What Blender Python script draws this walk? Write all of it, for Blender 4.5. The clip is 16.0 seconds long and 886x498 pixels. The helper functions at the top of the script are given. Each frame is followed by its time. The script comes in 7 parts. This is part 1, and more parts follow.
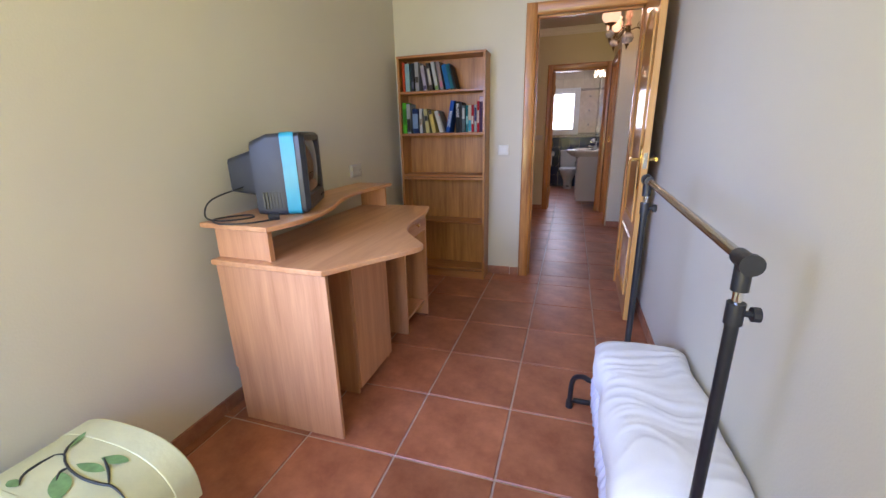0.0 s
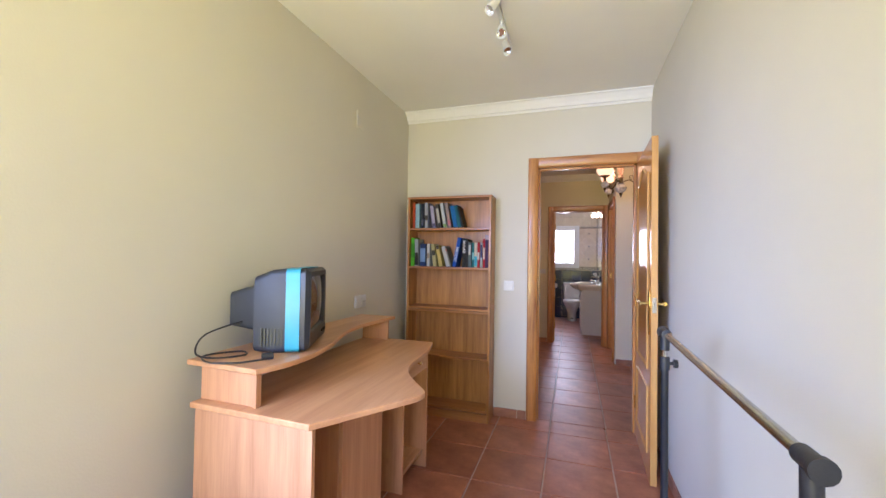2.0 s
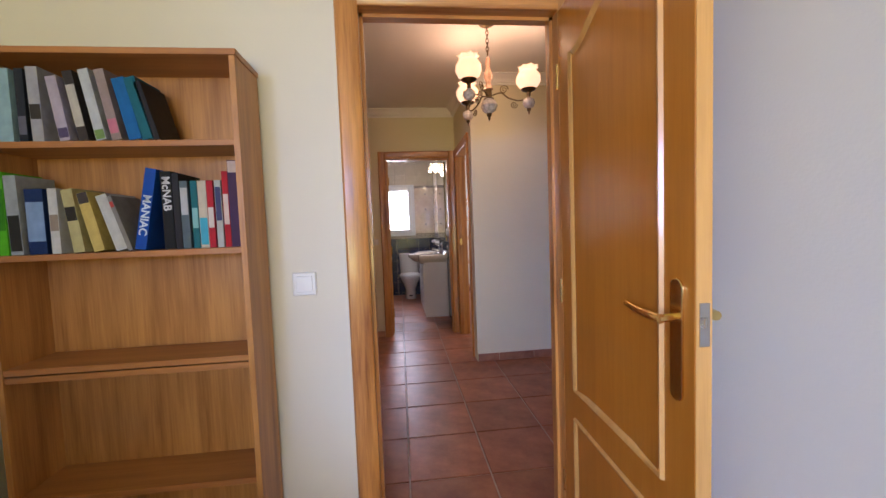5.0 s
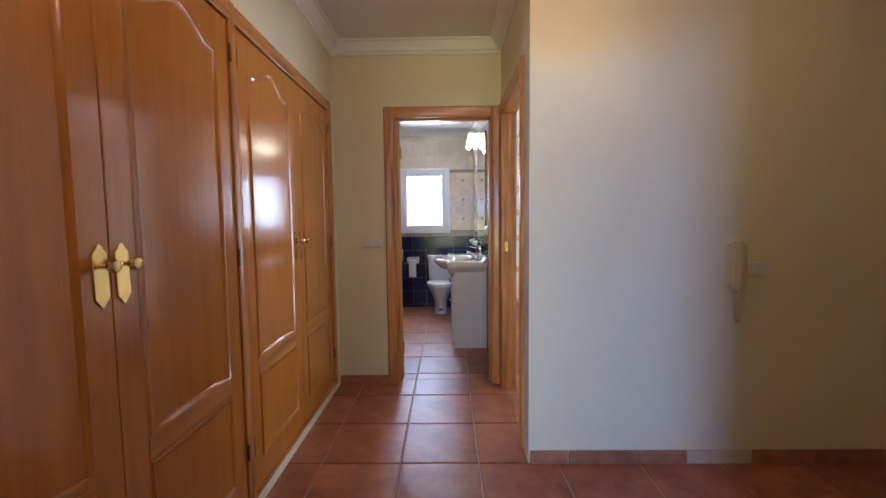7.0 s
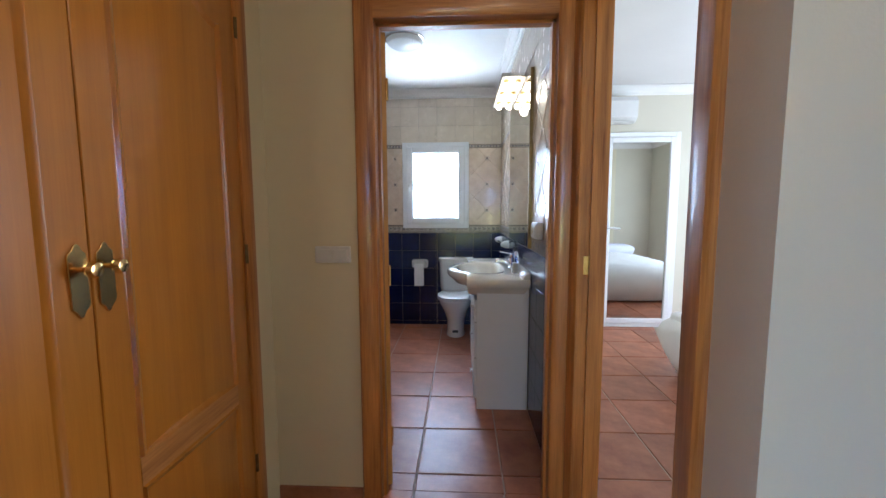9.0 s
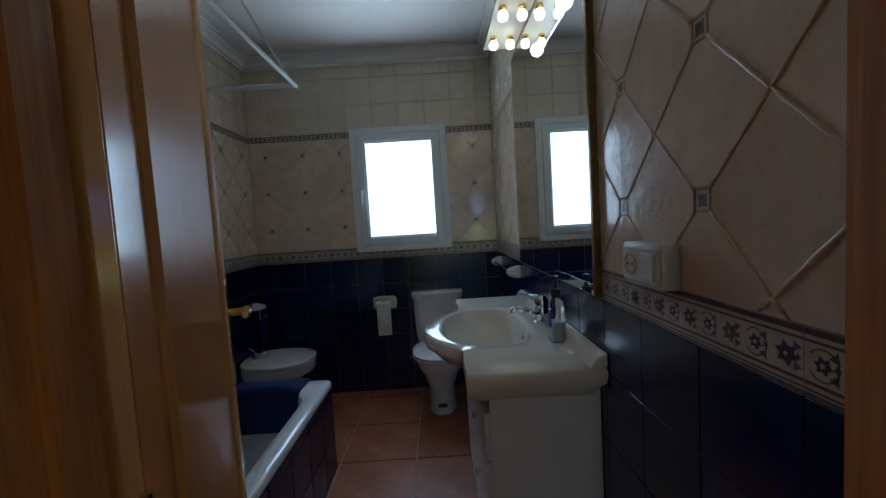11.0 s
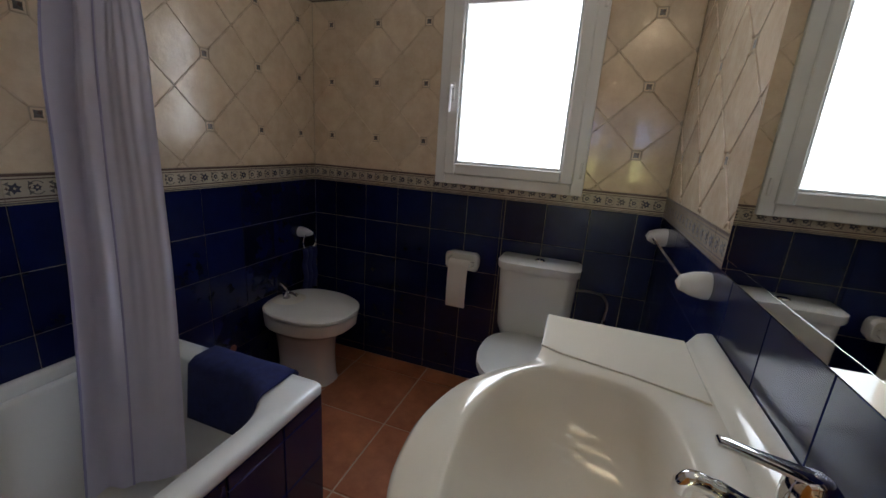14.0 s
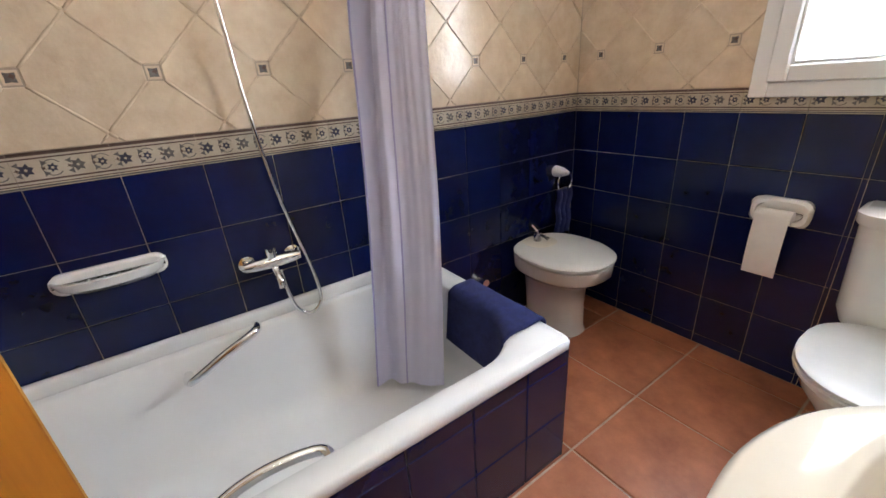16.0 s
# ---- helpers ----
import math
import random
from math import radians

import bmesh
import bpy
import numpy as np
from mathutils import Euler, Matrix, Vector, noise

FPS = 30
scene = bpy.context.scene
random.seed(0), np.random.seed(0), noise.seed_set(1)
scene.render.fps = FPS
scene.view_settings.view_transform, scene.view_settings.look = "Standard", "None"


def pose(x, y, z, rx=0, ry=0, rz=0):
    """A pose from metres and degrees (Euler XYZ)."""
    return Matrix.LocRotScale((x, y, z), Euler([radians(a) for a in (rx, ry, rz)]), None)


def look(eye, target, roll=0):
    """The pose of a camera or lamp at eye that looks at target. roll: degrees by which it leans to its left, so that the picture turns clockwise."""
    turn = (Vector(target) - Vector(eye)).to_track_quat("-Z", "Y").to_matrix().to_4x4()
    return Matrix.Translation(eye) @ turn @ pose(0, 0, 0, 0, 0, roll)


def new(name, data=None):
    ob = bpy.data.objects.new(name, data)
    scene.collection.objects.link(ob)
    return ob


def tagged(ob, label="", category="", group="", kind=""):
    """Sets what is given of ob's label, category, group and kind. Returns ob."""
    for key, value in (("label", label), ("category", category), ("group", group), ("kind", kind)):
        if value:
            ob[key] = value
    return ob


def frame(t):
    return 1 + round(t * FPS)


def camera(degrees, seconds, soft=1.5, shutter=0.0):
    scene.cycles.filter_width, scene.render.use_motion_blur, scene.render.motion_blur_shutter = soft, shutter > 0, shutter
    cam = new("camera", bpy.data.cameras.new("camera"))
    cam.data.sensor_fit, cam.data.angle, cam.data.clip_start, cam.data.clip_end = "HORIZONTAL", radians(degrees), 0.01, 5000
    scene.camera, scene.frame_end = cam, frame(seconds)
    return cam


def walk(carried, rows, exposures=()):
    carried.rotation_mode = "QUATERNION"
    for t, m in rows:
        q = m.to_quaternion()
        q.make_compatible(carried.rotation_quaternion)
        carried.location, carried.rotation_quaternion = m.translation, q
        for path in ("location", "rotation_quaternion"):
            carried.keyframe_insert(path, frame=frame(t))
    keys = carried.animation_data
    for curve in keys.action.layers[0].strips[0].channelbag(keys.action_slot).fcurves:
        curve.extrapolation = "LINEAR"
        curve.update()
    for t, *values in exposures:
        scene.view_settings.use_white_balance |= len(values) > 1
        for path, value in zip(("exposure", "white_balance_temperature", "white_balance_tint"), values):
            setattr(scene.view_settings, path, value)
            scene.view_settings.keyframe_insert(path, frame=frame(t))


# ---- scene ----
cam = camera(96.8, 16.0)
PATH = [
    (0, (0.436, -0.117, 1.241), (-0.153, 1.706, 0.665), -1.3),
    (0.5, (0.434, -0.139, 1.216), (-0.112, 1.628, 0.455), -0.1),
    (1, (0.431, -0.133, 1.246), (-0.136, 1.705, 0.695), 0.4),
    (1.5, (0.442, -0.113, 1.295), (-0.179, 1.783, 1.16), 1.0),
    (2, (0.402, -0.055, 1.308), (-0.224, 1.844, 1.347), 0.9),
    (2.5, (0.364, 0.132, 1.288), (-0.187, 2.055, 1.266), 2.3),
    (3, (0.328, 0.408, 1.297), (-0.091, 2.362, 1.226), -0.7),
    (3.5, (0.251, 0.72, 1.269), (0.129, 2.717, 1.271), -4.3),
    (4, (0.231, 1.026, 1.234), (0.324, 3.023, 1.161), -2.6),
    (4.5, (0.251, 1.383, 1.261), (0.297, 3.379, 1.129), -1.9),
    (5, (0.247, 1.768, 1.266), (0.462, 3.752, 1.147), -2.1),
    (7.3, (0.519, 3.519, 1.26), (0.483, 5.513, 1.111), -0.6),
    (7.5, (0.492, 3.649, 1.248), (0.476, 5.643, 1.09), -0.1),
    (8, (0.456, 3.998, 1.269), (0.502, 5.99, 1.099), -1.0),
    (8.5, (0.467, 4.378, 1.272), (0.384, 6.371, 1.117), 0.2),
    (8.7, (0.467, 4.507, 1.278), (0.366, 6.496, 1.086), -0.0),
    (11, (0.445, 6.054, 1.289), (0.46, 8.05, 1.156), -3.5),
    (11.5, (0.53, 6.287, 1.27), (0.322, 8.27, 1.125), -0.1),
    (12, (0.528, 6.487, 1.275), (0.319, 8.459, 1.013), -0.8),
    (12.5, (0.491, 6.683, 1.271), (0.228, 8.634, 0.916), -1.3),
    (13, (0.567, 6.885, 1.287), (0.039, 8.783, 0.942), -0.4),
    (13.5, (0.588, 7.046, 1.259), (-0.008, 8.921, 0.898), 0.9),
    (14, (0.56, 7.14, 1.294), (-0.081, 8.963, 0.778), 3.9),
    (14.5, (0.543, 7.268, 1.288), (-0.318, 8.992, 0.751), 4.9),
    (15, (0.521, 7.344, 1.276), (-0.5, 8.924, 0.599), 1.9),
    (15.5, (0.463, 7.325, 1.247), (-0.75, 8.755, 0.551), -0.4),
    (16, (0.435, 7.258, 1.22), (-1.1, 8.282, 0.449), -4.1),
]
EXPOSURES = [(0, -0.62, 5700, 27), (0.5, -0.42, 5700, 27), (1, -0.36, 5650, 27), (2, -0.24, 5650, 27), (3, -0.42, 5980, 26), (4, -0.42, 6050, 25), (5, -0.35, 5950, 26), (7.5, 0.05, 4980, 11), (8.7, -0.05, 4950, 8), (11, -2.0, 4750, 0), (12.5, -2.0, 5500, 6), (13.5, -1.6, 6000, 10), (14.5, -0.95, 6100, 10), (15.5, -0.02, 6100, 10), (16, 0.5, 6200, 11)]
walk(cam, [(t, look(eye, target, roll)) for t, eye, target, roll in PATH], EXPOSURES)

# ---- world and lights ----
world = bpy.data.worlds.new("world")
scene.world = world
world.use_nodes = True
wn = world.node_tree.nodes
sky = wn.new("ShaderNodeTexSky")
sky.sky_type, sky.sun_disc, sky.sun_elevation, sky.sun_rotation = "NISHITA", False, radians(48), radians(200)
wn["Background"].inputs["Strength"].default_value = 0.1
world.node_tree.links.new(sky.outputs[0], wn["Background"].inputs[0])


def area_lamp(name, m, sx, sy, watts, colour, spread=180):
    la = bpy.data.lights.new(name, "AREA")
    la.shape, la.size, la.size_y, la.energy, la.color, la.spread = "RECTANGLE", sx, sy, watts, colour, radians(spread)
    ob = new(name, la)
    ob.matrix_world = m
    return ob


def point_lamp(name, p, watts, colour, radius=0.03):
    la = bpy.data.lights.new(name, "POINT")
    la.energy, la.color, la.shadow_soft_size = watts, colour, radius
    ob = new(name, la)
    ob.location = p
    return ob


SKYC, GROUNDC, WARM = (0.42, 0.59, 1.0), (1.0, 0.92, 0.30), (1.0, 0.66, 0.36)
# daylight in the bathroom window and in unseen openings of study and second bedroom
# the sky above sends its light down, the sunlit ground outside sends it up
# the first two stand in an unseen opening added to the back wall
area_lamp("study_sky", look((-0.1, -1.62, 1.85), (-0.1, 0, 0.45)), 1.5, 0.8, 48, SKYC, 130)
area_lamp("study_ground", look((-0.1, -1.62, 0.85), (-0.1, 0, 2.5)), 1.5, 0.8, 72, GROUNDC, 130)
area_lamp("study_side_sky", look((-1.5, -1.0, 1.6), (-0.5, 1.2, 1.1)), 1.3, 1.0, 50, SKYC, 64)
area_lamp("study_side_ground", look((-1.5, -1.0, 1.0), (-0.5, 1.1, 2.6)), 1.3, 0.5, 14, GROUNDC, 110)
# added lamp in an opening out of view, brightens the second bedroom
area_lamp("bedroom_fill", look((4.28, 7.4, 1.3), (2, 7.4, 1.2)), 1.8, 2.0, 110, (1.0, 0.96, 0.9))
area_lamp("bathroom_sky", look((0.175, 9.33, 1.7), (0.175, 8.4, 0.45)), 0.66, 0.6, 7, (0.80, 0.90, 1.0), 100)
area_lamp("bathroom_ground", look((0.175, 9.33, 1.35), (0.175, 8.4, 2.6)), 0.66, 0.4, 24, (1.0, 0.97, 0.9), 110)

# ---- materials ----
def nodes_of(name):
    m = bpy.data.materials.new(name)
    m.use_nodes = True
    nt = m.node_tree
    return m, nt, nt.nodes, nt.links, nt.nodes["Principled BSDF"]


def ramp(nt, fac, stops):
    r = nt.nodes.new("ShaderNodeValToRGB")
    els = r.color_ramp.elements
    while len(els) < len(stops):
        els.new(0.5)
    for e, (p, c) in zip(els, stops):
        e.position, e.color = p, (*c, 1)
    nt.links.new(fac, r.inputs[0])
    return r.outputs[0]


def tex(nt, scale, detail=4, stretch=(1, 1, 1), rough=0.55, turn=(0, 0, 0)):
    co, mp, no = (nt.nodes.new(k) for k in ("ShaderNodeTexCoord", "ShaderNodeMapping", "ShaderNodeTexNoise"))
    mp.inputs["Scale"].default_value = stretch
    mp.inputs["Rotation"].default_value = turn
    no.inputs["Scale"].default_value, no.inputs["Detail"].default_value, no.inputs["Roughness"].default_value = scale, detail, rough
    nt.links.new(co.outputs["Object"], mp.inputs[0])
    nt.links.new(mp.outputs[0], no.inputs["Vector"])
    return no.outputs["Fac"]


def bumped(nt, b, height, strength, dist=0.01):
    bu = nt.nodes.new("ShaderNodeBump")
    bu.inputs["Strength"].default_value, bu.inputs["Distance"].default_value = strength, dist
    nt.links.new(height, bu.inputs["Height"])
    nt.links.new(bu.outputs[0], b.inputs["Normal"])


def shade(c, k):
    return tuple(min(1.0, v * k) for v in c)


def plain(name, c, rough=0.5, metal=0.0, var=0.06, scale=6, bump=0.05, bscale=90, coat=0.0, spec=0.5):
    m, nt, n, li, b = nodes_of(name)
    li.new(ramp(nt, tex(nt, scale), [(0.3, shade(c, 1 - var)), (0.7, shade(c, 1 + var))]), b.inputs["Base Color"])
    b.inputs["Metallic"].default_value, b.inputs["Coat Weight"].default_value = metal, coat
    b.inputs["Specular IOR Level"].default_value = spec
    mr = n.new("ShaderNodeMapRange")
    mr.inputs["To Min"].default_value, mr.inputs["To Max"].default_value = max(0.02, rough * 0.85), min(1, rough * 1.15)
    li.new(tex(nt, scale * 2.7), mr.inputs["Value"])
    li.new(mr.outputs[0], b.inputs["Roughness"])
    if bump:
        bumped(nt, b, tex(nt, bscale, 3), bump, 0.004)
    return m


def wood(name, dark, light, along, rough=0.35, scale=7, coat=0.3, knots=True):
    """Grain runs along the axis 0, 1 or 2."""
    m, nt, n, li, b = nodes_of(name)
    st = [7.0, 7.0, 7.0]
    st[along] = 0.45
    warp = tex(nt, scale * 0.5, 5, st, 0.6)
    fine_st = [26.0, 26.0, 26.0]
    fine_st[along] = 0.8
    fine = tex(nt, scale * 1.4, 3, fine_st, 0.6)
    ma = n.new("ShaderNodeMath")
    ma.operation = "MULTIPLY_ADD"
    ma.inputs[1].default_value = 0.35
    li.new(fine, ma.inputs[0])
    li.new(warp, ma.inputs[2])
    mid = tuple((a + c) / 2 for a, c in zip(dark, light))
    col = ramp(nt, ma.outputs[0], [(0.42, dark), (0.62, mid), (0.85, light)])
    if knots:
        vst = [2.2, 2.2, 2.2]
        vst[along] = 1.0
        co, mp, vo = (n.new(k) for k in ("ShaderNodeTexCoord", "ShaderNodeMapping", "ShaderNodeTexVoronoi"))
        mp.inputs["Scale"].default_value = vst
        vo.inputs["Scale"].default_value = 2.1
        li.new(co.outputs["Object"], mp.inputs[0])
        li.new(mp.outputs[0], vo.inputs["Vector"])
        mx = n.new("ShaderNodeMix")
        mx.data_type = "RGBA"
        fac = ramp(nt, vo.outputs["Distance"], [(0.0, (0.75, 0.75, 0.75)), (0.07, (0.0, 0.0, 0.0))])
        li.new(fac, mx.inputs[0])
        li.new(col, mx.inputs[6])
        mx.inputs[7].default_value = (*shade(dark, 0.5), 1)
        col = mx.outputs[2]
    li.new(col, b.inputs["Base Color"])
    b.inputs["Roughness"].default_value, b.inputs["Coat Weight"].default_value, b.inputs["Coat Roughness"].default_value = rough, coat, 0.12
    bumped(nt, b, fine, 0.06, 0.002)
    return m


def tile_mat(name, lo, hi, rough, bump=0.15, mottle=9, jitter=0.12, coat=0.0):
    """Glazed or fired tile: a mottle of its own and a tone that differs from piece to piece."""
    m, nt, n, li, b = nodes_of(name)
    col = ramp(nt, tex(nt, mottle, 6, rough=0.65), [(0.32, lo), (0.68, hi)])
    info, mr, hsv = (n.new(k) for k in ("ShaderNodeObjectInfo", "ShaderNodeMapRange", "ShaderNodeHueSaturation"))
    mr.inputs["To Min"].default_value, mr.inputs["To Max"].default_value = 1 - jitter, 1 + jitter
    li.new(info.outputs["Random"], mr.inputs["Value"])
    li.new(mr.outputs[0], hsv.inputs["Value"])
    li.new(col, hsv.inputs["Color"])
    li.new(hsv.outputs[0], b.inputs["Base Color"])
    rr = n.new("ShaderNodeMapRange")
    rr.inputs["To Min"].default_value, rr.inputs["To Max"].default_value = rough * 0.75, rough * 1.3
    li.new(tex(nt, mottle * 1.7), rr.inputs["Value"])
    li.new(rr.outputs[0], b.inputs["Roughness"])
    b.inputs["Coat Weight"].default_value = coat
    bumped(nt, b, tex(nt, mottle * 2.2, 4), bump, 0.004)
    return m


def glow(name, c, strength):
    m, nt, n, li, b = nodes_of(name)
    b.inputs["Emission Color"].default_value, b.inputs["Emission Strength"].default_value = (*c, 1), strength
    b.inputs["Base Color"].default_value = (*c, 1)
    return m


def glass(name, c=(1, 1, 1), rough=0.0):
    m, nt, n, li, b = nodes_of(name)
    b.inputs["Base Color"].default_value, b.inputs["Roughness"].default_value = (*c, 1), rough
    b.inputs["Transmission Weight"].default_value, b.inputs["IOR"].default_value = 1.0, 1.45
    return m


CREAM = plain("cream_wall_paint", (0.63, 0.595, 0.485), 0.75, var=0.025, scale=1.5, bump=0.12, bscale=140)
HALLPAINT = plain("hall_wall_paint", (0.72, 0.66, 0.47), 0.7, var=0.025, scale=1.5, bump=0.12, bscale=140)
WHITE = plain("ceiling_paint", (0.78, 0.77, 0.75), 0.8, var=0.02, scale=2, bump=0.05)
PLASTER = plain("cornice_plaster", (0.82, 0.81, 0.78), 0.6, var=0.02)
TERRA = tile_mat("terracotta_tile", (0.24, 0.075, 0.034), (0.43, 0.165, 0.08), 0.36, 0.12, 6, 0.17)
GROUT = plain("floor_grout", (0.46, 0.36, 0.29), 0.9, var=0.15, scale=20)
SKIRT = tile_mat("terracotta_skirting", (0.25, 0.1, 0.055), (0.40, 0.19, 0.11), 0.4, 0.1, 12, 0.14)
PINE_Z = wood("varnished_pine_upright", (0.20, 0.055, 0.008), (0.60, 0.265, 0.058), 2)
PINE_X = wood("varnished_pine_across", (0.20, 0.055, 0.008), (0.60, 0.265, 0.058), 0)
PINE_Y = wood("varnished_pine_along", (0.20, 0.055, 0.008), (0.60, 0.265, 0.058), 1)
DOORW = wood("varnished_door_veneer", (0.40, 0.136, 0.011), (0.49, 0.18, 0.018), 2, 0.28, 9, 0.5, False)
WARDW = wood("wardrobe_veneer", (0.38, 0.13, 0.007), (0.50, 0.188, 0.012), 2, 0.28, 6, 0.8, False)
EDGE = wood("pale_door_edge", (0.48, 0.235, 0.055), (0.62, 0.33, 0.09), 2, 0.4, 9, 0.3, False)
BEECH_Z = wood("beech_laminate_upright", (0.43, 0.195, 0.085), (0.63, 0.335, 0.165), 2, 0.42, 6, 0.1)
BEECH_Y = wood("beech_laminate_top", (0.43, 0.195, 0.08), (0.62, 0.33, 0.155), 1, 0.36, 6, 0.15)
SHELFW_Z = wood("pine_laminate_upright", (0.23, 0.082, 0.015), (0.52, 0.245, 0.06), 2, 0.45, 6, 0.1)
SHELFW_X = wood("pine_laminate_shelf", (0.25, 0.09, 0.022), (0.42, 0.18, 0.05), 0, 0.45, 6, 0.1)
BRASS = plain("polished_brass", (0.78, 0.57, 0.22), 0.2, 1.0, var=0.03, scale=8, bump=0)
OLDBRASS = plain("aged_bronze", (0.16, 0.11, 0.055), 0.4, 1.0, var=0.3, scale=40, bump=0.1)
CHROME = plain("chrome", (0.82, 0.83, 0.85), 0.06, 1.0, var=0.02, bump=0)
STEEL = plain("brushed_steel", (0.55, 0.53, 0.5), 0.25, 1.0, var=0.05, bump=0)
BLACKMETAL = plain("black_painted_metal", (0.012, 0.013, 0.016), 0.35, 0, var=0.2, scale=20)
BLACKPL = plain("black_plastic", (0.018, 0.019, 0.022), 0.4, 0, var=0.15, scale=30, bscale=220, bump=0.1)
TVGREY = plain("dark_grey_tv_plastic", (0.024, 0.028, 0.036), 0.5, 0, var=0.1, scale=15, bump=0.12, bscale=300)
CYAN = plain("turquoise_plastic", (0.03, 0.30, 0.40), 0.35, 0, var=0.06, scale=15, bump=0.04)
SCREEN = plain("dark_tv_glass", (0.012, 0.014, 0.016), 0.08, 0, var=0.1, bump=0, coat=0.6)
WHITEPL = plain("white_plastic", (0.66, 0.66, 0.645), 0.3, 0, var=0.03, scale=14, bump=0.02)
IVORY = plain("ivory_plastic", (0.62, 0.52, 0.29), 0.35, 0, var=0.05, scale=14, bump=0.02)
PORCELAIN = plain("white_porcelain", (0.74, 0.735, 0.72), 0.08, 0, var=0.015, bump=0, coat=0.5)
BASINPOR = plain("ivory_porcelain", (0.78, 0.735, 0.645), 0.1, 0, var=0.02, bump=0, coat=0.5)
ENAMEL = plain("bath_enamel", (0.74, 0.74, 0.745), 0.1, 0, var=0.015, bump=0, coat=0.4)
BLUETILE = tile_mat("cobalt_blue_tile", (0.0023, 0.0054, 0.039), (0.0036, 0.0082, 0.061), 0.19, 0.05, 12, 0.16)
BATHGROUT = plain("tile_grout", (0.46, 0.44, 0.42), 0.85, var=0.12, scale=30)
CREAMTILE = tile_mat("cream_rustic_tile", (0.62, 0.485, 0.35), (0.74, 0.62, 0.475), 0.15, 0.4, 14, 0.07, 0.35)
TOPTILE = tile_mat("plain_cream_tile", (0.60, 0.52, 0.40), (0.68, 0.60, 0.48), 0.25, 0.2, 8, 0.05)
CREAMGROUT = plain("cream_tile_grout", (0.42, 0.355, 0.285), 0.8, var=0.15, scale=25)
BORDERBASE = tile_mat("ivory_border_tile", (0.44, 0.38, 0.30), (0.56, 0.50, 0.41), 0.2, 0.1, 14, 0.05)
INK = plain("navy_flower_glaze", (0.03, 0.03, 0.06), 0.3, var=0.3, scale=60)
INKGREY = plain("grey_leaf_glaze", (0.11, 0.10, 0.10), 0.3, var=0.3, scale=60)
RUST = plain("brown_line_glaze", (0.09, 0.05, 0.04), 0.3, var=0.2, scale=60)
CURTAIN = plain("lilac_white_shower_curtain", (0.58, 0.575, 0.745), 0.5, var=0.05, scale=5, bump=0.06, bscale=120)
CURTBLUE = plain("violet_curtain_stripe", (0.36, 0.35, 0.60), 0.5, var=0.05, scale=5)
NAVYTOWEL = plain("navy_terry_cloth", (0.012, 0.018, 0.10), 0.95, var=0.25, scale=40, bump=0.7, bscale=420)
PAPER = plain("tissue_paper", (0.78, 0.76, 0.74), 0.95, var=0.03, scale=20, bump=0.2)
LINEN = plain("white_cotton", (0.80, 0.80, 0.80), 0.9, var=0.03, scale=8, bump=0.25, bscale=350)
LILAC = plain("pale_lilac_cotton", (0.66, 0.66, 0.78), 0.9, var=0.04, scale=8, bump=0.25, bscale=350)
PVC = plain("white_pvc", (0.80, 0.81, 0.82), 0.25, var=0.015, bump=0)
VANITYW = plain("white_lacquer_board", (0.72, 0.71, 0.72), 0.35, var=0.02, bump=0.02)
TRUNKC = plain("pale_yellow_painted_wood", (0.62, 0.62, 0.36), 0.5, var=0.09, scale=7, bump=0.15, bscale=60)
LEAFG = plain("green_leaf_paint", (0.15, 0.27, 0.09), 0.55, var=0.25, scale=40)
STEMG = plain("dark_stem_paint", (0.03, 0.035, 0.03), 0.55, var=0.2, scale=40)
FLOWERB = plain("pale_blue_petal_paint", (0.48, 0.55, 0.66), 0.55, var=0.15, scale=40)
BALLGLASS = glow("lit_frosted_globe", (1.0, 0.62, 0.34), 1.7)
BULB = glow("lit_bulb", (1.0, 0.78, 0.48), 14.0)
FROST = plain("frosted_lamp_glass", (0.75, 0.77, 0.77), 0.3, var=0.02, bump=0)
CERAMIC = plain("flowered_ceramic", (0.60, 0.52, 0.44), 0.2, var=0.35, scale=45, bump=0.05)
PINKCER = plain("pink_ceramic", (0.62, 0.36, 0.26), 0.25, var=0.3, scale=45, bump=0.05)
MIRROR = plain("mirror_silver", (0.86, 0.88, 0.87), 0.015, 1.0, var=0.0, bump=0)
PANE = glass("clear_pane")
SOAPGL = glass("clear_bottle_plastic", (0.93, 0.95, 0.97), 0.02)
SOAPLIQ = plain("milky_soap", (0.72, 0.72, 0.70), 0.4, var=0.02, bump=0)
RATTAN = wood("rattan_cane", (0.36, 0.17, 0.06), (0.55, 0.31, 0.13), 2, 0.5, 20, 0.1, False)
GOLDTRIM = plain("gold_mirror_frame", (0.22, 0.15, 0.06), 0.35, 1.0, var=0.2, scale=30)
# flat dark for the shade inside small holes, and for the mirror's backing
DARK = plain("drain_dark", (0.02, 0.02, 0.02), 0.5)

# ---- geometry helpers ----


def box(bm, x0, x1, y0, y1, z0, z1, bev=0.0, seg=1):
    r = bmesh.ops.create_cube(bm, size=1, matrix=Matrix.Translation(((x0 + x1) / 2, (y0 + y1) / 2, (z0 + z1) / 2)) @ Matrix.Diagonal((abs(x1 - x0), abs(y1 - y0), abs(z1 - z0), 1)))
    if bev:
        es = list({e for v in r["verts"] for e in v.link_edges})
        bmesh.ops.bevel(bm, geom=es, offset=bev, segments=seg, affect="EDGES", profile=0.5)
    return bm


def boxed(*args, **kw):
    return box(bmesh.new(), *args, **kw)


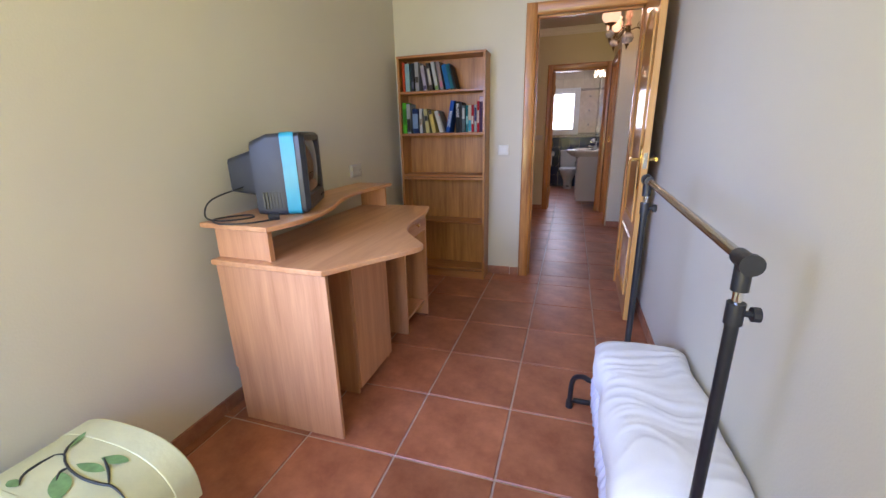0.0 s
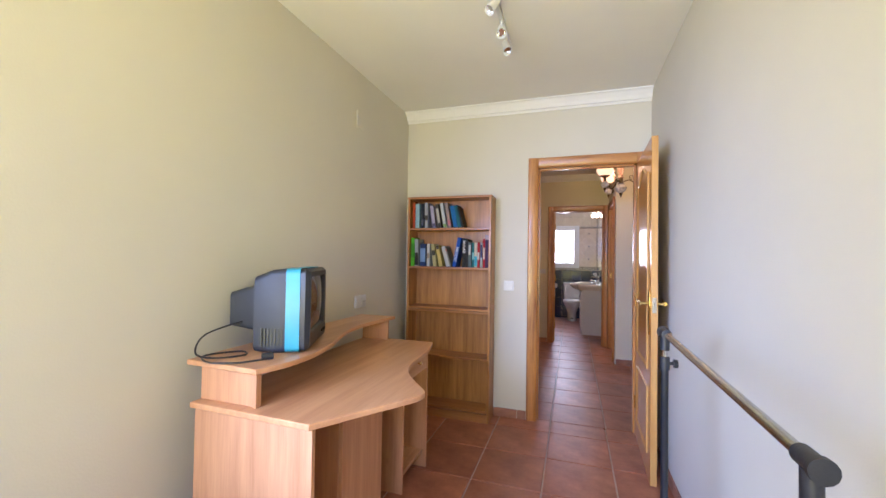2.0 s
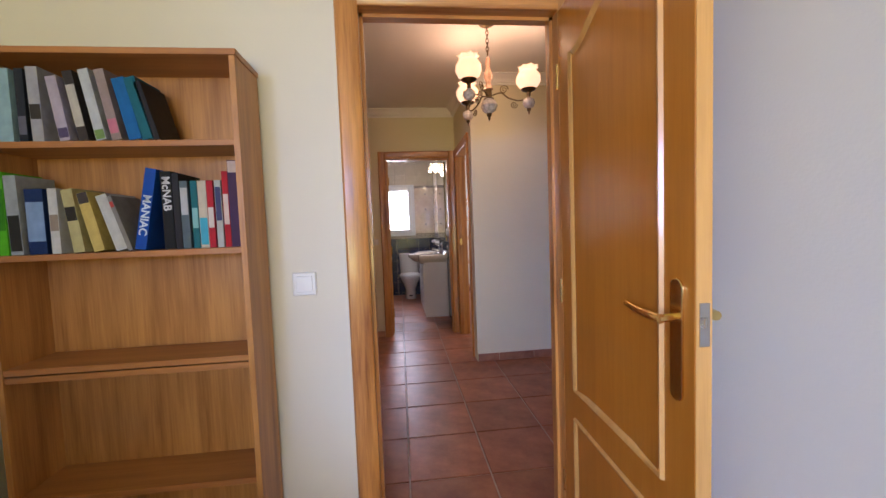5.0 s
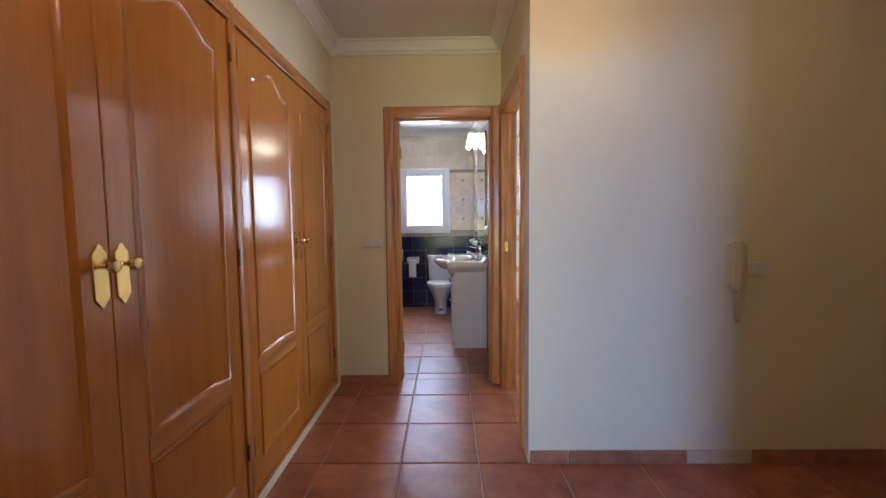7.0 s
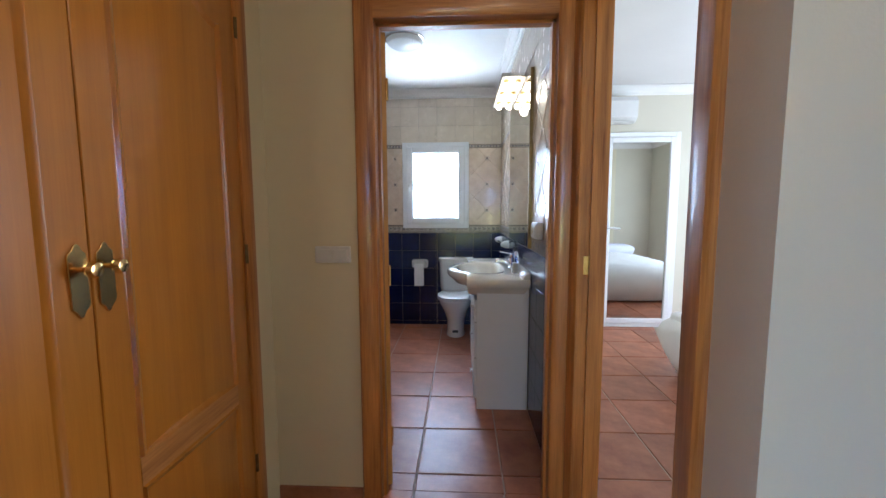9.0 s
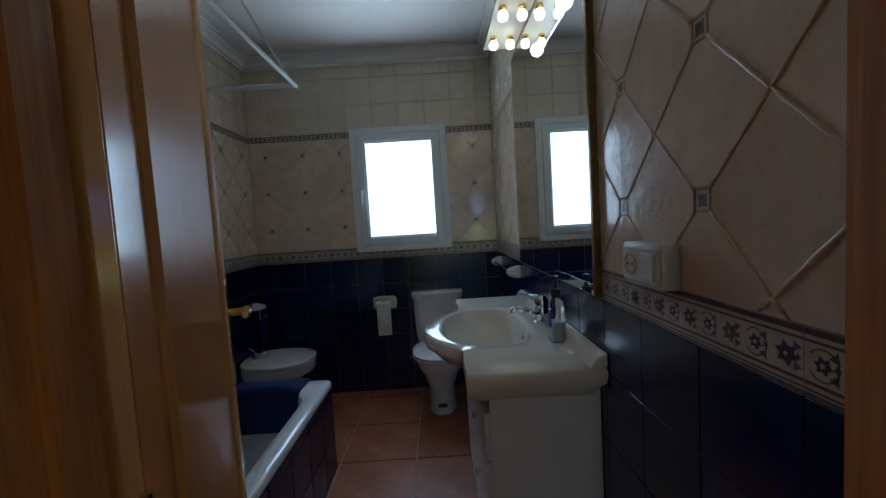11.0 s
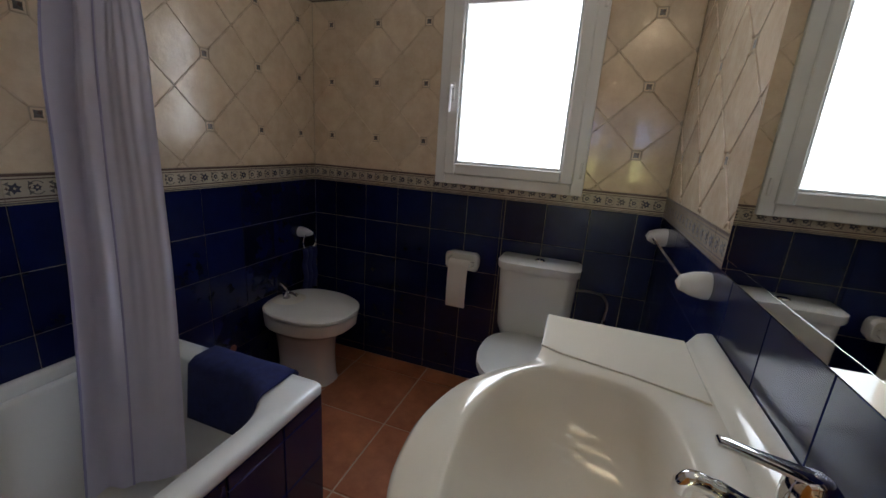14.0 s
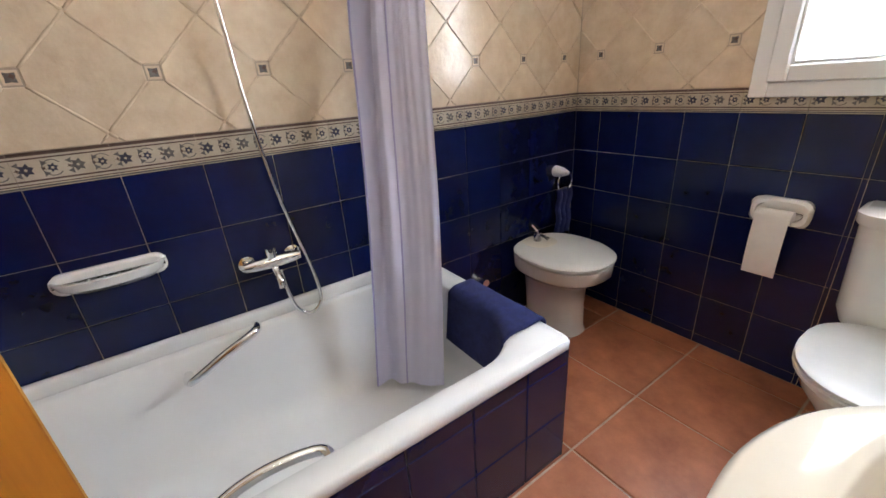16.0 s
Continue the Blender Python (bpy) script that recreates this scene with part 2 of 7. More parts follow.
def prism(bm, poly, axis, a, b, bev=0.0, seg=1):
    """A polygon in the two other axes, in their order, pushed from a to b along the axis."""
    def at(p, h):
        q = list(p)
        q.insert(axis, h)
        return q
    lo, hi = ([bm.verts.new(at(p, h)) for p in poly] for h in (a, b))
    fs = [bm.faces.new(lo[::-1]), bm.faces.new(hi)]
    for i in range(len(poly)):
        j = (i + 1) % len(poly)
        fs.append(bm.faces.new((lo[i], lo[j], hi[j], hi[i])))
    bmesh.ops.recalc_face_normals(bm, faces=fs)
    if bev:
        es = [e for e in {e for f in fs[:2] for e in f.edges}]
        bmesh.ops.bevel(bm, geom=es, offset=bev, segments=seg, affect="EDGES", profile=0.5)
    return bm


def tube(bm, pts, r, seg=10, caps=True):
    """A round tube along points; r is one radius or one for each point."""
    pts = [Vector(p) for p in pts]
    rs = r if isinstance(r, (list, tuple)) else [r] * len(pts)
    rings, side = [], None
    for i, p in enumerate(pts):
        d = (pts[min(i + 1, len(pts) - 1)] - pts[max(i - 1, 0)]).normalized()
        if side is None:
            side = d.orthogonal().normalized()
        side = (side - d * side.dot(d)).normalized()
        up = d.cross(side)
        rings.append([bm.verts.new(p + (side * math.cos(a) + up * math.sin(a)) * rs[i]) for a in (2 * math.pi * k / seg for k in range(seg))])
    for a, b in zip(rings, rings[1:]):
        for k in range(seg):
            bm.faces.new((a[k], a[(k + 1) % seg], b[(k + 1) % seg], b[k]))
    if caps:
        bm.faces.new(rings[0][::-1])
        bm.faces.new(rings[-1])
    return bm


def lathe(bm, prof, c, seg=24, turn=None):
    """Radii and heights turned round an upright axis at c; turn tips the whole."""
    m = Matrix.Translation(c) @ (turn or Matrix.Identity(4))
    rings = []
    for r, z in prof:
        if r < 1e-5:
            rings.append([bm.verts.new(m @ Vector((0, 0, z)))])
        else:
            rings.append([bm.verts.new(m @ Vector((r * math.cos(a), r * math.sin(a), z))) for a in (2 * math.pi * k / seg for k in range(seg))])
    fs = []
    for a, b in zip(rings, rings[1:]):
        for k in range(seg):
            l = (k + 1) % seg
            if len(a) == 1 and len(b) == 1:
                continue
            if len(a) == 1:
                fs.append(bm.faces.new((a[0], b[l], b[k])))
            elif len(b) == 1:
                fs.append(bm.faces.new((a[k], a[l], b[0])))
            else:
                fs.append(bm.faces.new((a[k], a[l], b[l], b[k])))
    bmesh.ops.recalc_face_normals(bm, faces=fs)
    return bm


def loft(bm, rings, cap0=True, cap1=True):
    """Skin over rings of equal count, each a list of places."""
    vs = [[bm.verts.new(p) for p in ring] for ring in rings]
    n, fs = len(vs[0]), []
    for a, b in zip(vs, vs[1:]):
        for k in range(n):
            fs.append(bm.faces.new((a[k], a[(k + 1) % n], b[(k + 1) % n], b[k])))
    if cap0:
        fs.append(bm.faces.new(vs[0][::-1]))
    if cap1:
        fs.append(bm.faces.new(vs[-1]))
    bmesh.ops.recalc_face_normals(bm, faces=fs)
    return bm


def smooth_curve(pts, n=8):
    """Points of a rounded line through the given ones."""
    pts = [Vector(p) for p in pts]
    out = []
    for i in range(len(pts) - 1):
        p0, p1, p2, p3 = pts[max(i - 1, 0)], pts[i], pts[i + 1], pts[min(i + 2, len(pts) - 1)]
        for k in range(n):
            t = k / n
            out.append(0.5 * ((2 * p1) + (p2 - p0) * t + (2 * p0 - 5 * p1 + 4 * p2 - p3) * t * t + (3 * p1 - p0 - 3 * p2 + p3) * t ** 3))
    return out + [pts[-1]]


def mesh_of(name, bm, material, sharp=35):
    me = bpy.data.meshes.new(name)
    bm.to_mesh(me)
    bm.free()
    me.materials.append(material)
    me.polygons.foreach_set("use_smooth", [True] * len(me.polygons))
    me.set_sharp_from_angle(angle=radians(sharp))
    return me


def thing(name, at, label, category, group="", kind=""):
    e = new(name)
    e.empty_display_size = 0.05
    e.location = at
    return tagged(e, label, category, group, kind)


def part(name, bm, material, parent, label="", sharp=35):
    ob = new(name, mesh_of(name, bm, material, sharp))
    ob.parent = parent
    ob.matrix_parent_inverse = parent.matrix_basis.inverted()
    return tagged(ob, label) if label else ob


def solid(name, bm, material, label, category="", kind="structure", group="", sharp=35):
    return tagged(new(name, mesh_of(name, bm, material, sharp)), label, category or name.replace("_", " "), group, kind)


# ---- the plan ----
XL, XR, YB, YD = -1.02, 0.955, -1.5, 3.21      # study
YH = 3.31                                     # hall side of the study's door wall
HL, HR, YI, CX, YE = -0.345, 3.4, 5.29, 0.915, 6.32   # hall: wardrobe wall, far right, intercom wall, its corner, end wall
BL, BR, BY0, BY1 = -0.955, 0.89, 6.42, 9.09     # bathroom
RX0, RX1, RY0, RY1 = 1.015, 4.2, 5.39, 9.1      # second bedroom
ZC = 2.585
D1 = (0.134, 0.856)    # study doorway in x
D2 = (0.115, 0.837)    # bathroom doorway in x
D3 = (5.50, 6.225)     # second bedroom's doorway in y
DH = 2.04


def wall(name, boxes, material, label):
    bm = bmesh.new()
    for b in boxes:
        box(bm, *b)
    return solid(name, bm, material, label, "wall")


wall("wall_study_left", [(XL - 0.1, XL, YB - 0.1, -1.2, 0, ZC), (XL - 0.1, XL, 0.1, YD, 0, ZC), (XL - 0.1, XL, -1.2, 0.1, 0, 0.85), (XL - 0.1, XL, -1.2, 0.1, 2.15, ZC)], CREAM, "cream painted plaster wall of the study")
wall("wall_study_right", [(XR, XR + 0.1, YB - 0.1, YD, 0, ZC)], CREAM, "cream painted plaster wall beside the open door")
# back opening never in view, added so daylight reaches both side walls
wall("wall_study_back", [(XL, -0.85, YB - 0.1, YB, 0, ZC), (0.65, XR, YB - 0.1, YB, 0, ZC), (-0.85, 0.65, YB - 0.1, YB, 2.25, ZC), (-0.85, 0.65, YB - 0.1, YB, 0, 0.35)], CREAM, "cream painted wall with a large unseen opening added for daylight")
wall("wall_study_door", [(XL - 0.1, D1[0] - 0.02, YD, YD + 0.05, 0, ZC), (D1[1] + 0.02, XR + 0.1, YD, YD + 0.05, 0, ZC), (D1[0] - 0.02, D1[1] + 0.02, YD, YD + 0.05, DH + 0.02, ZC)], CREAM, "cream painted wall round the study doorway")
wall("wall_hall_near", [(HL - 0.65, D1[0] - 0.02, YD + 0.05, YH, 0, ZC), (D1[1] + 0.02, HR + 0.1, YD + 0.05, YH, 0, ZC), (D1[0] - 0.02, D1[1] + 0.02, YD + 0.05, YH, DH + 0.02, ZC)], HALLPAINT, "cream painted hall side of the study doorway")
wall("wall_hall_left", [(HL - 0.1, HL, YH, 3.62, 0, ZC), (HL - 0.1, HL, 3.62, 6.17, 2.115, ZC), (HL - 0.1, HL, 6.17, YE, 0, ZC), (HL - 0.1, HL - 0.004, 3.62, 6.17, 0, 0.085)], HALLPAINT, "cream painted hall wall above the built-in wardrobe")
wall("wall_hall_right", [(HR, HR + 0.1, YH, YI + 0.1, 0, ZC)], HALLPAINT, "cream painted hall wall in shade")
wall("wall_intercom", [(CX, HR, YI, YI + 0.1, 0, ZC)], HALLPAINT, "cream painted wall that carries the intercom")
wall("wall_corridor_right", [(CX, CX + 0.1, YI + 0.1, D3[0] - 0.02, 0, ZC), (CX, CX + 0.1, D3[1] + 0.02, YE, 0, ZC), (CX, CX + 0.1, D3[0] - 0.02, D3[1] + 0.02, DH + 0.02, ZC)], HALLPAINT, "cream painted corridor wall with the second bedroom's doorway")
wall("wall_hall_end", [(HL - 0.1, D2[0] - 0.02, YE, YE + 0.05, 0, ZC), (D2[1] + 0.02, CX + 0.1, YE, YE + 0.05, 0, ZC), (D2[0] - 0.02, D2[1] + 0.02, YE, YE + 0.05, DH + 0.02, ZC)], HALLPAINT, "cream painted end wall round the bathroom doorway")
wall("wall_bath_near", [(BL - 0.02, D2[0] - 0.02, YE + 0.05, BY0, 0, ZC), (D2[1] + 0.02, BR + 0.02, YE + 0.05, BY0, 0, ZC), (D2[0] - 0.02, D2[1] + 0.02, YE + 0.05, BY0, DH + 0.02, ZC)], TOPTILE, "cream tiled bathroom wall round the doorway")
wall("wall_bath_left", [(BL - 0.12, BL - 0.0035, BY0 - 0.1, BY1 + 0.25, 0, ZC)], CREAMGROUT, "bathroom wall behind the bath with grouted tiles")
wall("wall_bath_right", [(BR + 0.0035, BR + 0.1, BY0, BY1 + 0.25, 0, ZC)], CREAMGROUT, "bathroom wall behind the washstand with grouted tiles")
WX0, WX1, WZ0, WZ1 = -0.16, 0.51, 1.13, 2.005
wall("wall_bath_window", [(BL - 0.0035, WX0, BY1 + 0.0035, BY1 + 0.25, 0, ZC), (WX1, BR + 0.0035, BY1 + 0.0035, BY1 + 0.25, 0, ZC), (WX0, WX1, BY1 + 0.0035, BY1 + 0.25, 0, WZ0), (WX0, WX1, BY1 + 0.0035, BY1 + 0.25, WZ1, ZC)], CREAMGROUT, "bathroom outer wall with grouted tiles round the window")
wall("wall_bedroom_near", [(HR + 0.1, RX1, RY0 - 0.1, RY0, 0, ZC)], CREAM, "cream painted bedroom wall")
wall("wall_bedroom_left", [(RX0 - 0.015, RX0, YE, RY1 + 0.1, 0, ZC)], CREAM, "cream painted bedroom wall")
# the opening is unseen, cut to let the added bedroom lamp in
wall("wall_bedroom_right", [(RX1, RX1 + 0.1, RY0 - 0.1, 6.4, 0, ZC), (RX1, RX1 + 0.1, 8.4, RY1 + 0.1, 0, ZC), (RX1, RX1 + 0.1, 6.4, 8.4, 2.35, ZC), (RX1, RX1 + 0.1, 6.4, 8.4, 0, 0.25)], CREAM, "cream painted bedroom wall with an unseen opening added for light")
wall("wall_bedroom_far", [(RX0, RX1, RY1, RY1 + 0.1, 0, ZC)], CREAM, "cream painted bedroom wall round the glazed door")
solid("ceiling_study", boxed(XL - 0.1, XR + 0.1, YB - 0.1, YD + 0.05, ZC, ZC + 0.1), WHITE, "white painted ceiling of the study", "ceiling")
solid("ceiling_hall", boxed(HL - 0.65, HR + 0.1, YD + 0.05, YE + 0.05, ZC, ZC + 0.1), WHITE, "white painted ceiling of the hall", "ceiling")
solid("ceiling_bath", boxed(BL - 0.12, RX0 - 0.015, YE + 0.05, BY1 + 0.25, ZC, ZC + 0.1), WHITE, "white painted bathroom ceiling", "ceiling")
solid("ceiling_bedroom", boxed(RX0 - 0.015, RX1 + 0.1, RY0 - 0.1, RY1 + 0.1, ZC + 0.005, ZC + 0.1), WHITE, "white painted bedroom ceiling", "ceiling")
floor_ob = solid("floor", boxed(-1.3, 4.4, -1.8, 9.5, -0.12, -0.006), GROUT, "pale grouted floor under terracotta tiles", "floor")


def cornice(name, x0, x1, y0, y1, label):
    """A stepped and coved plaster moulding round a rectangular room."""
    prof = [(0, -0.085), (0.012, -0.085), (0.016, -0.07), (0.03, -0.066), (0.042, -0.04), (0.062, -0.022), (0.068, -0.012), (0.084, -0.01), (0.086, 0)]
    bm = bmesh.new()
    rings = []
    for d, h in prof:
        rings.append([(x0 + d, y0 + d, ZC + h), (x1 - d, y0 + d, ZC + h), (x1 - d, y1 - d, ZC + h), (x0 + d, y1 - d, ZC + h)])
    loft(bm, rings, False, False)
    return solid(name, bm, PLASTER, label, "cornice", sharp=20)


solid("cornice_study", prism(bmesh.new(), [(YD - 0.086, ZC), (YD - 0.084, ZC - 0.01), (YD - 0.068, ZC - 0.012), (YD - 0.062, ZC - 0.022), (YD - 0.042, ZC - 0.04), (YD - 0.03, ZC - 0.066), (YD - 0.016, ZC - 0.07), (YD - 0.012, ZC - 0.085), (YD, ZC - 0.085), (YD, ZC)], 0, XL, XR), PLASTER, "white moulded plaster cornice along the study's door wall", "cornice", sharp=20)
cornice("cornice_bath", BL, BR, BY0, BY1, "white moulded plaster cornice round the bathroom ceiling")
cornice("cornice_bedroom", RX0, RX1, RY0, RY1, "white moulded plaster cornice round the bedroom ceiling")


def hall_cornice():
    prof = [(0, -0.085), (0.012, -0.085), (0.016, -0.07), (0.03, -0.066), (0.042, -0.04), (0.062, -0.022), (0.068, -0.012), (0.084, -0.01), (0.086, 0)]
    rings = []
    for d, h in prof:
        z = ZC + h
        rings.append([(HL + d, YH + d, z), (HR - d, YH + d, z), (HR - d, YI - d, z), (CX - d, YI - d, z), (CX - d, YE - d, z), (HL + d, YE - d, z)])
    return solid("cornice_hall", loft(bmesh.new(), rings, False, False), PLASTER, "white moulded plaster cornice round the hall ceiling", "cornice", sharp=20)


hall_cornice()


# ---- doors ----
def casing_x(name, d, y, side, label):
    """Pine architrave and jambs of a doorway in a wall that runs along x. side: -1 shows towards -y."""
    th = thing(name, (sum(d) / 2, y, 0), label, "door frame", kind="structure")
    w = 0.08
    for s, x in ((-1, d[0]), (1, d[1])):
        prof = [(0, 0), (0, 0.008), (0.008, 0.014), (0.03, 0.016), (0.05, 0.02), (0.072, 0.02), (0.08, 0.012), (0.08, 0)]
        bm = prism(bmesh.new(), [(x + s * (a + 0.0), y + side * b) for a, b in prof], 2, 0, DH + w)
        part("architrave", bm, PINE_Z, th)
        bm = boxed(x, x + s * 0.019, y + 0.0005, y + 0.1095, 0, DH + 0.019)
        box(bm, x - s * 0.012, x, y + 0.045, y + 0.085, 0, DH)
        part("jamb", bm, PINE_Z, th)
    prof = [(0, 0), (0.008, 0), (0.014, 0.008), (0.016, 0.03), (0.02, 0.05), (0.02, 0.072), (0.012, 0.08), (0, 0.08)]
    bm = prism(bmesh.new(), [(y + side * (a + 0.001), DH + b) for a, b in prof], 0, d[0], d[1])
    part("head_architrave", bm, PINE_X, th)
    bm = boxed(d[0], d[1], y + 0.0005, y + 0.1095, DH, DH + 0.018)
    box(bm, d[0], d[1], y + 0.045, y + 0.085, DH - 0.012, DH)
    part("head_jamb", bm, PINE_X, th)
    return th


casing_x("door_frame_1", D1, YD, -1, "varnished pine door frame of the study doorway")
casing_x("door_frame_2", D2, YE, -1, "varnished pine door frame of the bathroom doorway")


def casing_y(name, d, x, label):
    th = thing(name, (x, sum(d) / 2, 0), label, "door frame", kind="structure")
    prof = [(0, 0), (0, 0.008), (0.008, 0.014), (0.03, 0.016), (0.05, 0.02), (0.072, 0.02), (0.08, 0.012), (0.08, 0)]
    for s, y in ((-1, d[0]), (1, d[1])):
        lim = 0.08 if s < 0 else 0.07
        part("architrave", prism(bmesh.new(), [(x - b, y + s * min(a, lim)) for a, b in prof], 2, 0, DH + 0.08), PINE_Z, th)
        bm = boxed(x + 0.0005, x + 0.0995, y, y + s * 0.019, 0, DH + 0.019)
        box(bm, x + 0.035, x + 0.07, y - s * 0.012, y, 0, DH)
        part("jamb", bm, PINE_Z, th)
    part("head_architrave", prism(bmesh.new(), [(x - b - 0.001, DH + a) for a, b in prof], 1, d[0], d[1]), PINE_Y, th)
    part("head_jamb", boxed(x + 0.0005, x + 0.0995, d[0], d[1], DH, DH + 0.018), PINE_Y, th)
    part("strike_plate", boxed(x + 0.015, x + 0.034, d[1] - 0.003, d[1], 1.04, 1.11), BRASS, th, "brass strike plate")
    return th


casing_y("door_frame_3", D3, CX, "varnished pine door frame of the second bedroom doorway")


def arch_top(y0, y1, z, rise, n=14):
    """An ogee-headed panel's upper edge, from y1 back to y0."""
    out = []
    for k in range(n + 1):
        t = k / n
        u = abs(2 * t - 1)
        h = rise * (0.5 + 0.5 * math.cos(math.pi * min(1, u / 0.85))) if u < 0.85 else 0
        out.append((y1 + (y0 - y1) * t, z + h))
    return out


def frame_moulding(bm, poly, x, w, h):
    """A rounded bead of width w and height h that follows a closed line in the y-z plane at x."""
    n = len(poly)
    c = (sum(p[0] for p in poly) / n, sum(p[1] for p in poly) / n)
    rings = []
    for i, p in enumerate(poly):
        a, b = Vector(poly[i - 1]), Vector(poly[(i + 1) % n])
        t = (b - a).normalized()
        nrm = Vector((-t.y, t.x))
        if nrm.dot(Vector(c) - Vector(p)) < 0:
            nrm = -nrm
        rings.append([(x + hh, p[0] + nrm.x * ww, p[1] + nrm.y * ww) for ww, hh in ((0, 0), (w * 0.2, h), (w * 0.55, h * 0.7), (w * 0.75, h * 0.2), (w, -h * 0.3))])
    vs = [[bm.verts.new(q) for q in r] for r in rings]
    fs = []
    for i in range(n):
        a, b = vs[i], vs[(i + 1) % n]
        for k in range(4):
            fs.append(bm.faces.new((a[k], a[k + 1], b[k + 1], b[k])))
    bmesh.ops.recalc_face_normals(bm, faces=fs)
    return bm


def rect_pts(y0, y1, z0, z1, n=4):
    out = []
    for (a, b), (c, d) in (((y0, z0), (y1, z0)), ((y1, z0), (y1, z1)), ((y1, z1), (y0, z1)), ((y0, z1), (y0, z0))):
        out += [(a + (c - a) * k / n, b + (d - b) * k / n) for k in range(n)]
    return out


def panelled(th, w, z0, z1, t, rail_z, margins=(0.1, 0.1, 0.14, 0.12), rise=0.07, both=True):
    """A leaf in the plane x=0, from y=0 to w, thickness t, with an ogee-headed upper and a square lower panel on both faces."""
    ml, mr, mb, mt = margins
    part("leaf", boxed(-t / 2, t / 2, 0.0015, w - 0.0015, z0, z1, bev=0.002), DOORW, th)
    bm = boxed(-t / 2 + 0.001, t / 2 - 0.001, -0.0005, 0.0015, z0 + 0.002, z1 - 0.002)
    box(bm, -t / 2 + 0.001, t / 2 - 0.001, w - 0.0015, w + 0.0005, z0 + 0.002, z1 - 0.002)
    part("edge_strip", bm, EDGE, th, "pale edge strip of the door leaf")
    up = [(ml, rail_z + 0.05)] + [(w - mr, rail_z + 0.05)] + arch_top(ml, w - mr, z1 - mt - rise, rise)
    lowp = rect_pts(ml, w - mr, z0 + mb, rail_z - 0.05)
    for s in ((1, -1) if both else (1,)):
        for poly, nm in ((up, "upper_moulding"), (lowp, "lower_moulding")):
            bm = bmesh.new()
            pts = poly
            if poly is up:
                base = [(ml + (w - mr - ml) * k / 4, rail_z + 0.05) for k in range(4)]
                right = [(w - mr, rail_z + 0.05 + (z1 - mt - rise - rail_z - 0.05) * k / 4) for k in range(4)]
                left = [(ml, z1 - mt - rise - (z1 - mt - rise - rail_z - 0.05) * k / 4) for k in range(1, 4)]
                pts = base + right + arch_top(ml, w - mr, z1 - mt - rise, rise) + left
            frame_moulding(bm, pts, t / 2, 0.028, 0.009)
            if s < 0:
                bmesh.ops.transform(bm, matrix=Matrix.Diagonal((-1, 1, 1, 1)), verts=bm.verts)
                bmesh.ops.reverse_faces(bm, faces=bm.faces)
            part(nm, bm, EDGE, th, "raised panel moulding", sharp=50)


def lever_set(th, y, z, t, inward=1):
    """Brass lever handles and long plates on both faces at height z; inward: the way the levers point."""
    for s in (1, -1):
        bm = bmesh.new()
        out = [(y + 0.02 * math.cos(a), z - 0.05 + (0.115 if math.sin(a) >= 0 else -0.115) + 0.02 * math.sin(a)) for a in (2 * math.pi * k / 20 for k in range(20))]
        prism(bm, out, 0, s * t / 2, s * (t / 2 + 0.007), 0.002)
        pl = part("door_plate", bm, BRASS, th, "long polished brass door plate")
        bm = bmesh.new()
        tube(bm, [(s * (t / 2 + 0.005), y, z), (s * (t / 2 + 0.045), y, z)], 0.009)
        tube(bm, smooth_curve([(s * (t / 2 + 0.045), y - inward * 0.008, z), (s * (t / 2 + 0.05), y + inward * 0.03, z + 0.002), (s * (t / 2 + 0.05), y + inward * 0.075, z + 0.004), (s * (t / 2 + 0.052), y + inward * 0.115, z + 0.012)], 5), [0.011] * 6 + [0.009] * 6 + [0.007] * 4, 10)
        part("lever", bm, BRASS, pl, "curved brass lever")


def room_door(name, hinge, angle, label, w, hz):
    """A leaf hung at hinge, its local +y turned by angle degrees."""
    th = thing(name, (0, 0, 0), label, "door", kind="structure")
    panelled(th, w, 0.008, 2.035, 0.036, 0.6)
    lever_set(th, w - 0.052, hz, 0.036, -1)
    part("latch_plate", boxed(-0.011, 0.011, w, w + 0.0025, 1.0, 1.09), STEEL, th, "steel latch plate")
    part("latch_bolt", prism(bmesh.new(), [(-0.006, w), (0.006, w), (0.006, w + 0.011), (-0.006, w + 0.003)], 2, 1.04, 1.06), STEEL, th)
    for z in (0.25, 1.0, 1.8):
        bm = bmesh.new()
        tube(bm, [(0.02, -0.004, z - 0.045), (0.02, -0.004, z + 0.045)], 0.006)
        part("hinge", bm, BRASS, th, "brass hinge")
    th.matrix_basis = pose(*hinge, 0, 0, angle)
    return th


room_door("door_1", (0.875, 3.205, 0), 178.3, "open varnished pine panelled door with a brass lever handle", 0.71, 1.05)
room_door("door_2", (0.125, 6.42, 0), 21.5, "open varnished pine panelled bathroom door with a brass lever handle", 0.685, 1.10)


# ---- skirting ----
def skirting(name, axis, fixed, a, b, out, label, pitch=0.33, phase=0.0):
    """Terracotta skirting tiles along a wall; out: +1 or -1, the side they stand on."""
    th = thing(name, (fixed, a, 0) if axis == 1 else (a, fixed, 0), label, "skirting", kind="structure")
    p = a
    k = 0
    while p < b - 0.01:
        q = min(b, p + pitch - (phase if k == 0 else 0))
        if axis == 1:
            bm = boxed(fixed, fixed + out * 0.011, p + 0.002, q - 0.002, 0, 0.07, bev=0.002)
        else:
            bm = boxed(p + 0.002, q - 0.002, fixed, fixed + out * 0.011, 0, 0.07, bev=0.002)
        part("skirting_tile", bm, SKIRT, th)
        p, k = q, k + 1


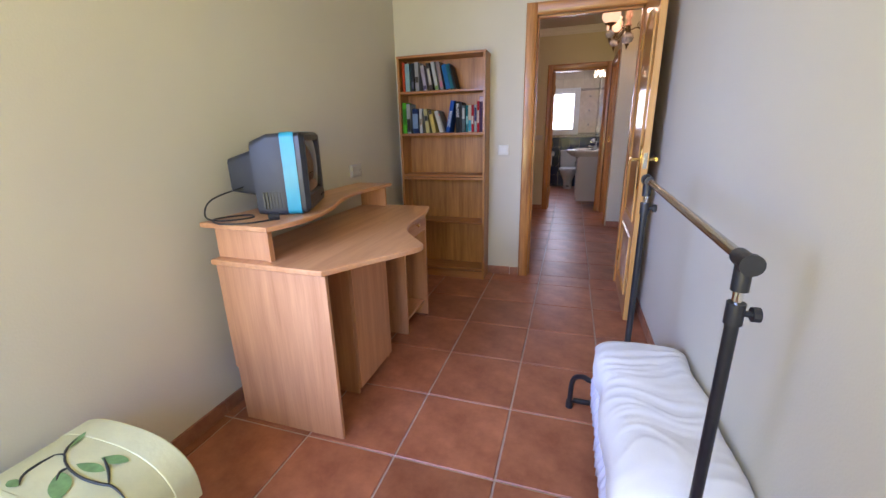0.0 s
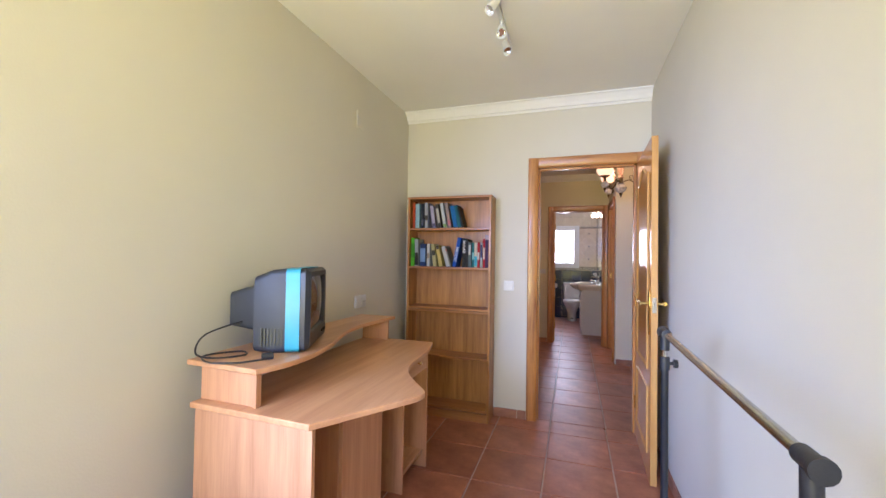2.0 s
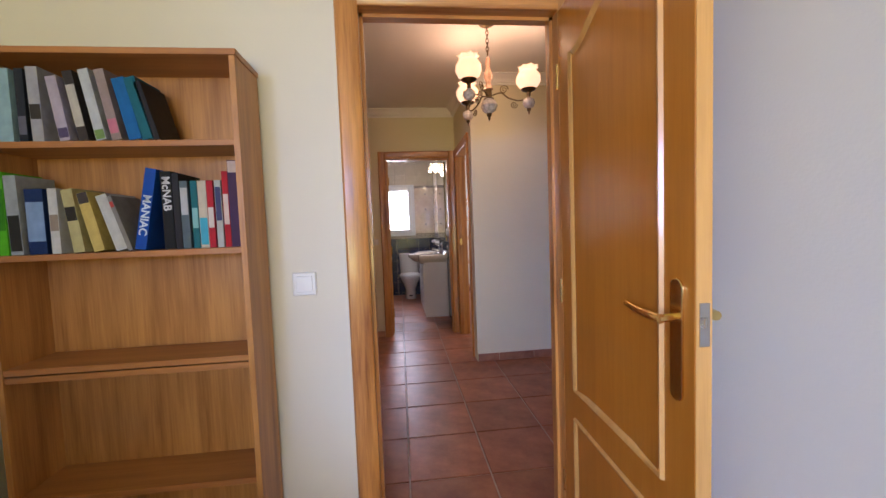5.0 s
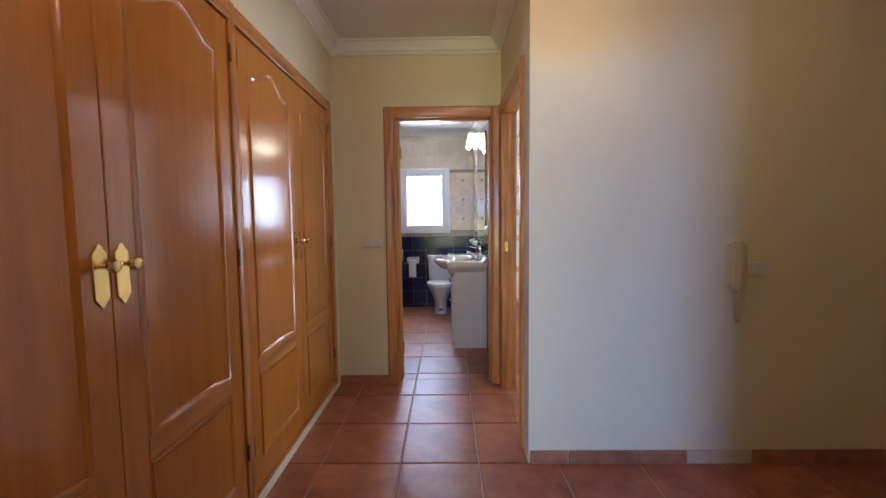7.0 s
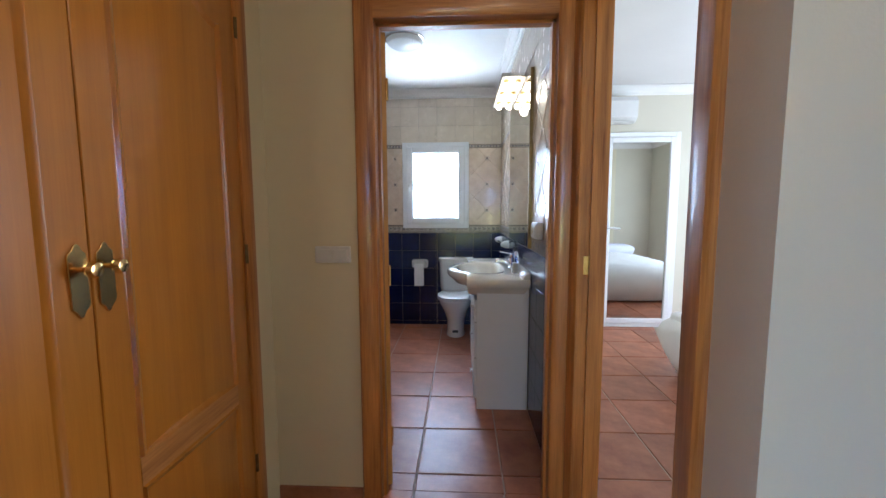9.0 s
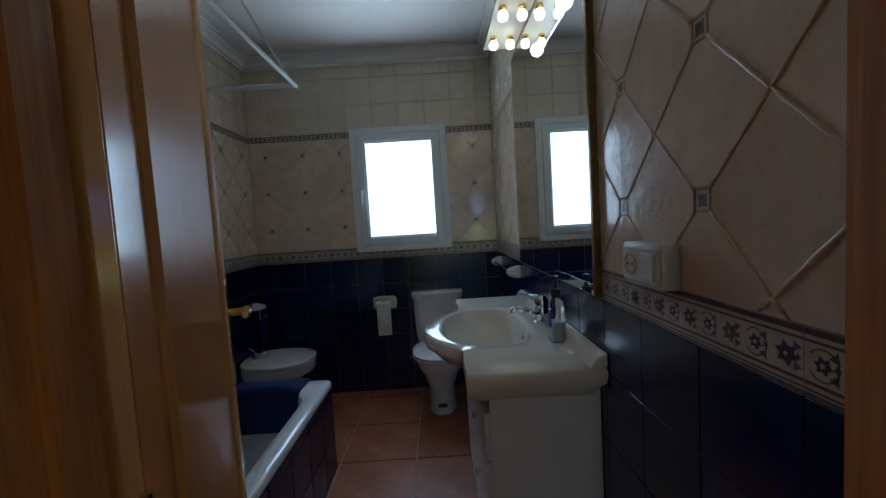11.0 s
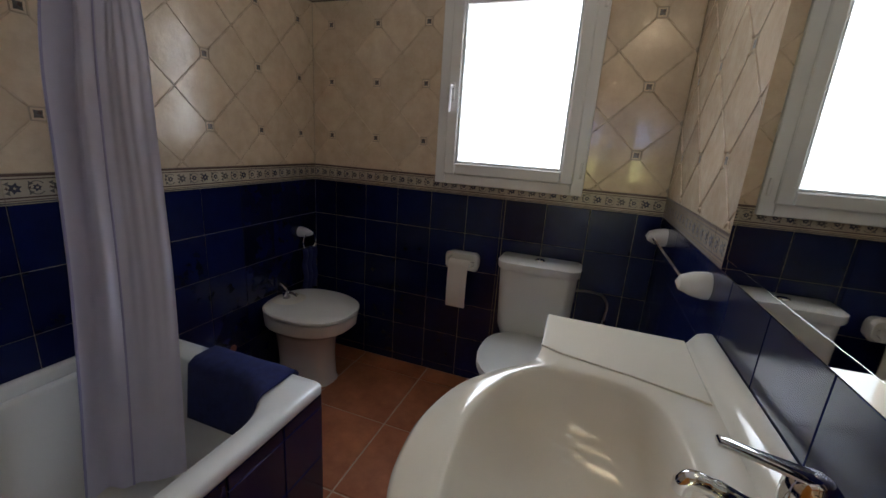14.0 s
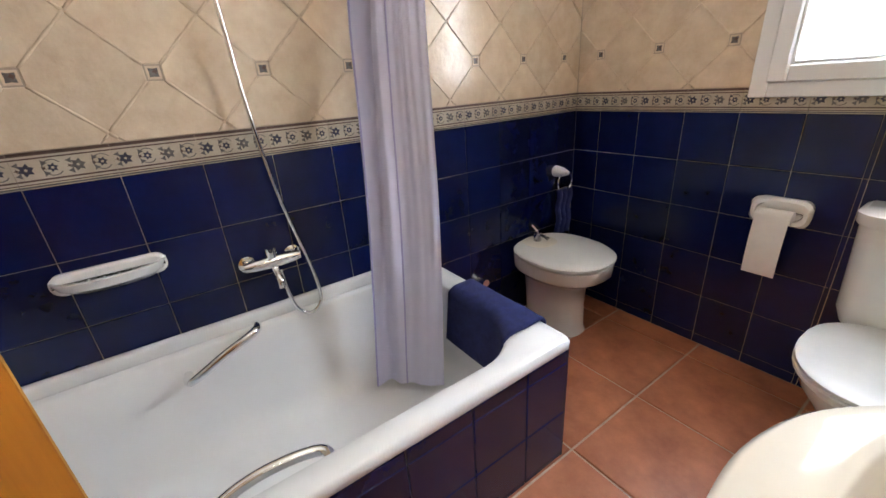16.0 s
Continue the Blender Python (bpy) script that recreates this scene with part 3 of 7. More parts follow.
skirting("baseboard_study_left", 1, XL, YB, YD, 1, "terracotta skirting tiles along the study wall", phase=0.1)
skirting("baseboard_study_right", 1, XR, YB, YD, -1, "terracotta skirting tiles along the study wall", phase=0.2)
skirting("baseboard_study_door", 0, YD, XL + 0.011, 0.053, -1, "terracotta skirting tiles beside the doorway")
skirting("baseboard_intercom", 0, YI, CX + 0.005, 1.73, -1, "terracotta skirting tiles under the intercom", phase=0.13)
# daylight sheen on this stretch of skirting, put into a paler tile colour
solid("baseboard_patch", boxed(1.732, 2.06, YI - 0.012, YI, 0, 0.07, bev=0.002), TOPTILE, "skirting tile under the intercom, its daylight sheen painted pale", "skirting")
skirting("baseboard_shade", 0, YI, 2.062, HR - 0.012, -1, "terracotta skirting tiles along the shaded hall wall")
skirting("baseboard_hall_end", 0, YE, HL, 0.034, -1, "terracotta skirting tile beside the bathroom doorway", 0.42)
skirting("baseboard_hall_right", 1, HR, YH, YI, -1, "terracotta skirting tiles along the hall wall")
skirting("baseboard_bedroom", 0, RY1, RX0, 1.96, -1, "terracotta skirting tiles in the bedroom")

# ---- study: bookcase and books ----
BX0, BX1, BYF, BYB, BZ = -0.925, -0.212, 3.01, 3.195, 1.805
bc = thing("bookcase", ((BX0 + BX1) / 2, 3.1, 0), "tall pine laminate bookcase with five shelves, two filled with books", "bookcase")
part("side_panel", boxed(BX0, BX0 + 0.018, BYF, BYB, 0, BZ - 0.018, bev=0.001), SHELFW_Z, bc)
part("side_panel", boxed(BX1 - 0.018, BX1, BYF, BYB, 0, BZ - 0.018, bev=0.001), SHELFW_Z, bc)
part("top_panel", boxed(BX0 - 0.004, BX1 + 0.004, BYF - 0.004, BYB, BZ - 0.018, BZ, bev=0.001), SHELFW_X, bc)
part("back_panel", boxed(BX0 + 0.018, BX1 - 0.018, BYB - 0.006, BYB - 0.001, 0.05, BZ - 0.018), SHELFW_Z, bc)
SHELVES = [0.095, 0.503, 0.893, 1.224, 1.545]
for i, z in enumerate(SHELVES):
    part("shelf", boxed(BX0 + 0.018, BX1 - 0.018, BYF + 0.002, BYB - 0.006, z - 0.018, z, bev=0.001), SHELFW_X, bc)
part("plinth", boxed(BX0 + 0.018, BX1 - 0.018, BYF + 0.006, BYF + 0.022, 0, 0.067), SHELFW_X, bc)
part("joint_board", boxed(BX0 + 0.018, BX1 - 0.018, BYF + 0.004, BYB - 0.006, 0.852, 0.8705, bev=0.001), SHELFW_X, bc, "second board under the middle shelf")
PAGES = plain("book_pages", (0.66, 0.60, 0.48), 0.9, var=0.08, scale=60)
bookmats = {}


def bookmat(c):
    if c not in bookmats:
        bookmats[c] = plain("book_cover", tuple(v ** 1.45 for v in c), 0.6, var=0.15, scale=30, bump=0.02, spec=0.25)
    return bookmats[c]


def book(x, z, w, h, d, lean, c, bar, label, text="", swap=False):
    """A book upright at x on a shelf at z, width w, lean in degrees to the left (positive)."""
    th = thing("book", (0, 0, 0), label, "book", group="books on the bookcase")
    bm = boxed(0, 0.0025, 0, d, 0, h)
    box(bm, w - 0.0025, w, 0, d, 0, h)
    box(bm, 0.002, w - 0.002, 0, 0.0025, 0, h, bev=0.0008)
    part("cover", bm, bookmat(c), th)
    part("pages", boxed(0.0027, w - 0.0027, 0.003, d - 0.004, 0.003, h - 0.003), PAGES, th, "cream page block")
    if bar:
        kind, bc2, lo, hi = bar
        if kind == "text":
            cu = bpy.data.curves.new("spine_words", "FONT")
            cu.offset = w * 0.02
            cu.body, cu.size, cu.extrude, cu.align_x, cu.align_y = text, w * 1.05, 0.0003, "CENTER", "CENTER"
            tmp = bpy.data.objects.new("spine_words", cu)
            scene.collection.objects.link(tmp)
            me = bpy.data.meshes.new_from_object(tmp.evaluated_get(bpy.context.evaluated_depsgraph_get()))
            bpy.data.objects.remove(tmp)
            xs = [v.co.x for v in me.vertices]
            k = min(1.0, (hi - lo) * h / max(1e-4, max(xs) - min(xs)))
            me.transform(Matrix.Translation((w / 2, -0.0006, (lo + hi) / 2 * h)) @ Matrix.Rotation(radians(90), 4, "X") @ Matrix.Rotation(radians(-90), 4, "Z") @ Matrix.Diagonal((k, 1, 1, 1)))
            me.materials.clear()
            me.materials.append(bookmat(bc2))
            ob = new("spine_words", me)
            ob.parent = th
            tagged(ob, "title lettered down the spine")
        else:
            part("spine_band", boxed(0.0015, w - 0.0015, -0.0008, 0.0005, lo * h, hi * h), bookmat(bc2), th, "printed band on the spine")
    dz = max(0.0, w * math.sin(radians(-lean)))
    th.matrix_basis = pose(x, BYF + 0.012, z + dz, 0, -lean, 0)
    return th


WHT, BLK, NAVY = (0.6, 0.6, 0.58), (0.02, 0.02, 0.022), (0.012, 0.05, 0.16)
z = SHELVES[4] + 0.001
row = [  # x from the left panel, width, height, lean, colour, band
    (0.023, 0.018, 0.205, 0, (0.55, 0.12, 0.015), None, "orange paperback book standing upright"),
    (0.046, 0.036, 0.195, 0, (0.34, 0.47, 0.52), None, "pale blue hardback book standing upright"),
    (0.097, 0.022, 0.195, 0, (0.05, 0.06, 0.08), ("bar", (0.2, 0.2, 0.25), 0.1, 0.35), "dark paperback book with a printed spine"),
    (0.130, 0.03, 0.2, 1, (0.42, 0.42, 0.46), ("bar", (0.1, 0.09, 0.08), 0.3, 0.5), "grey paperback book with a dark band"),
    (0.200, 0.028, 0.175, 8, (0.46, 0.42, 0.50), ("bar", (0.15, 0.12, 0.2), 0.05, 0.2), "lilac paperback book leaning on its neighbour"),
    (0.250, 0.026, 0.19, 9, (0.10, 0.085, 0.08), ("bar", (0.5, 0.48, 0.45), 0.2, 0.8), "dark brown leaning paperback book"),
    (0.296, 0.027, 0.195, 10, (0.50, 0.52, 0.55), ("bar", (0.25, 0.35, 0.15), 0.02, 0.15), "white leaning paperback book"),
    (0.338, 0.026, 0.195, 10, (0.36, 0.30, 0.30), ("bar", (0.55, 0.25, 0.32), 0.1, 0.3), "patterned leaning paperback book"),
    (0.384, 0.034, 0.172, 12, (0.025, 0.20, 0.42), None, "blue leaning paperback book"),
    (0.421, 0.03, 0.175, 13, (0.02, 0.19, 0.24), None, "teal leaning paperback book"),
    (0.450, 0.018, 0.165, 15, (0.05, 0.05, 0.055), None, "dark leaning paperback book with a picture cover"),
]
for x, w, h, ln, c, bar, lab in row:
    book(BX0 + 0.018 + x, z, w, h * 1.05, 0.125, ln, c, bar, lab)
z = SHELVES[3] + 0.001
row = [
    (0.010, 0.03, 0.225, 0, (0.16, 0.50, 0.03), ("bar", (0.08, 0.3, 0.02), 0.3, 0.8), "bright green paperback book standing upright"),
    (0.046, 0.032, 0.215, 1, (0.40, 0.43, 0.44), ("bar", (0.06, 0.06, 0.05), 0.05, 0.5), "grey and black paperback book"),
    (0.093, 0.048, 0.178, 0, (0.03, 0.07, 0.18), ("bar", (0.3, 0.4, 0.55), 0.2, 0.8), "thick navy blue paperback book"),
    (0.153, 0.024, 0.178, 0, (0.58, 0.58, 0.56), ("bar", (0.35, 0.3, 0.25), 0.35, 0.6), "white paperback book standing upright"),
    (0.210, 0.03, 0.175, 7, (0.50, 0.46, 0.27), ("bar", (0.07, 0.06, 0.05), 0.5, 0.72), "pale yellow leaning paperback book"),
    (0.264, 0.03, 0.165, 12, (0.58, 0.48, 0.20), ("bar", (0.12, 0.1, 0.09), 0.82, 1.0), "yellow leaning paperback book"),
    (0.325, 0.03, 0.16, 16, (0.52, 0.52, 0.50), None, "white leaning paperback book"),
    (0.3575, 0.012, 0.158, 17, (0.30, 0.29, 0.27), ("bar", (0.5, 0.12, 0.1), 0.8, 0.9), "grey leaning paperback book with a picture cover"),
    (0.3745, 0.03, 0.228, -11, (0.015, 0.13, 0.42), ("text", (0.65, 0.7, 0.75), 0.15, 0.7), "blue paperback book leaning on a black one with a lettered spine"),
    (0.458, 0.03, 0.218, 0, (0.018, 0.018, 0.02), ("text", (0.62, 0.62, 0.62), 0.45, 0.98), "black paperback book with a white lettered spine"),
    (0.490, 0.018, 0.212, 0, (0.05, 0.045, 0.05), None, "dark paperback book standing upright"),
    (0.510, 0.022, 0.19, 0, (0.16, 0.20, 0.22), ("bar", (0.5, 0.5, 0.5), 0.5, 0.9), "slate grey paperback book standing upright"),
    (0.540, 0.018, 0.19, 0, (0.02, 0.20, 0.22), ("bar", (0.3, 0.5, 0.5), 0.3, 0.6), "teal paperback book standing upright"),
    (0.560, 0.024, 0.19, 0, (0.55, 0.50, 0.42), ("bar", (0.1, 0.4, 0.5), 0.05, 0.45), "cream and turquoise paperback book"),
    (0.585, 0.018, 0.19, 0, (0.45, 0.03, 0.05), ("bar", (0.6, 0.55, 0.5), 0.3, 0.6), "red paperback book standing upright"),
    (0.608, 0.018, 0.19, 0, (0.48, 0.47, 0.45), ("bar", (0.1, 0.1, 0.2), 0.4, 0.9), "white paperback book with a dark printed spine"),
    (0.630, 0.017, 0.215, 0, (0.45, 0.02, 0.035), ("bar", (0.6, 0.5, 0.45), 0.3, 0.7), "red paperback book standing upright"),
    (0.648, 0.03, 0.245, 0, (0.11, 0.05, 0.12), ("bar", (0.55, 0.45, 0.4), 0.86, 0.99), "tall dark violet paperback book"),
]
for x, w, h, ln, c, bar, lab in row:
    book(BX0 + 0.018 + x, z, w, h * 1.06, 0.13, ln, c, bar, lab, "MANIAC" if c[2] == 0.42 else "McNAB")

# ---- study: computer desk ----
DT = 0.77
desk = thing("computer_desk", (-0.65, 1.65, 0), "beech laminate computer desk with a curved top and raised monitor shelf", "desk")
top = [(-0.905, 1.02), (-0.385, 1.005)]
top += [(-0.385 + 0.21 * k / 5, 1.005 + 0.325 * k / 5) for k in range(1, 6)]
top += [(v.x, v.y) for v in smooth_curve([(-0.175, 1.33, 0), (-0.15, 1.38, 0), (-0.157, 1.435, 0), (-0.235, 1.53, 0), (-0.32, 1.65, 0), (-0.362, 1.79, 0), (-0.372, 1.95, 0), (-0.385, 2.1, 0), (-0.43, 2.29, 0)], 4)][1:]
top += [(-0.905, 2.29)]
part("desktop", prism(bmesh.new(), top, 2, DT - 0.022, DT, 0.003), BEECH_Y, desk)
part("side_panel", boxed(-0.90, -0.40, 1.045, 1.063, 0, DT - 0.022, bev=0.001), BEECH_Z, desk)
part("side_panel", boxed(-0.93, -0.455, 2.262, 2.28, 0, DT - 0.022, bev=0.001), BEECH_Z, desk)
part("inner_panel", boxed(-0.93, -0.475, 1.95, 1.966, 0, DT - 0.022, bev=0.001), BEECH_Z, desk)
part("back_panel", boxed(-0.93, -0.915, 1.063, 2.262, 0.25, DT - 0.022), BEECH_Z, desk)
cabx = -0.485
cab = part("cupboard_side", boxed(-0.93, cabx, 1.335, 1.351, 0.0, DT - 0.022, bev=0.001), BEECH_Z, desk)
part("cupboard_side", boxed(-0.93, cabx, 1.672, 1.688, 0.0, DT - 0.022, bev=0.001), BEECH_Z, desk)
part("cupboard_floor", boxed(-0.93, cabx, 1.351, 1.672, 0.04, 0.056), BEECH_Y, desk)
cd = part("cupboard_door", boxed(cabx, cabx + 0.017, 1.337, 1.686, 0.035, DT - 0.03, bev=0.0015), BEECH_Z, desk, "beech laminate cupboard door")
bm = bmesh.new()
lathe(bm, [(0.004, 0), (0.004, 0.01), (0.011, 0.013), (0.012, 0.02), (0.007, 0.025), (0, 0.025)], (cabx + 0.017, 1.655, 0.65), 14, Matrix.Rotation(radians(90), 4, "Y"))
part("knob", bm, BRASS, cd, "small brass knob")
part("low_shelf", boxed(-0.93, -0.48, 1.966, 2.262, 0.09, 0.107), BEECH_Y, desk)
dr = part("drawer_front", boxed(-0.472, -0.455, 1.968, 2.26, 0.615, 0.74, bev=0.0015), BEECH_Y, desk, "beech laminate drawer front")
bm = bmesh.new()
lathe(bm, [(0.004, 0), (0.004, 0.01), (0.011, 0.013), (0.012, 0.02), (0.007, 0.025), (0, 0.025)], (-0.455, 2.11, 0.68), 14, Matrix.Rotation(radians(90), 4, "Y"))
part("knob", bm, BRASS, dr, "small brass knob")
HT = 0.912
hut = [(-0.955, 1.045), (-0.62, 1.03)] + [(v.x, v.y) for v in smooth_curve([(-0.62, 1.03, 0), (-0.585, 1.15, 0), (-0.583, 1.3, 0), (-0.62, 1.48, 0), (-0.69, 1.66, 0), (-0.735, 1.85, 0), (-0.735, 2.05, 0), (-0.70, 2.31, 0)], 4)][1:] + [(-0.955, 2.31)]
part("raised_shelf", prism(bmesh.new(), hut, 2, HT - 0.02, HT, 0.003), BEECH_Y, desk)
part("shelf_support", boxed(-0.90, -0.655, 1.06, 1.078, DT, HT - 0.02, bev=0.001), BEECH_Z, desk)
part("shelf_support", boxed(-0.655, -0.637, 1.05, 1.075, DT, HT - 0.02, bev=0.001), BEECH_Z, desk)
part("shelf_support", boxed(-0.90, -0.72, 2.24, 2.258, DT, HT - 0.02, bev=0.001), BEECH_Z, desk)

# ---- study: television ----
tv = thing("television", (0, 0, 0), "small dark grey tube television with a turquoise front band", "television")
# local: x to the screen's right, -y out of the screen, z up
W2, TH = 0.185, 0.335


def rr(x0, x1, z0, z1, y, r=0.02, n=4):
    out = []
    for cx, cz, a0 in ((x1 - r, z1 - r, 0), (x0 + r, z1 - r, 90), (x0 + r, z0 + r, 180), (x1 - r, z0 + r, 270)):
        for k in range(n + 1):
            a = radians(a0 + 90 * k / n)
            out.append((cx + r * math.cos(a), y, cz + r * math.sin(a)))
    return out


part("front_bezel", loft(bmesh.new(), [rr(-W2, W2, 0.008, TH, 0.02), rr(-W2 - 0.002, W2 + 0.002, 0.006, TH + 0.002, 0.0), rr(-W2 + 0.012, W2 - 0.012, 0.018, TH - 0.01, -0.018)], True, False), BLACKPL, tv)
bz = bmesh.new()
loft(bz, [rr(-W2 + 0.012, W2 - 0.012, 0.018, TH - 0.01, -0.018), rr(-W2 + 0.035, W2 - 0.035, 0.075, TH - 0.03, -0.016), rr(-W2 + 0.04, W2 - 0.04, 0.08, TH - 0.035, -0.006)], False, False)
part("screen_surround", bz, BLACKPL, tv)
bm = bmesh.new()
nx, nz = 10, 8
gv = [[bm.verts.new((-W2 + 0.04 + (2 * W2 - 0.08) * i / nx, -0.006 - 0.014 * (1 - (2 * i / nx - 1) ** 2) * (1 - (2 * j / nz - 1) ** 2), 0.08 + (TH - 0.115) * j / nz)) for j in range(nz + 1)] for i in range(nx + 1)]
for i in range(nx):
    for j in range(nz):
        bm.faces.new((gv[i][j], gv[i + 1][j], gv[i + 1][j + 1], gv[i][j + 1]))
part("screen", bm, SCREEN, tv, "dark curved screen")
part("colour_band", loft(bmesh.new(), [rr(-W2 - 0.003, W2 + 0.003, 0.003, TH + 0.003, 0.075), rr(-W2 - 0.004, W2 + 0.004, 0.003, TH + 0.004, 0.02)], False, False), CYAN, tv, "turquoise band round the front")
body = [rr(-W2, W2, 0.0, TH, 0.075), rr(-W2, W2, 0.0, TH - 0.003, 0.13), rr(-W2 + 0.012, W2 - 0.012, 0.004, TH - 0.03, 0.20, 0.03)]
part("rear_housing", loft(bmesh.new(), body, False, True), TVGREY, tv)
part("tube_housing", loft(bmesh.new(), [rr(-0.125, 0.125, 0.075, 0.275, 0.195), rr(-0.095, 0.095, 0.095, 0.235, 0.32)], False, True), TVGREY, tv)
bm = bmesh.new()
for k in range(7):
    box(bm, -W2 - 0.002, -W2 + 0.004, 0.085 + k * 0.013, 0.091 + k * 0.013, 0.03, 0.10)
part("vent_slots", bm, BLACKPL, tv, "dark vent slots")
bm = bmesh.new()
for k in range(3):
    lathe(bm, [(0.006, 0), (0.006, 0.006), (0, 0.006)], (0.08 + 0.03 * k, -0.018, 0.045), 10, Matrix.Rotation(radians(90), 4, "X"))
part("button", bm, BLACKPL, tv)
tv.matrix_basis = pose(-0.695, 1.445, HT, 0, 0, 115)
cord = thing("power_cord", (-0.9, 1.15, HT), "black power cord looped behind the television", "cable")
part("cord", tube(bmesh.new(), smooth_curve([(-0.89, 1.24, 1.03), (-0.955, 1.12, 0.99), (-0.945, 1.07, 0.93), (-0.87, 1.08, HT + 0.004), (-0.80, 1.16, HT + 0.004), (-0.86, 1.2, HT + 0.004), (-0.93, 1.1, HT + 0.004), (-0.84, 1.03, HT + 0.004), (-0.74, 1.06, HT + 0.004), (-0.69, 1.13, HT + 0.004)], 8), 0.0035, 8), BLACKPL, cord)
part("plug", tube(bmesh.new(), [(-0.69, 1.13, HT + 0.014), (-0.665, 1.16, HT + 0.014)], 0.013, 12), BLACKPL, cord)


# ---- wall plates ----
def plate(name, c, axis, out, w, h, label, cat, rockers=1, mat=None):
    """A wall plate centred at c on a wall across the axis, facing out."""
    mat = mat or WHITEPL
    th = thing(name, c, label, cat)

    def b(a0, a1, z0, z1, d0, d1, bev):
        bm = bmesh.new()
        if axis == 0:
            return box(bm, c[0] + out * d0, c[0] + out * d1, c[1] + a0, c[1] + a1, c[2] + z0, c[2] + z1, bev=bev)
        return box(bm, c[0] + a0, c[0] + a1, c[1] + out * d0, c[1] + out * d1, c[2] + z0, c[2] + z1, bev=bev)
    part("plate", b(-w / 2, w / 2, -h / 2, h / 2, 0, 0.012, 0.004), mat, th)
    for k in range(rockers):
        a0 = -w / 2 + 0.012 + k * (w - 0.024) / rockers
        part("rocker", b(a0 + 0.001, a0 + (w - 0.024) / rockers - 0.001, -h / 2 + 0.012, h / 2 - 0.012, 0.01, 0.016, 0.002), mat, th)
    return th


plate("light_switch", (-0.096, YD, 1.077), 1, -1, 0.082, 0.082, "white plastic light switch beside the study doorway", "switch")
sk = plate("wall_socket", (XL, 2.40, 0.985), 0, 1, 0.15, 0.085, "white plastic double wall socket above the desk", "socket", 2)
for y in (2.435,):
    bm = bmesh.new()
    lathe(bm, [(0.021, 0.0), (0.021, 0.0035), (0.017, 0.0035), (0.017, -0.001), (0, -0.001)], (XL + 0.016, y, 0.985), 20, Matrix.Rotation(radians(90), 4, "Y"))
    part("socket_well", bm, WHITEPL, sk)
    # pin holes as dark discs, their inner shade painted on
    bm = bmesh.new()
    for s in (-0.0095, 0.0095):
        lathe(bm, [(0.003, 0), (0.003, 0.0008), (0, 0.0008)], (XL + 0.0165, y + s, 0.985), 8, Matrix.Rotation(radians(90), 4, "Y"))
    part("pin_hole_shade", bm, DARK, sk)
plate("cover_plate", (XL, 2.345, 2.25), 0, 1, 0.075, 0.12, "cream painted cover plate high on the wall", "wall plate", 0, CREAM)
plate("hall_switch", (-0.072, YE, 1.105), 1, -1, 0.15, 0.07, "white plastic double light switch beside the bathroom doorway", "switch", 2)

# ---- study: ceiling spotlights ----
sp = thing("ceiling_spotlights", (0.03, 1.95, ZC), "white ceiling bar with three small spotlights", "spotlight")
part("bar", boxed(0.02, 0.045, 1.55, 2.28, ZC - 0.02, ZC, bev=0.003), WHITEPL, sp)
for y, d in ((1.78, (-0.35, -0.3, -0.6)), (2.0, (0.1, -0.5, -0.6)), (2.17, (0.25, -0.35, -0.8))):
    dv = Vector(d).normalized()
    base = Vector((0.032, y, ZC - 0.02))
    q = dv.to_track_quat("Z", "Y").to_matrix().to_4x4()
    bm = bmesh.new()
    tube(bm, [base, base + Vector((0, 0, -0.035))], 0.006)
    lathe(bm, [(0.0, -0.045), (0.016, -0.04), (0.02, 0.0), (0.026, 0.035), (0.028, 0.04), (0.024, 0.038), (0.018, 0.02), (0, 0.015)], base + Vector((0, 0, -0.05)), 18, q)
    hd = part("spot_head", bm, WHITEPL, sp)
    bm = bmesh.new()
    lathe(bm, [(0.022, 0.032), (0.016, 0.024), (0, 0.022)], base + Vector((0, 0, -0.05)), 18, q)
    part("reflector", bm, CHROME, hd, "silver reflector")

# ---- study: clothes rail ----
rail = thing("clothes_rail", (0.745, 1.1, 0), "black metal clothes rail with a steel hanging bar", "clothes rail")
ENDS = ((0.759, 0.715, 0.997, -1), (0.722, 1.557, 1.043, 1))
part("hanging_bar", tube(bmesh.new(), [e[:3] for e in ENDS], 0.0115, 14), STEEL, rail, "polished steel hanging bar")
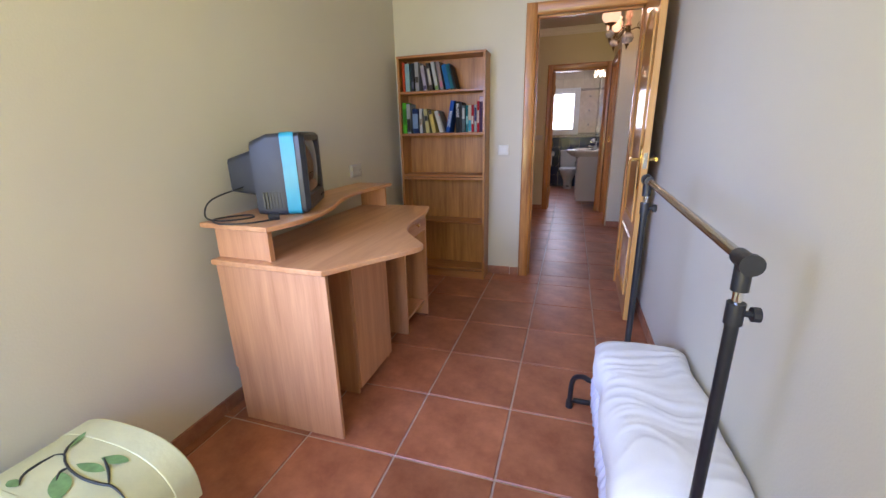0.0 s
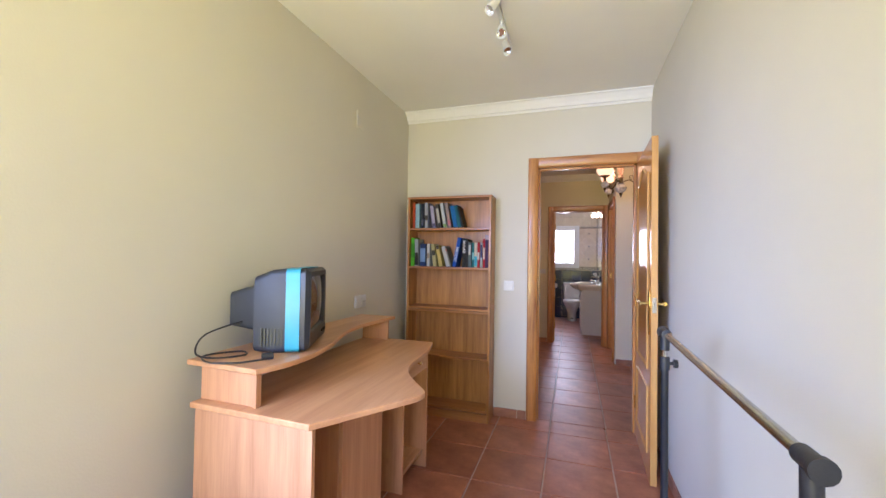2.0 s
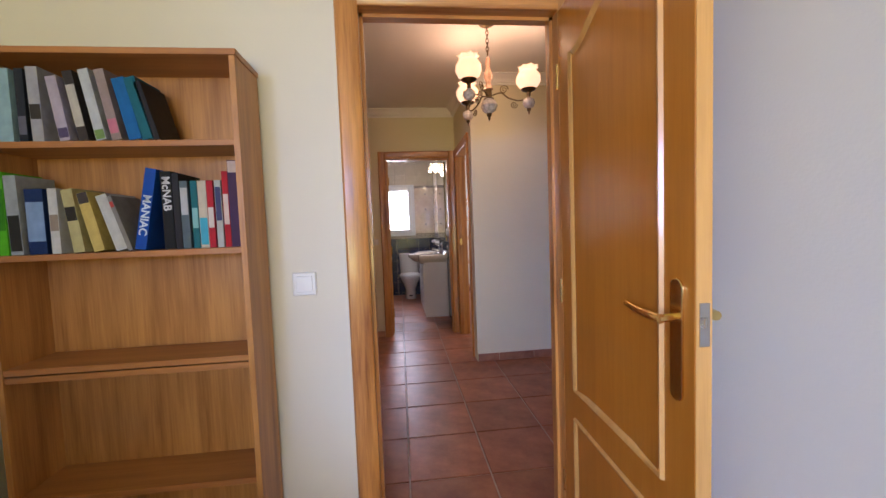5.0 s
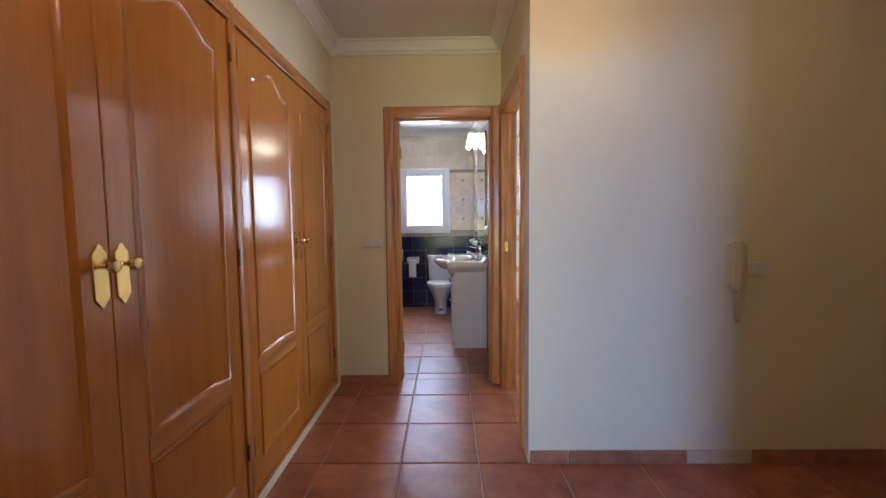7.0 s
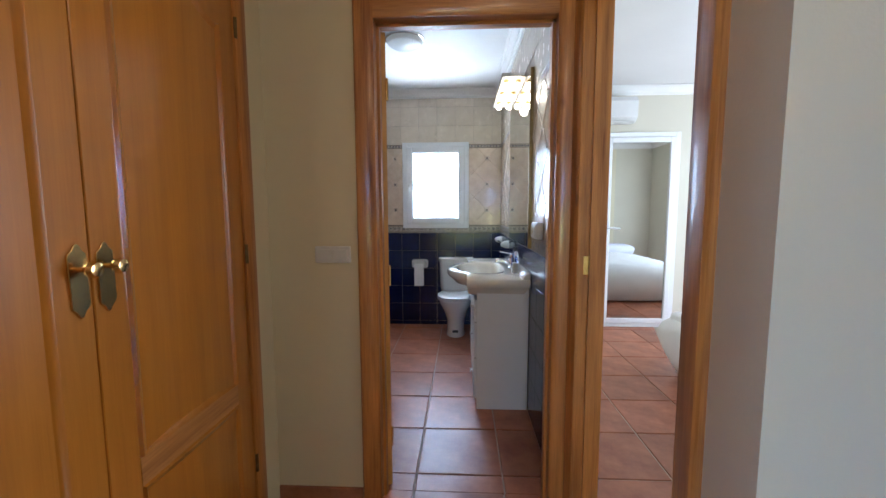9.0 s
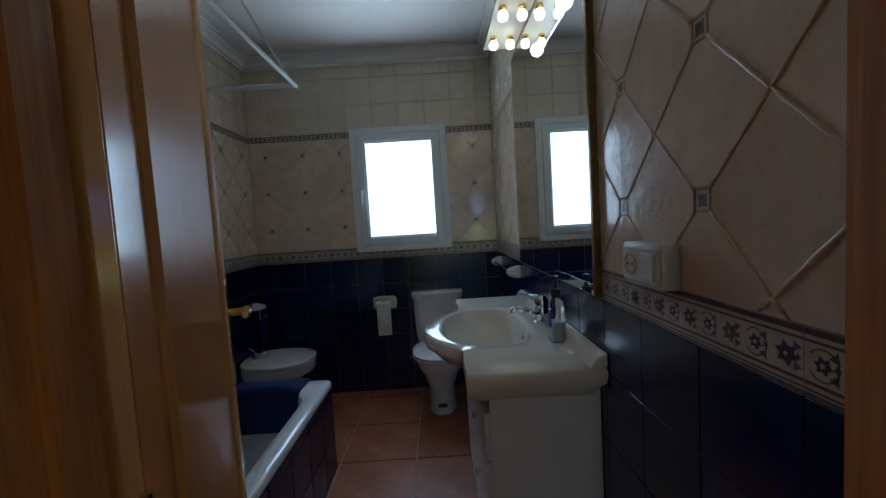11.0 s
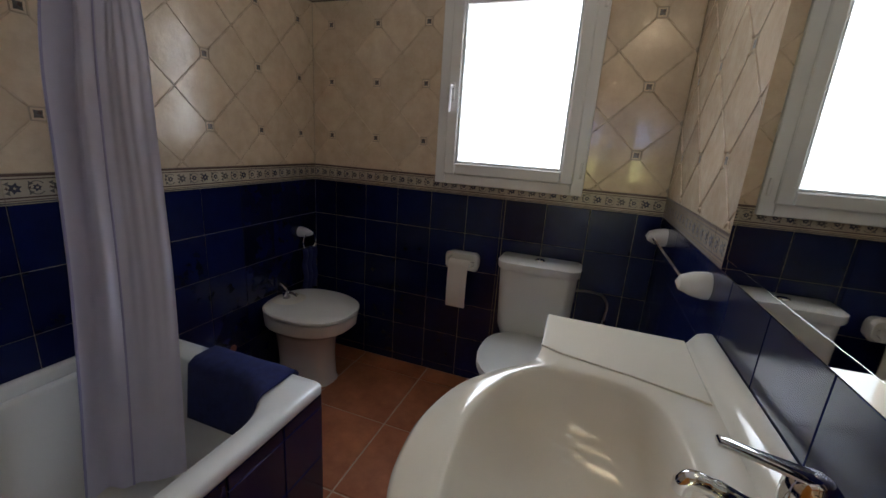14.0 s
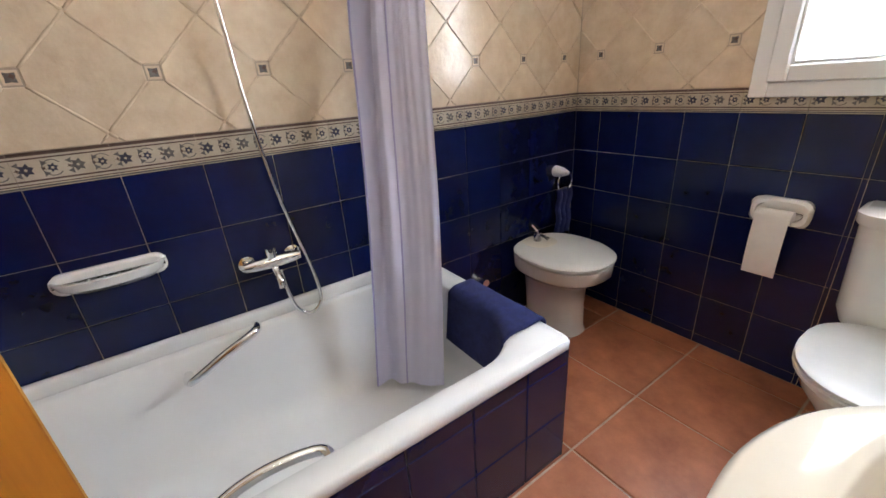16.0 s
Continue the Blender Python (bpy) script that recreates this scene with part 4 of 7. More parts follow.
for x, y, zt, s in ENDS:
    part("post", tube(bmesh.new(), [(x, y, 0.02), (x, y, zt - 0.12)], 0.0125, 14), BLACKMETAL, rail)
    part("inner_post", tube(bmesh.new(), [(x, y, zt - 0.15), (x, y, zt - 0.04)], 0.009, 12), CHROME, rail, "chrome telescopic post")
    bm = bmesh.new()
    tube(bm, [(x, y, zt - 0.06), (x, y, zt - 0.01)], 0.0155, 14)
    tube(bm, [(x, y - s * 0.03, zt), (x, y + s * 0.026, zt)], 0.017, 14)
    tube(bm, [(x, y + s * 0.022, zt), (x, y + s * 0.033, zt)], 0.021, 14)
    part("corner_joint", bm, BLACKPL, rail, "black plastic corner joint")
    kn = part("collar", tube(bmesh.new(), [(x, y, zt - 0.13), (x, y, zt - 0.085)], 0.0165, 14), BLACKPL, rail)
    bm = bmesh.new()
    tube(bm, [(x + 0.012, y, zt - 0.107), (x + 0.03, y, zt - 0.107)], 0.006, 10)
    tube(bm, [(x + 0.028, y, zt - 0.107), (x + 0.041, y, zt - 0.107)], 0.015, 10)
    part("knob", bm, BLACKPL, kn, "black clamping knob")
    part("foot", tube(bmesh.new(), [(x - 0.2, y, 0.012), (x + 0.18, y, 0.012)], 0.012, 10), BLACKMETAL, rail)
part("base_bar", tube(bmesh.new(), [(0.765, 0.715, 0.05), (0.722, 1.557, 0.05)], 0.011, 10), BLACKMETAL, rail)

# ---- study: folding bed with bedding ----
fb = thing("folding_bed", (0.78, 0.9, 0), "low black metal folding bed frame under white bedding", "bed")
X0, X1, Y0, Y1 = 0.625, 0.93, 0.45, 1.44
part("rail", tube(bmesh.new(), smooth_curve([(X0, Y0, 0.17), (X0, Y1 - 0.05, 0.17), (X0 + 0.05, Y1, 0.17), (X1 - 0.05, Y1, 0.17), (X1, Y1 - 0.05, 0.17), (X1, Y0, 0.17)], 4), 0.012, 10), BLACKMETAL, fb)
for y in (1.42, 0.55):
    part("leg", tube(bmesh.new(), smooth_curve([(X1, y, 0.2), (0.62, y + 0.02, 0.2), (0.55, y + 0.06, 0.195), (0.512, y + 0.09, 0.15), (0.505, y + 0.1, 0.02)], 5), 0.0115, 10), BLACKMETAL, fb)
    lg = bmesh.new()
    tube(lg, [(0.505, y + 0.1, 0.0), (0.505, y + 0.1, 0.035)], 0.016, 12)
    part("rubber_foot", lg, BLACKPL, fb, "black rubber foot")
bm = bmesh.new()
for k in range(16):
    y = Y0 + 0.03 + k * 0.06
    tube(bm, [(X0, y, 0.165), (X1, y, 0.165)], 0.003, 6)
for k in range(4):
    x = X0 + 0.06 + k * 0.06
    tube(bm, [(x, Y0, 0.16), (x, Y1, 0.16)], 0.003, 6)
part("wire_base", bm, BLACKMETAL, fb, "black wire mesh base")
bm = bmesh.new()
for k in range(22):
    tube(bm, [(X0 - 0.002, Y0 + 0.02 + k * 0.044, 0.04), (X0 - 0.002, Y0 + 0.02 + k * 0.044, 0.17)], 0.0028, 6)
tube(bm, [(X0 - 0.002, Y0, 0.04), (X0 - 0.002, Y1 - 0.05, 0.04)], 0.006, 8)
part("side_grille", bm, BLACKMETAL, fb, "black wire side grille")


def pillow_mesh(x0, x1, y0, y1, z0, z1, seed, nx=60, ny=120, amp=0.009, flat=0.5):
    """A soft stuffed slab with a rounded rim and wrinkles."""
    bm = bmesh.new()
    top, bot = [], []
    for i in range(nx + 1):
        tr, br = [], []
        for j in range(ny + 1):
            u, v = 2 * i / nx - 1, 2 * j / ny - 1
            rim = max(0.0, (1 - abs(u) ** 4.5)) ** 0.5 * max(0.0, (1 - abs(v) ** 9)) ** 0.5
            x, y = (x0 + x1) / 2 + u * (x1 - x0) / 2, (y0 + y1) / 2 + v * (y1 - y0) / 2
            bend = 0.8 * noise.noise(Vector((x * 5, y * 3, seed)))
            crease = noise.noise(Vector((x * 3.2 + seed, y * 17 + bend * 3, 2)))
            fine = noise.noise(Vector((x * 9 - y * 6, y * 34 + bend * 5, seed + 5)))
            nz = noise.noise(Vector((x * 5 + seed, y * 4, 1))) * 0.013 + amp * 0.55 * (1 - abs(crease)) ** 3 + amp * 0.2 * fine
            x += noise.noise(Vector((y * 6, seed, 3))) * 0.014 * abs(u)
            zm = z0 + (z1 - z0) * flat
            tr.append(bm.verts.new((x, y, zm + (z1 - zm) * rim + nz * min(1, rim * 1.5))))
            br.append(bm.verts.new((x, y, zm - (zm - z0) * min(1, rim * 1.6))) if 0 < i < nx and 0 < j < ny else tr[-1])
        top.append(tr)
        bot.append(br)
    for i in range(nx):
        for j in range(ny):
            bm.faces.new((top[i][j], top[i + 1][j], top[i + 1][j + 1], top[i][j + 1]))
            q = []
            for w in (bot[i][j + 1], bot[i + 1][j + 1], bot[i + 1][j], bot[i][j]):
                if w not in q:
                    q.append(w)
            if len(q) > 2 and not bm.faces.get(q):
                bm.faces.new(q)
    return bm


solid("duvet", pillow_mesh(0.59, 0.952, 0.735, 1.6, 0.19, 0.37, 3.0), LINEN, "crumpled white cotton duvet folded on the folding bed", "bedding", " ", sharp=180)
sheet = bmesh.new()
ny = 90
rows2 = []
for j in range(ny + 1):
    y = 0.72 + 0.74 * j / ny
    f = 0.008 * math.sin(j * 1.35) + 0.004 * math.sin(j * 2.9)
    rows2.append([sheet.verts.new(p) for p in ((0.64, y, 0.262), (0.60 + f * 0.3, y, 0.255), (0.588 + f, y, 0.21), (0.592 + f * 1.4, y, 0.165), (0.596 + f * 1.4, y, 0.165), (0.604 + f, y, 0.21), (0.62, y, 0.245))])
for a, b in zip(rows2, rows2[1:]):
    for k in range(6):
        sheet.faces.new((a[k], a[k + 1], b[k + 1], b[k]))
solid("frilled_sheet", sheet, LILAC, "pale lilac frilled sheet edge hanging under the duvet", "bedding", " ", sharp=180)

# ---- study: painted trunk ----
tr = thing("trunk", (-0.75, 0.15, 0), "pale yellow wooden trunk with a domed lid and painted leaves", "trunk")
TX0, TX1, TY0, TY1, TZ = -0.99, -0.52, -0.34, 0.505, 0.255
part("body", boxed(TX0, TX1, TY0, TY1, 0.03, TZ - 0.004, bev=0.006, seg=2), TRUNKC, tr)
part("base", boxed(TX0 - 0.0, TX1 + 0.014, TY0 - 0.012, TY1 + 0.012, 0.0, 0.035, bev=0.005, seg=2), TRUNKC, tr)
NA = 20


def dome(s=1.0):
    cx, rx, rz = (TX0 + TX1) / 2, (TX1 - TX0) / 2 + 0.008, 0.15
    pts = [(cx + rx * math.copysign(abs(math.cos(a)) ** 0.75, math.cos(a)) * s, TZ + 0.035 + rz * math.sin(a) ** 0.9 * s) for a in (math.pi * k / NA for k in range(NA + 1))]
    return [(pts[0][0], TZ)] + pts + [(pts[-1][0], TZ)]


part("lid", prism(bmesh.new(), dome(), 1, TY0 - 0.008, TY1 + 0.008, 0.006, 2), TRUNKC, tr, "domed painted lid", sharp=40)
for y, d in ((0.255, 0.007), (0.475, 0.034), (-0.13, 0.007)):
    part("lid_band", prism(bmesh.new(), dome(1.012), 1, y - d, y + d, 0.002), TRUNKC, tr)
cx, rxx, rzz = (TX0 + TX1) / 2, (TX1 - TX0) / 2 + 0.008, 0.15


def on_lid(a, y, up=0.003):
    return Vector((cx + rxx * math.copysign(abs(math.cos(a)) ** 0.75, math.cos(a)), y, TZ + 0.035 + rzz * max(0, math.sin(a)) ** 0.9)) + Vector((math.cos(a), 0, math.sin(a))) * up


def leaf_on(a, y, da, dy, wid):
    """A painted leaf on the lid from (a, y), along (da, dy)."""
    bm = bmesh.new()
    n = 12
    L, R = [], []
    ln = math.hypot(da * 0.25, dy)
    for k in range(n + 1):
        t = k / n
        w = wid * math.sin(math.pi * t) ** 0.8
        pa, py = a + da * t, y + dy * t
        na, ny2 = dy / ln, -da * 0.25 / ln
        L.append(bm.verts.new(on_lid(pa + na * w / 0.25, py + ny2 * w)))
        R.append(bm.verts.new(on_lid(pa - na * w / 0.25, py - ny2 * w)))
    for k in range(n):
        bm.faces.new((L[k], R[k], R[k + 1], L[k + 1]))
    return bm


for args in ((1.69, 0.394, 0.10, 0.06, 0.010), (1.53, 0.335, -0.29, -0.052, 0.021), (1.19, 0.376, 0.31, -0.012, 0.013), (1.38, 0.398, -0.29, 0.022, 0.014), (1.62, 0.278, 0.16, 0.004, 0.011)):
    part("painted_leaf", leaf_on(*args), LEAFG, tr, "green painted leaf")
STEM_MAIN = ((1.73, 0.371), (1.64, 0.376), (1.52, 0.351), (1.32, 0.342), (1.12, 0.347), (0.96, 0.358), (0.8, 0.358), (0.69, 0.357))
for pts in (STEM_MAIN, ((1.64, 0.376), (1.71, 0.396), (1.77, 0.43)), ((1.52, 0.351), (1.53, 0.335), (1.47, 0.315)), ((1.0, 0.358), (1.18, 0.382), (1.36, 0.401)), ((1.73, 0.371), (1.75, 0.338), (1.73, 0.305), (1.63, 0.281))):
    ps = smooth_curve([(a, y, 0) for a, y in pts], 5)
    part("painted_stem", tube(bmesh.new(), [on_lid(p.x, p.y, 0.002) for p in ps], [0.0014 + 0.0024 * math.sin(math.pi * k / (len(ps) - 1)) for k in range(len(ps))], 6), STEMG, tr, "dark painted stem")
bm = bmesh.new()
for k in range(6):
    a = 2 * math.pi * k / 6
    c = Vector((TX1 + 0.0015, 0.33 + 0.03 * math.cos(a), 0.12 + 0.03 * math.sin(a)))
    vs = [bm.verts.new(c + Vector((0, 0.022 * math.cos(b), 0.022 * math.sin(b)))) for b in (2 * math.pi * q / 10 for q in range(10))]
    f = bm.faces.new(vs)
    bmesh.ops.translate(bm, verts=vs, vec=(0.0004 * k, 0, 0))
part("painted_flower", bm, FLOWERB, tr, "pale blue painted flower")
part("painted_stem", tube(bmesh.new(), smooth_curve([(TX1 + 0.002, 0.36, 0.12), (TX1 + 0.002, 0.42, 0.115), (TX1 + 0.002, 0.46, 0.135), (TX1 + 0.002, 0.475, 0.17), (TX1 + 0.002, 0.455, 0.2), (TX1 + 0.002, 0.43, 0.19)], 5), 0.004, 6), STEMG, tr)

# ---- hall: built-in wardrobe ----
WX = -0.335
wd = thing("wardrobe", (WX - 0.3, 4.9, 0.085), "built-in varnished pine wardrobe with four ogee-panelled doors", "wardrobe")
W0, W1, WT = 3.62, 6.17, 2.115
part("carcass", boxed(WX - 0.6, WX - 0.03, W0 + 0.02, W1 - 0.02, 0.09, WT - 0.03), WARDW, wd)
for y0, y1 in ((W0, W0 + 0.07), (W1 - 0.07, W1), (4.862, 4.912)):
    bm = prism(bmesh.new(), [(WX - 0.03, y0), (WX + 0.012, y0), (WX + 0.018, y0 + 0.012), (WX + 0.018, y1 - 0.012), (WX + 0.012, y1), (WX - 0.03, y1)], 2, 0.085, WT)
    part("stile_frame", bm, PINE_Z, wd)
bm = prism(bmesh.new(), [(WX - 0.03, WT - 0.07), (WX + 0.012, WT - 0.07), (WX + 0.019, WT - 0.058), (WX + 0.019, WT - 0.012), (WX + 0.012, WT), (WX - 0.03, WT)], 1, W0 + 0.07, W1 - 0.07)
part("head_frame", bm, PINE_Y, wd)
part("bottom_rail", boxed(WX - 0.03, WX + 0.012, W0 + 0.07, W1 - 0.07, 0.085, 0.105), PINE_Y, wd)


def ward_door(y0, y1, hand):
    z0, z1 = 0.11, WT - 0.075
    w = y1 - y0
    t = 0.022
    d = part("door", boxed(WX - 0.018, WX + 0.004, y0 + 0.0015, y1 - 0.0015, z0, z1, bev=0.002), WARDW, wd, "varnished pine wardrobe door")
    ml = 0.085
    rz = 0.63
    top_z, rise = z1 - 0.15, 0.075
    low = rect_pts(y0 + ml, y1 - ml, z0 + 0.12, rz - 0.03)
    base = [(y0 + ml + (w - 2 * ml) * k / 4, rz + 0.045) for k in range(4)]
    right = [(y1 - ml, rz + 0.045 + (top_z - rz - 0.045) * k / 4) for k in range(4)]
    left = [(y0 + ml, top_z - (top_z - rz - 0.045) * k / 4) for k in range(1, 4)]
    up = base + right + arch_top(y0 + ml, y1 - ml, top_z, rise, 18) + left
    part("upper_moulding", frame_moulding(bmesh.new(), up, WX + 0.004, 0.026, 0.008), WARDW, d, sharp=50)
    part("lower_moulding", frame_moulding(bmesh.new(), low, WX + 0.004, 0.026, 0.008), WARDW, d, sharp=50)
    part("middle_rail", boxed(WX + 0.003, WX + 0.0062, y0 + ml, y1 - ml, rz - 0.03, rz + 0.045), PINE_Y, d, "paler pine middle rail")
    hy = y1 - 0.032 if hand > 0 else y0 + 0.032
    bm = bmesh.new()
    out = []
    for k in range(24):
        a = 2 * math.pi * k / 24
        r = 0.019 * (1 + 0.16 * math.cos(4 * a))
        out.append((hy + r * math.cos(a), 1.14 + (0.05 if math.sin(a) > 0 else -0.05) + r * 1.3 * math.sin(a)))
    prism(bm, out, 0, WX + 0.004, WX + 0.009, 0.0015)
    pl = part("handle_plate", bm, BRASS, d, "ornate brass handle plate")
    bm = bmesh.new()
    lathe(bm, [(0.006, 0), (0.006, 0.016), (0.014, 0.022), (0.018, 0.032), (0.014, 0.042), (0, 0.045)], (WX + 0.009, hy, 1.165), 16, Matrix.Rotation(radians(90), 4, "Y"))
    part("knob", bm, BRASS, pl, "round brass knob")
    gy = y0 - 0.004 if hand > 0 else y1 + 0.004
    for z in (0.32, 1.13, 1.92):
        part("hinge", tube(bmesh.new(), [(WX + 0.012, gy, z - 0.035), (WX + 0.012, gy, z + 0.035)], 0.006, 8), OLDBRASS, d, "dark bronze hinge")


ward_door(3.69, 4.276, 1)
ward_door(4.276, 4.862, -1)
ward_door(4.912, 5.506, 1)
ward_door(5.506, 6.10, -1)

# ---- hall: intercom ----
ic = thing("intercom", (1.935, YI, 1.02), "ivory plastic intercom handset with a coiled cord", "intercom")
part("base_unit", boxed(1.893, 1.985, YI - 0.03, YI, 0.925, 1.14, bev=0.008, seg=2), IVORY, ic)
bm = boxed(1.90, 1.945, YI - 0.062, YI - 0.03, 0.915, 1.155, bev=0.01, seg=2)
part("handset", bm, IVORY, ic, "ivory handset")
coil = []
for k in range(120):
    t = k / 119
    path_z = 0.92 - 0.17 * math.sin(math.pi * t)
    coil.append((1.925 + 0.04 * t + 0.009 * math.cos(k * 1.05), YI - 0.03 + 0.009 * math.sin(k * 1.05), path_z))
part("coiled_cord", tube(bmesh.new(), coil, 0.0028, 6), IVORY, ic, "ivory coiled cord")
plate("blank_plate", (2.045, YI, 1.01), 1, -1, 0.125, 0.068, "white plastic double switch beside the intercom", "switch", 2)

# ---- hall: chandelier ----
CHX, CHY = 0.87, 4.37
ch = thing("chandelier", (CHX, CHY, ZC), "lit three-arm bronze chandelier with ceramic bulbs and frosted globe shades", "chandelier")
bm = bmesh.new()
lathe(bm, [(0, 0), (0.055, 0), (0.05, -0.018), (0.03, -0.03), (0.008, -0.034), (0, -0.034)], (CHX, CHY, ZC), 22)
part("ceiling_rose", bm, OLDBRASS, ch)
for k in range(7):
    zc = ZC - 0.045 - k * 0.026
    pts = [Vector((CHX, CHY, zc)) + (Vector((math.cos(a) * 0.009, 0, math.sin(a) * 0.018)) if k % 2 else Vector((0, math.cos(a) * 0.009, math.sin(a) * 0.018))) for a in (2 * math.pi * q / 12 for q in range(13))]
    part("chain_link", tube(bmesh.new(), pts, 0.0022, 6), OLDBRASS, ch)
bm = bmesh.new()
lathe(bm, [(0, 2.36), (0.012, 2.355), (0.018, 2.33), (0.013, 2.29), (0.026, 2.255), (0.03, 2.23), (0.016, 2.195), (0.022, 2.165), (0.03, 2.15), (0, 2.145)], (CHX, CHY, 0), 22)
part("ceramic_stem", bm, PINKCER, ch, "pink flowered ceramic stem")
bm = bmesh.new()
lathe(bm, [(0, 2.15), (0.02, 2.148), (0.022, 2.10), (0.034, 2.09), (0, 2.088)], (CHX, CHY, 0), 20)
part("hub", bm, OLDBRASS, ch)
bm = bmesh.new()
lathe(bm, [(0.02, 2.092), (0.045, 2.075), (0.056, 2.045), (0.045, 2.015), (0.018, 1.995), (0, 1.993)], (CHX, CHY, 0), 24)
part("ceramic_ball", bm, CERAMIC, ch, "cream flowered ceramic ball")
bm = bmesh.new()
lathe(bm, [(0.016, 1.998), (0.018, 1.985), (0.007, 1.97), (0.008, 1.96), (0, 1.945)], (CHX, CHY, 0), 16)
part("finial", bm, OLDBRASS, ch)
for ang in (352, 112, 230):
    a = radians(ang)
    dx, dy = math.cos(a), math.sin(a)

    def q(r, z):
        return (CHX + dx * r, CHY + dy * r, z)
    bm = tube(bmesh.new(), smooth_curve([q(0.02, 2.11), q(0.08, 2.125), q(0.13, 2.09), q(0.20, 2.07), q(0.257, 2.085)], 6), 0.005, 8)
    sc = [q(0.10 + (0.03 * (1 - k / 26)) * math.cos(k * 0.5), 2.145 + (0.03 * (1 - k / 26)) * math.sin(k * 0.5)) for k in range(24)]
    tube(bm, sc, 0.003, 6)
    sc = [q(0.165 + (0.024 * (1 - k / 26)) * math.cos(-k * 0.5), 2.045 + (0.024 * (1 - k / 26)) * math.sin(-k * 0.5)) for k in range(24)]
    tube(bm, sc, 0.003, 6)
    arm = part("arm", bm, OLDBRASS, ch, "scrolled bronze arm")
    c = (CHX + dx * 0.262, CHY + dy * 0.262, 0)
    bm = bmesh.new()
    lathe(bm, [(0.016, 2.085), (0.036, 2.07), (0.04, 2.05), (0.03, 2.028), (0.012, 2.018), (0, 2.017)], c, 20)
    part("ceramic_cup", bm, CERAMIC, arm, "cream flowered ceramic cup")
    bm = bmesh.new()
    lathe(bm, [(0.012, 2.02), (0.015, 2.008), (0.005, 1.995), (0.006, 1.988), (0, 1.975)], c, 14)
    part("arm_finial", bm, OLDBRASS, arm)
    bm = bmesh.new()
    lathe(bm, [(0.012, 2.08), (0.014, 2.12), (0.045, 2.135), (0.05, 2.142), (0.0, 2.142)], c, 20)
    part("bulb_holder", bm, OLDBRASS, arm)
    bm = bmesh.new()
    n = 32
    rings = []
    for r, zz, ruf in ((0.032, 2.142, 0), (0.064, 2.16, 0), (0.079, 2.19, 0), (0.077, 2.222, 0), (0.06, 2.248, 0), (0.048, 2.26, 0.0), (0.054, 2.272, 0.006), (0.062, 2.281, 0.01)):
        rings.append([(c[0] + (r + ruf * math.cos(8 * t)) * math.cos(t), c[1] + (r + ruf * math.cos(8 * t)) * math.sin(t), zz) for t in (2 * math.pi * k / n for k in range(n))])
    loft(bm, rings, False, False)
    part("globe_shade", bm, BALLGLASS, arm, "lit frosted glass globe with a frilled rim")
    point_lamp("chandelier_bulb", (c[0], c[1], 2.33), 4.5, WARM, 0.03)

# ---- second bedroom, seen through its doorway ----
gd = thing("glazed_door", (2.35, RY1, 0), "white pvc glazed balcony door with a lever handle", "door", kind="structure")
GX0, GX1, GZ = 1.955, 2.78, 2.115
bm = boxed(GX0, GX0 + 0.05, RY1 - 0.03, RY1, 0, GZ, bev=0.004)
box(bm, GX1 - 0.05, GX1, RY1 - 0.03, RY1, 0, GZ, bev=0.004)
box(bm, GX0 + 0.05, GX1 - 0.05, RY1 - 0.03, RY1, GZ - 0.05, GZ, bev=0.004)
box(bm, GX0 + 0.05, GX1 - 0.05, RY1 - 0.03, RY1, 0, 0.04, bev=0.004)
part("frame", bm, PVC, gd)
bm = boxed(GX0 + 0.055, GX0 + 0.11, RY1 - 0.05, RY1 - 0.005, 0.045, GZ - 0.055, bev=0.005)
box(bm, GX1 - 0.11, GX1 - 0.055, RY1 - 0.05, RY1 - 0.005, 0.045, GZ - 0.055, bev=0.005)
box(bm, GX0 + 0.11, GX1 - 0.11, RY1 - 0.05, RY1 - 0.005, GZ - 0.11, GZ - 0.055, bev=0.005)
box(bm, GX0 + 0.11, GX1 - 0.11, RY1 - 0.05, RY1 - 0.005, 0.045, 0.1, bev=0.005)
part("sash", bm, PVC, gd)
part("pane", boxed(GX0 + 0.11, GX1 - 0.11, RY1 - 0.03, RY1 - 0.022, 0.1, GZ - 0.11), plain("reflecting_pane", (0.62, 0.63, 0.62), 0.03, 1.0, var=0.02, bump=0), gd, "reflecting glass pane")
bm = boxed(GX0 + 0.07, GX0 + 0.095, RY1 - 0.06, RY1 - 0.05, 0.98, 1.14, bev=0.003)
tube(bm, smooth_curve([(GX0 + 0.082, RY1 - 0.06, 1.1), (GX0 + 0.082, RY1 - 0.1, 1.1), (GX0 + 0.12, RY1 - 0.105, 1.1), (GX0 + 0.2, RY1 - 0.105, 1.095)], 4), 0.009, 8)
part("lever", bm, PVC, gd, "white lever handle")
ac = thing("air_conditioner", (2.0, RY1, 2.25), "white wall-mounted air conditioner above the glazed door", "air conditioner")
part("housing", prism(bmesh.new(), [(RY1, 2.2), (RY1 - 0.12, 2.19), (RY1 - 0.18, 2.24), (RY1 - 0.19, 2.4), (RY1 - 0.15, 2.45), (RY1, 2.45)], 0, 1.5, 2.26, 0.008, 2), WHITEPL, ac)
part("louvre", boxed(1.53, 2.23, RY1 - 0.165, RY1 - 0.12, 2.195, 2.205), WHITEPL, ac)
bd = thing("bed", (2.8, 6.9, 0), "bed with a white cover and pale pillows", "bed")
part("mattress", boxed(2.1, 3.6, 5.9, 7.85, 0.12, 0.5, bev=0.05, seg=3), LINEN, bd)
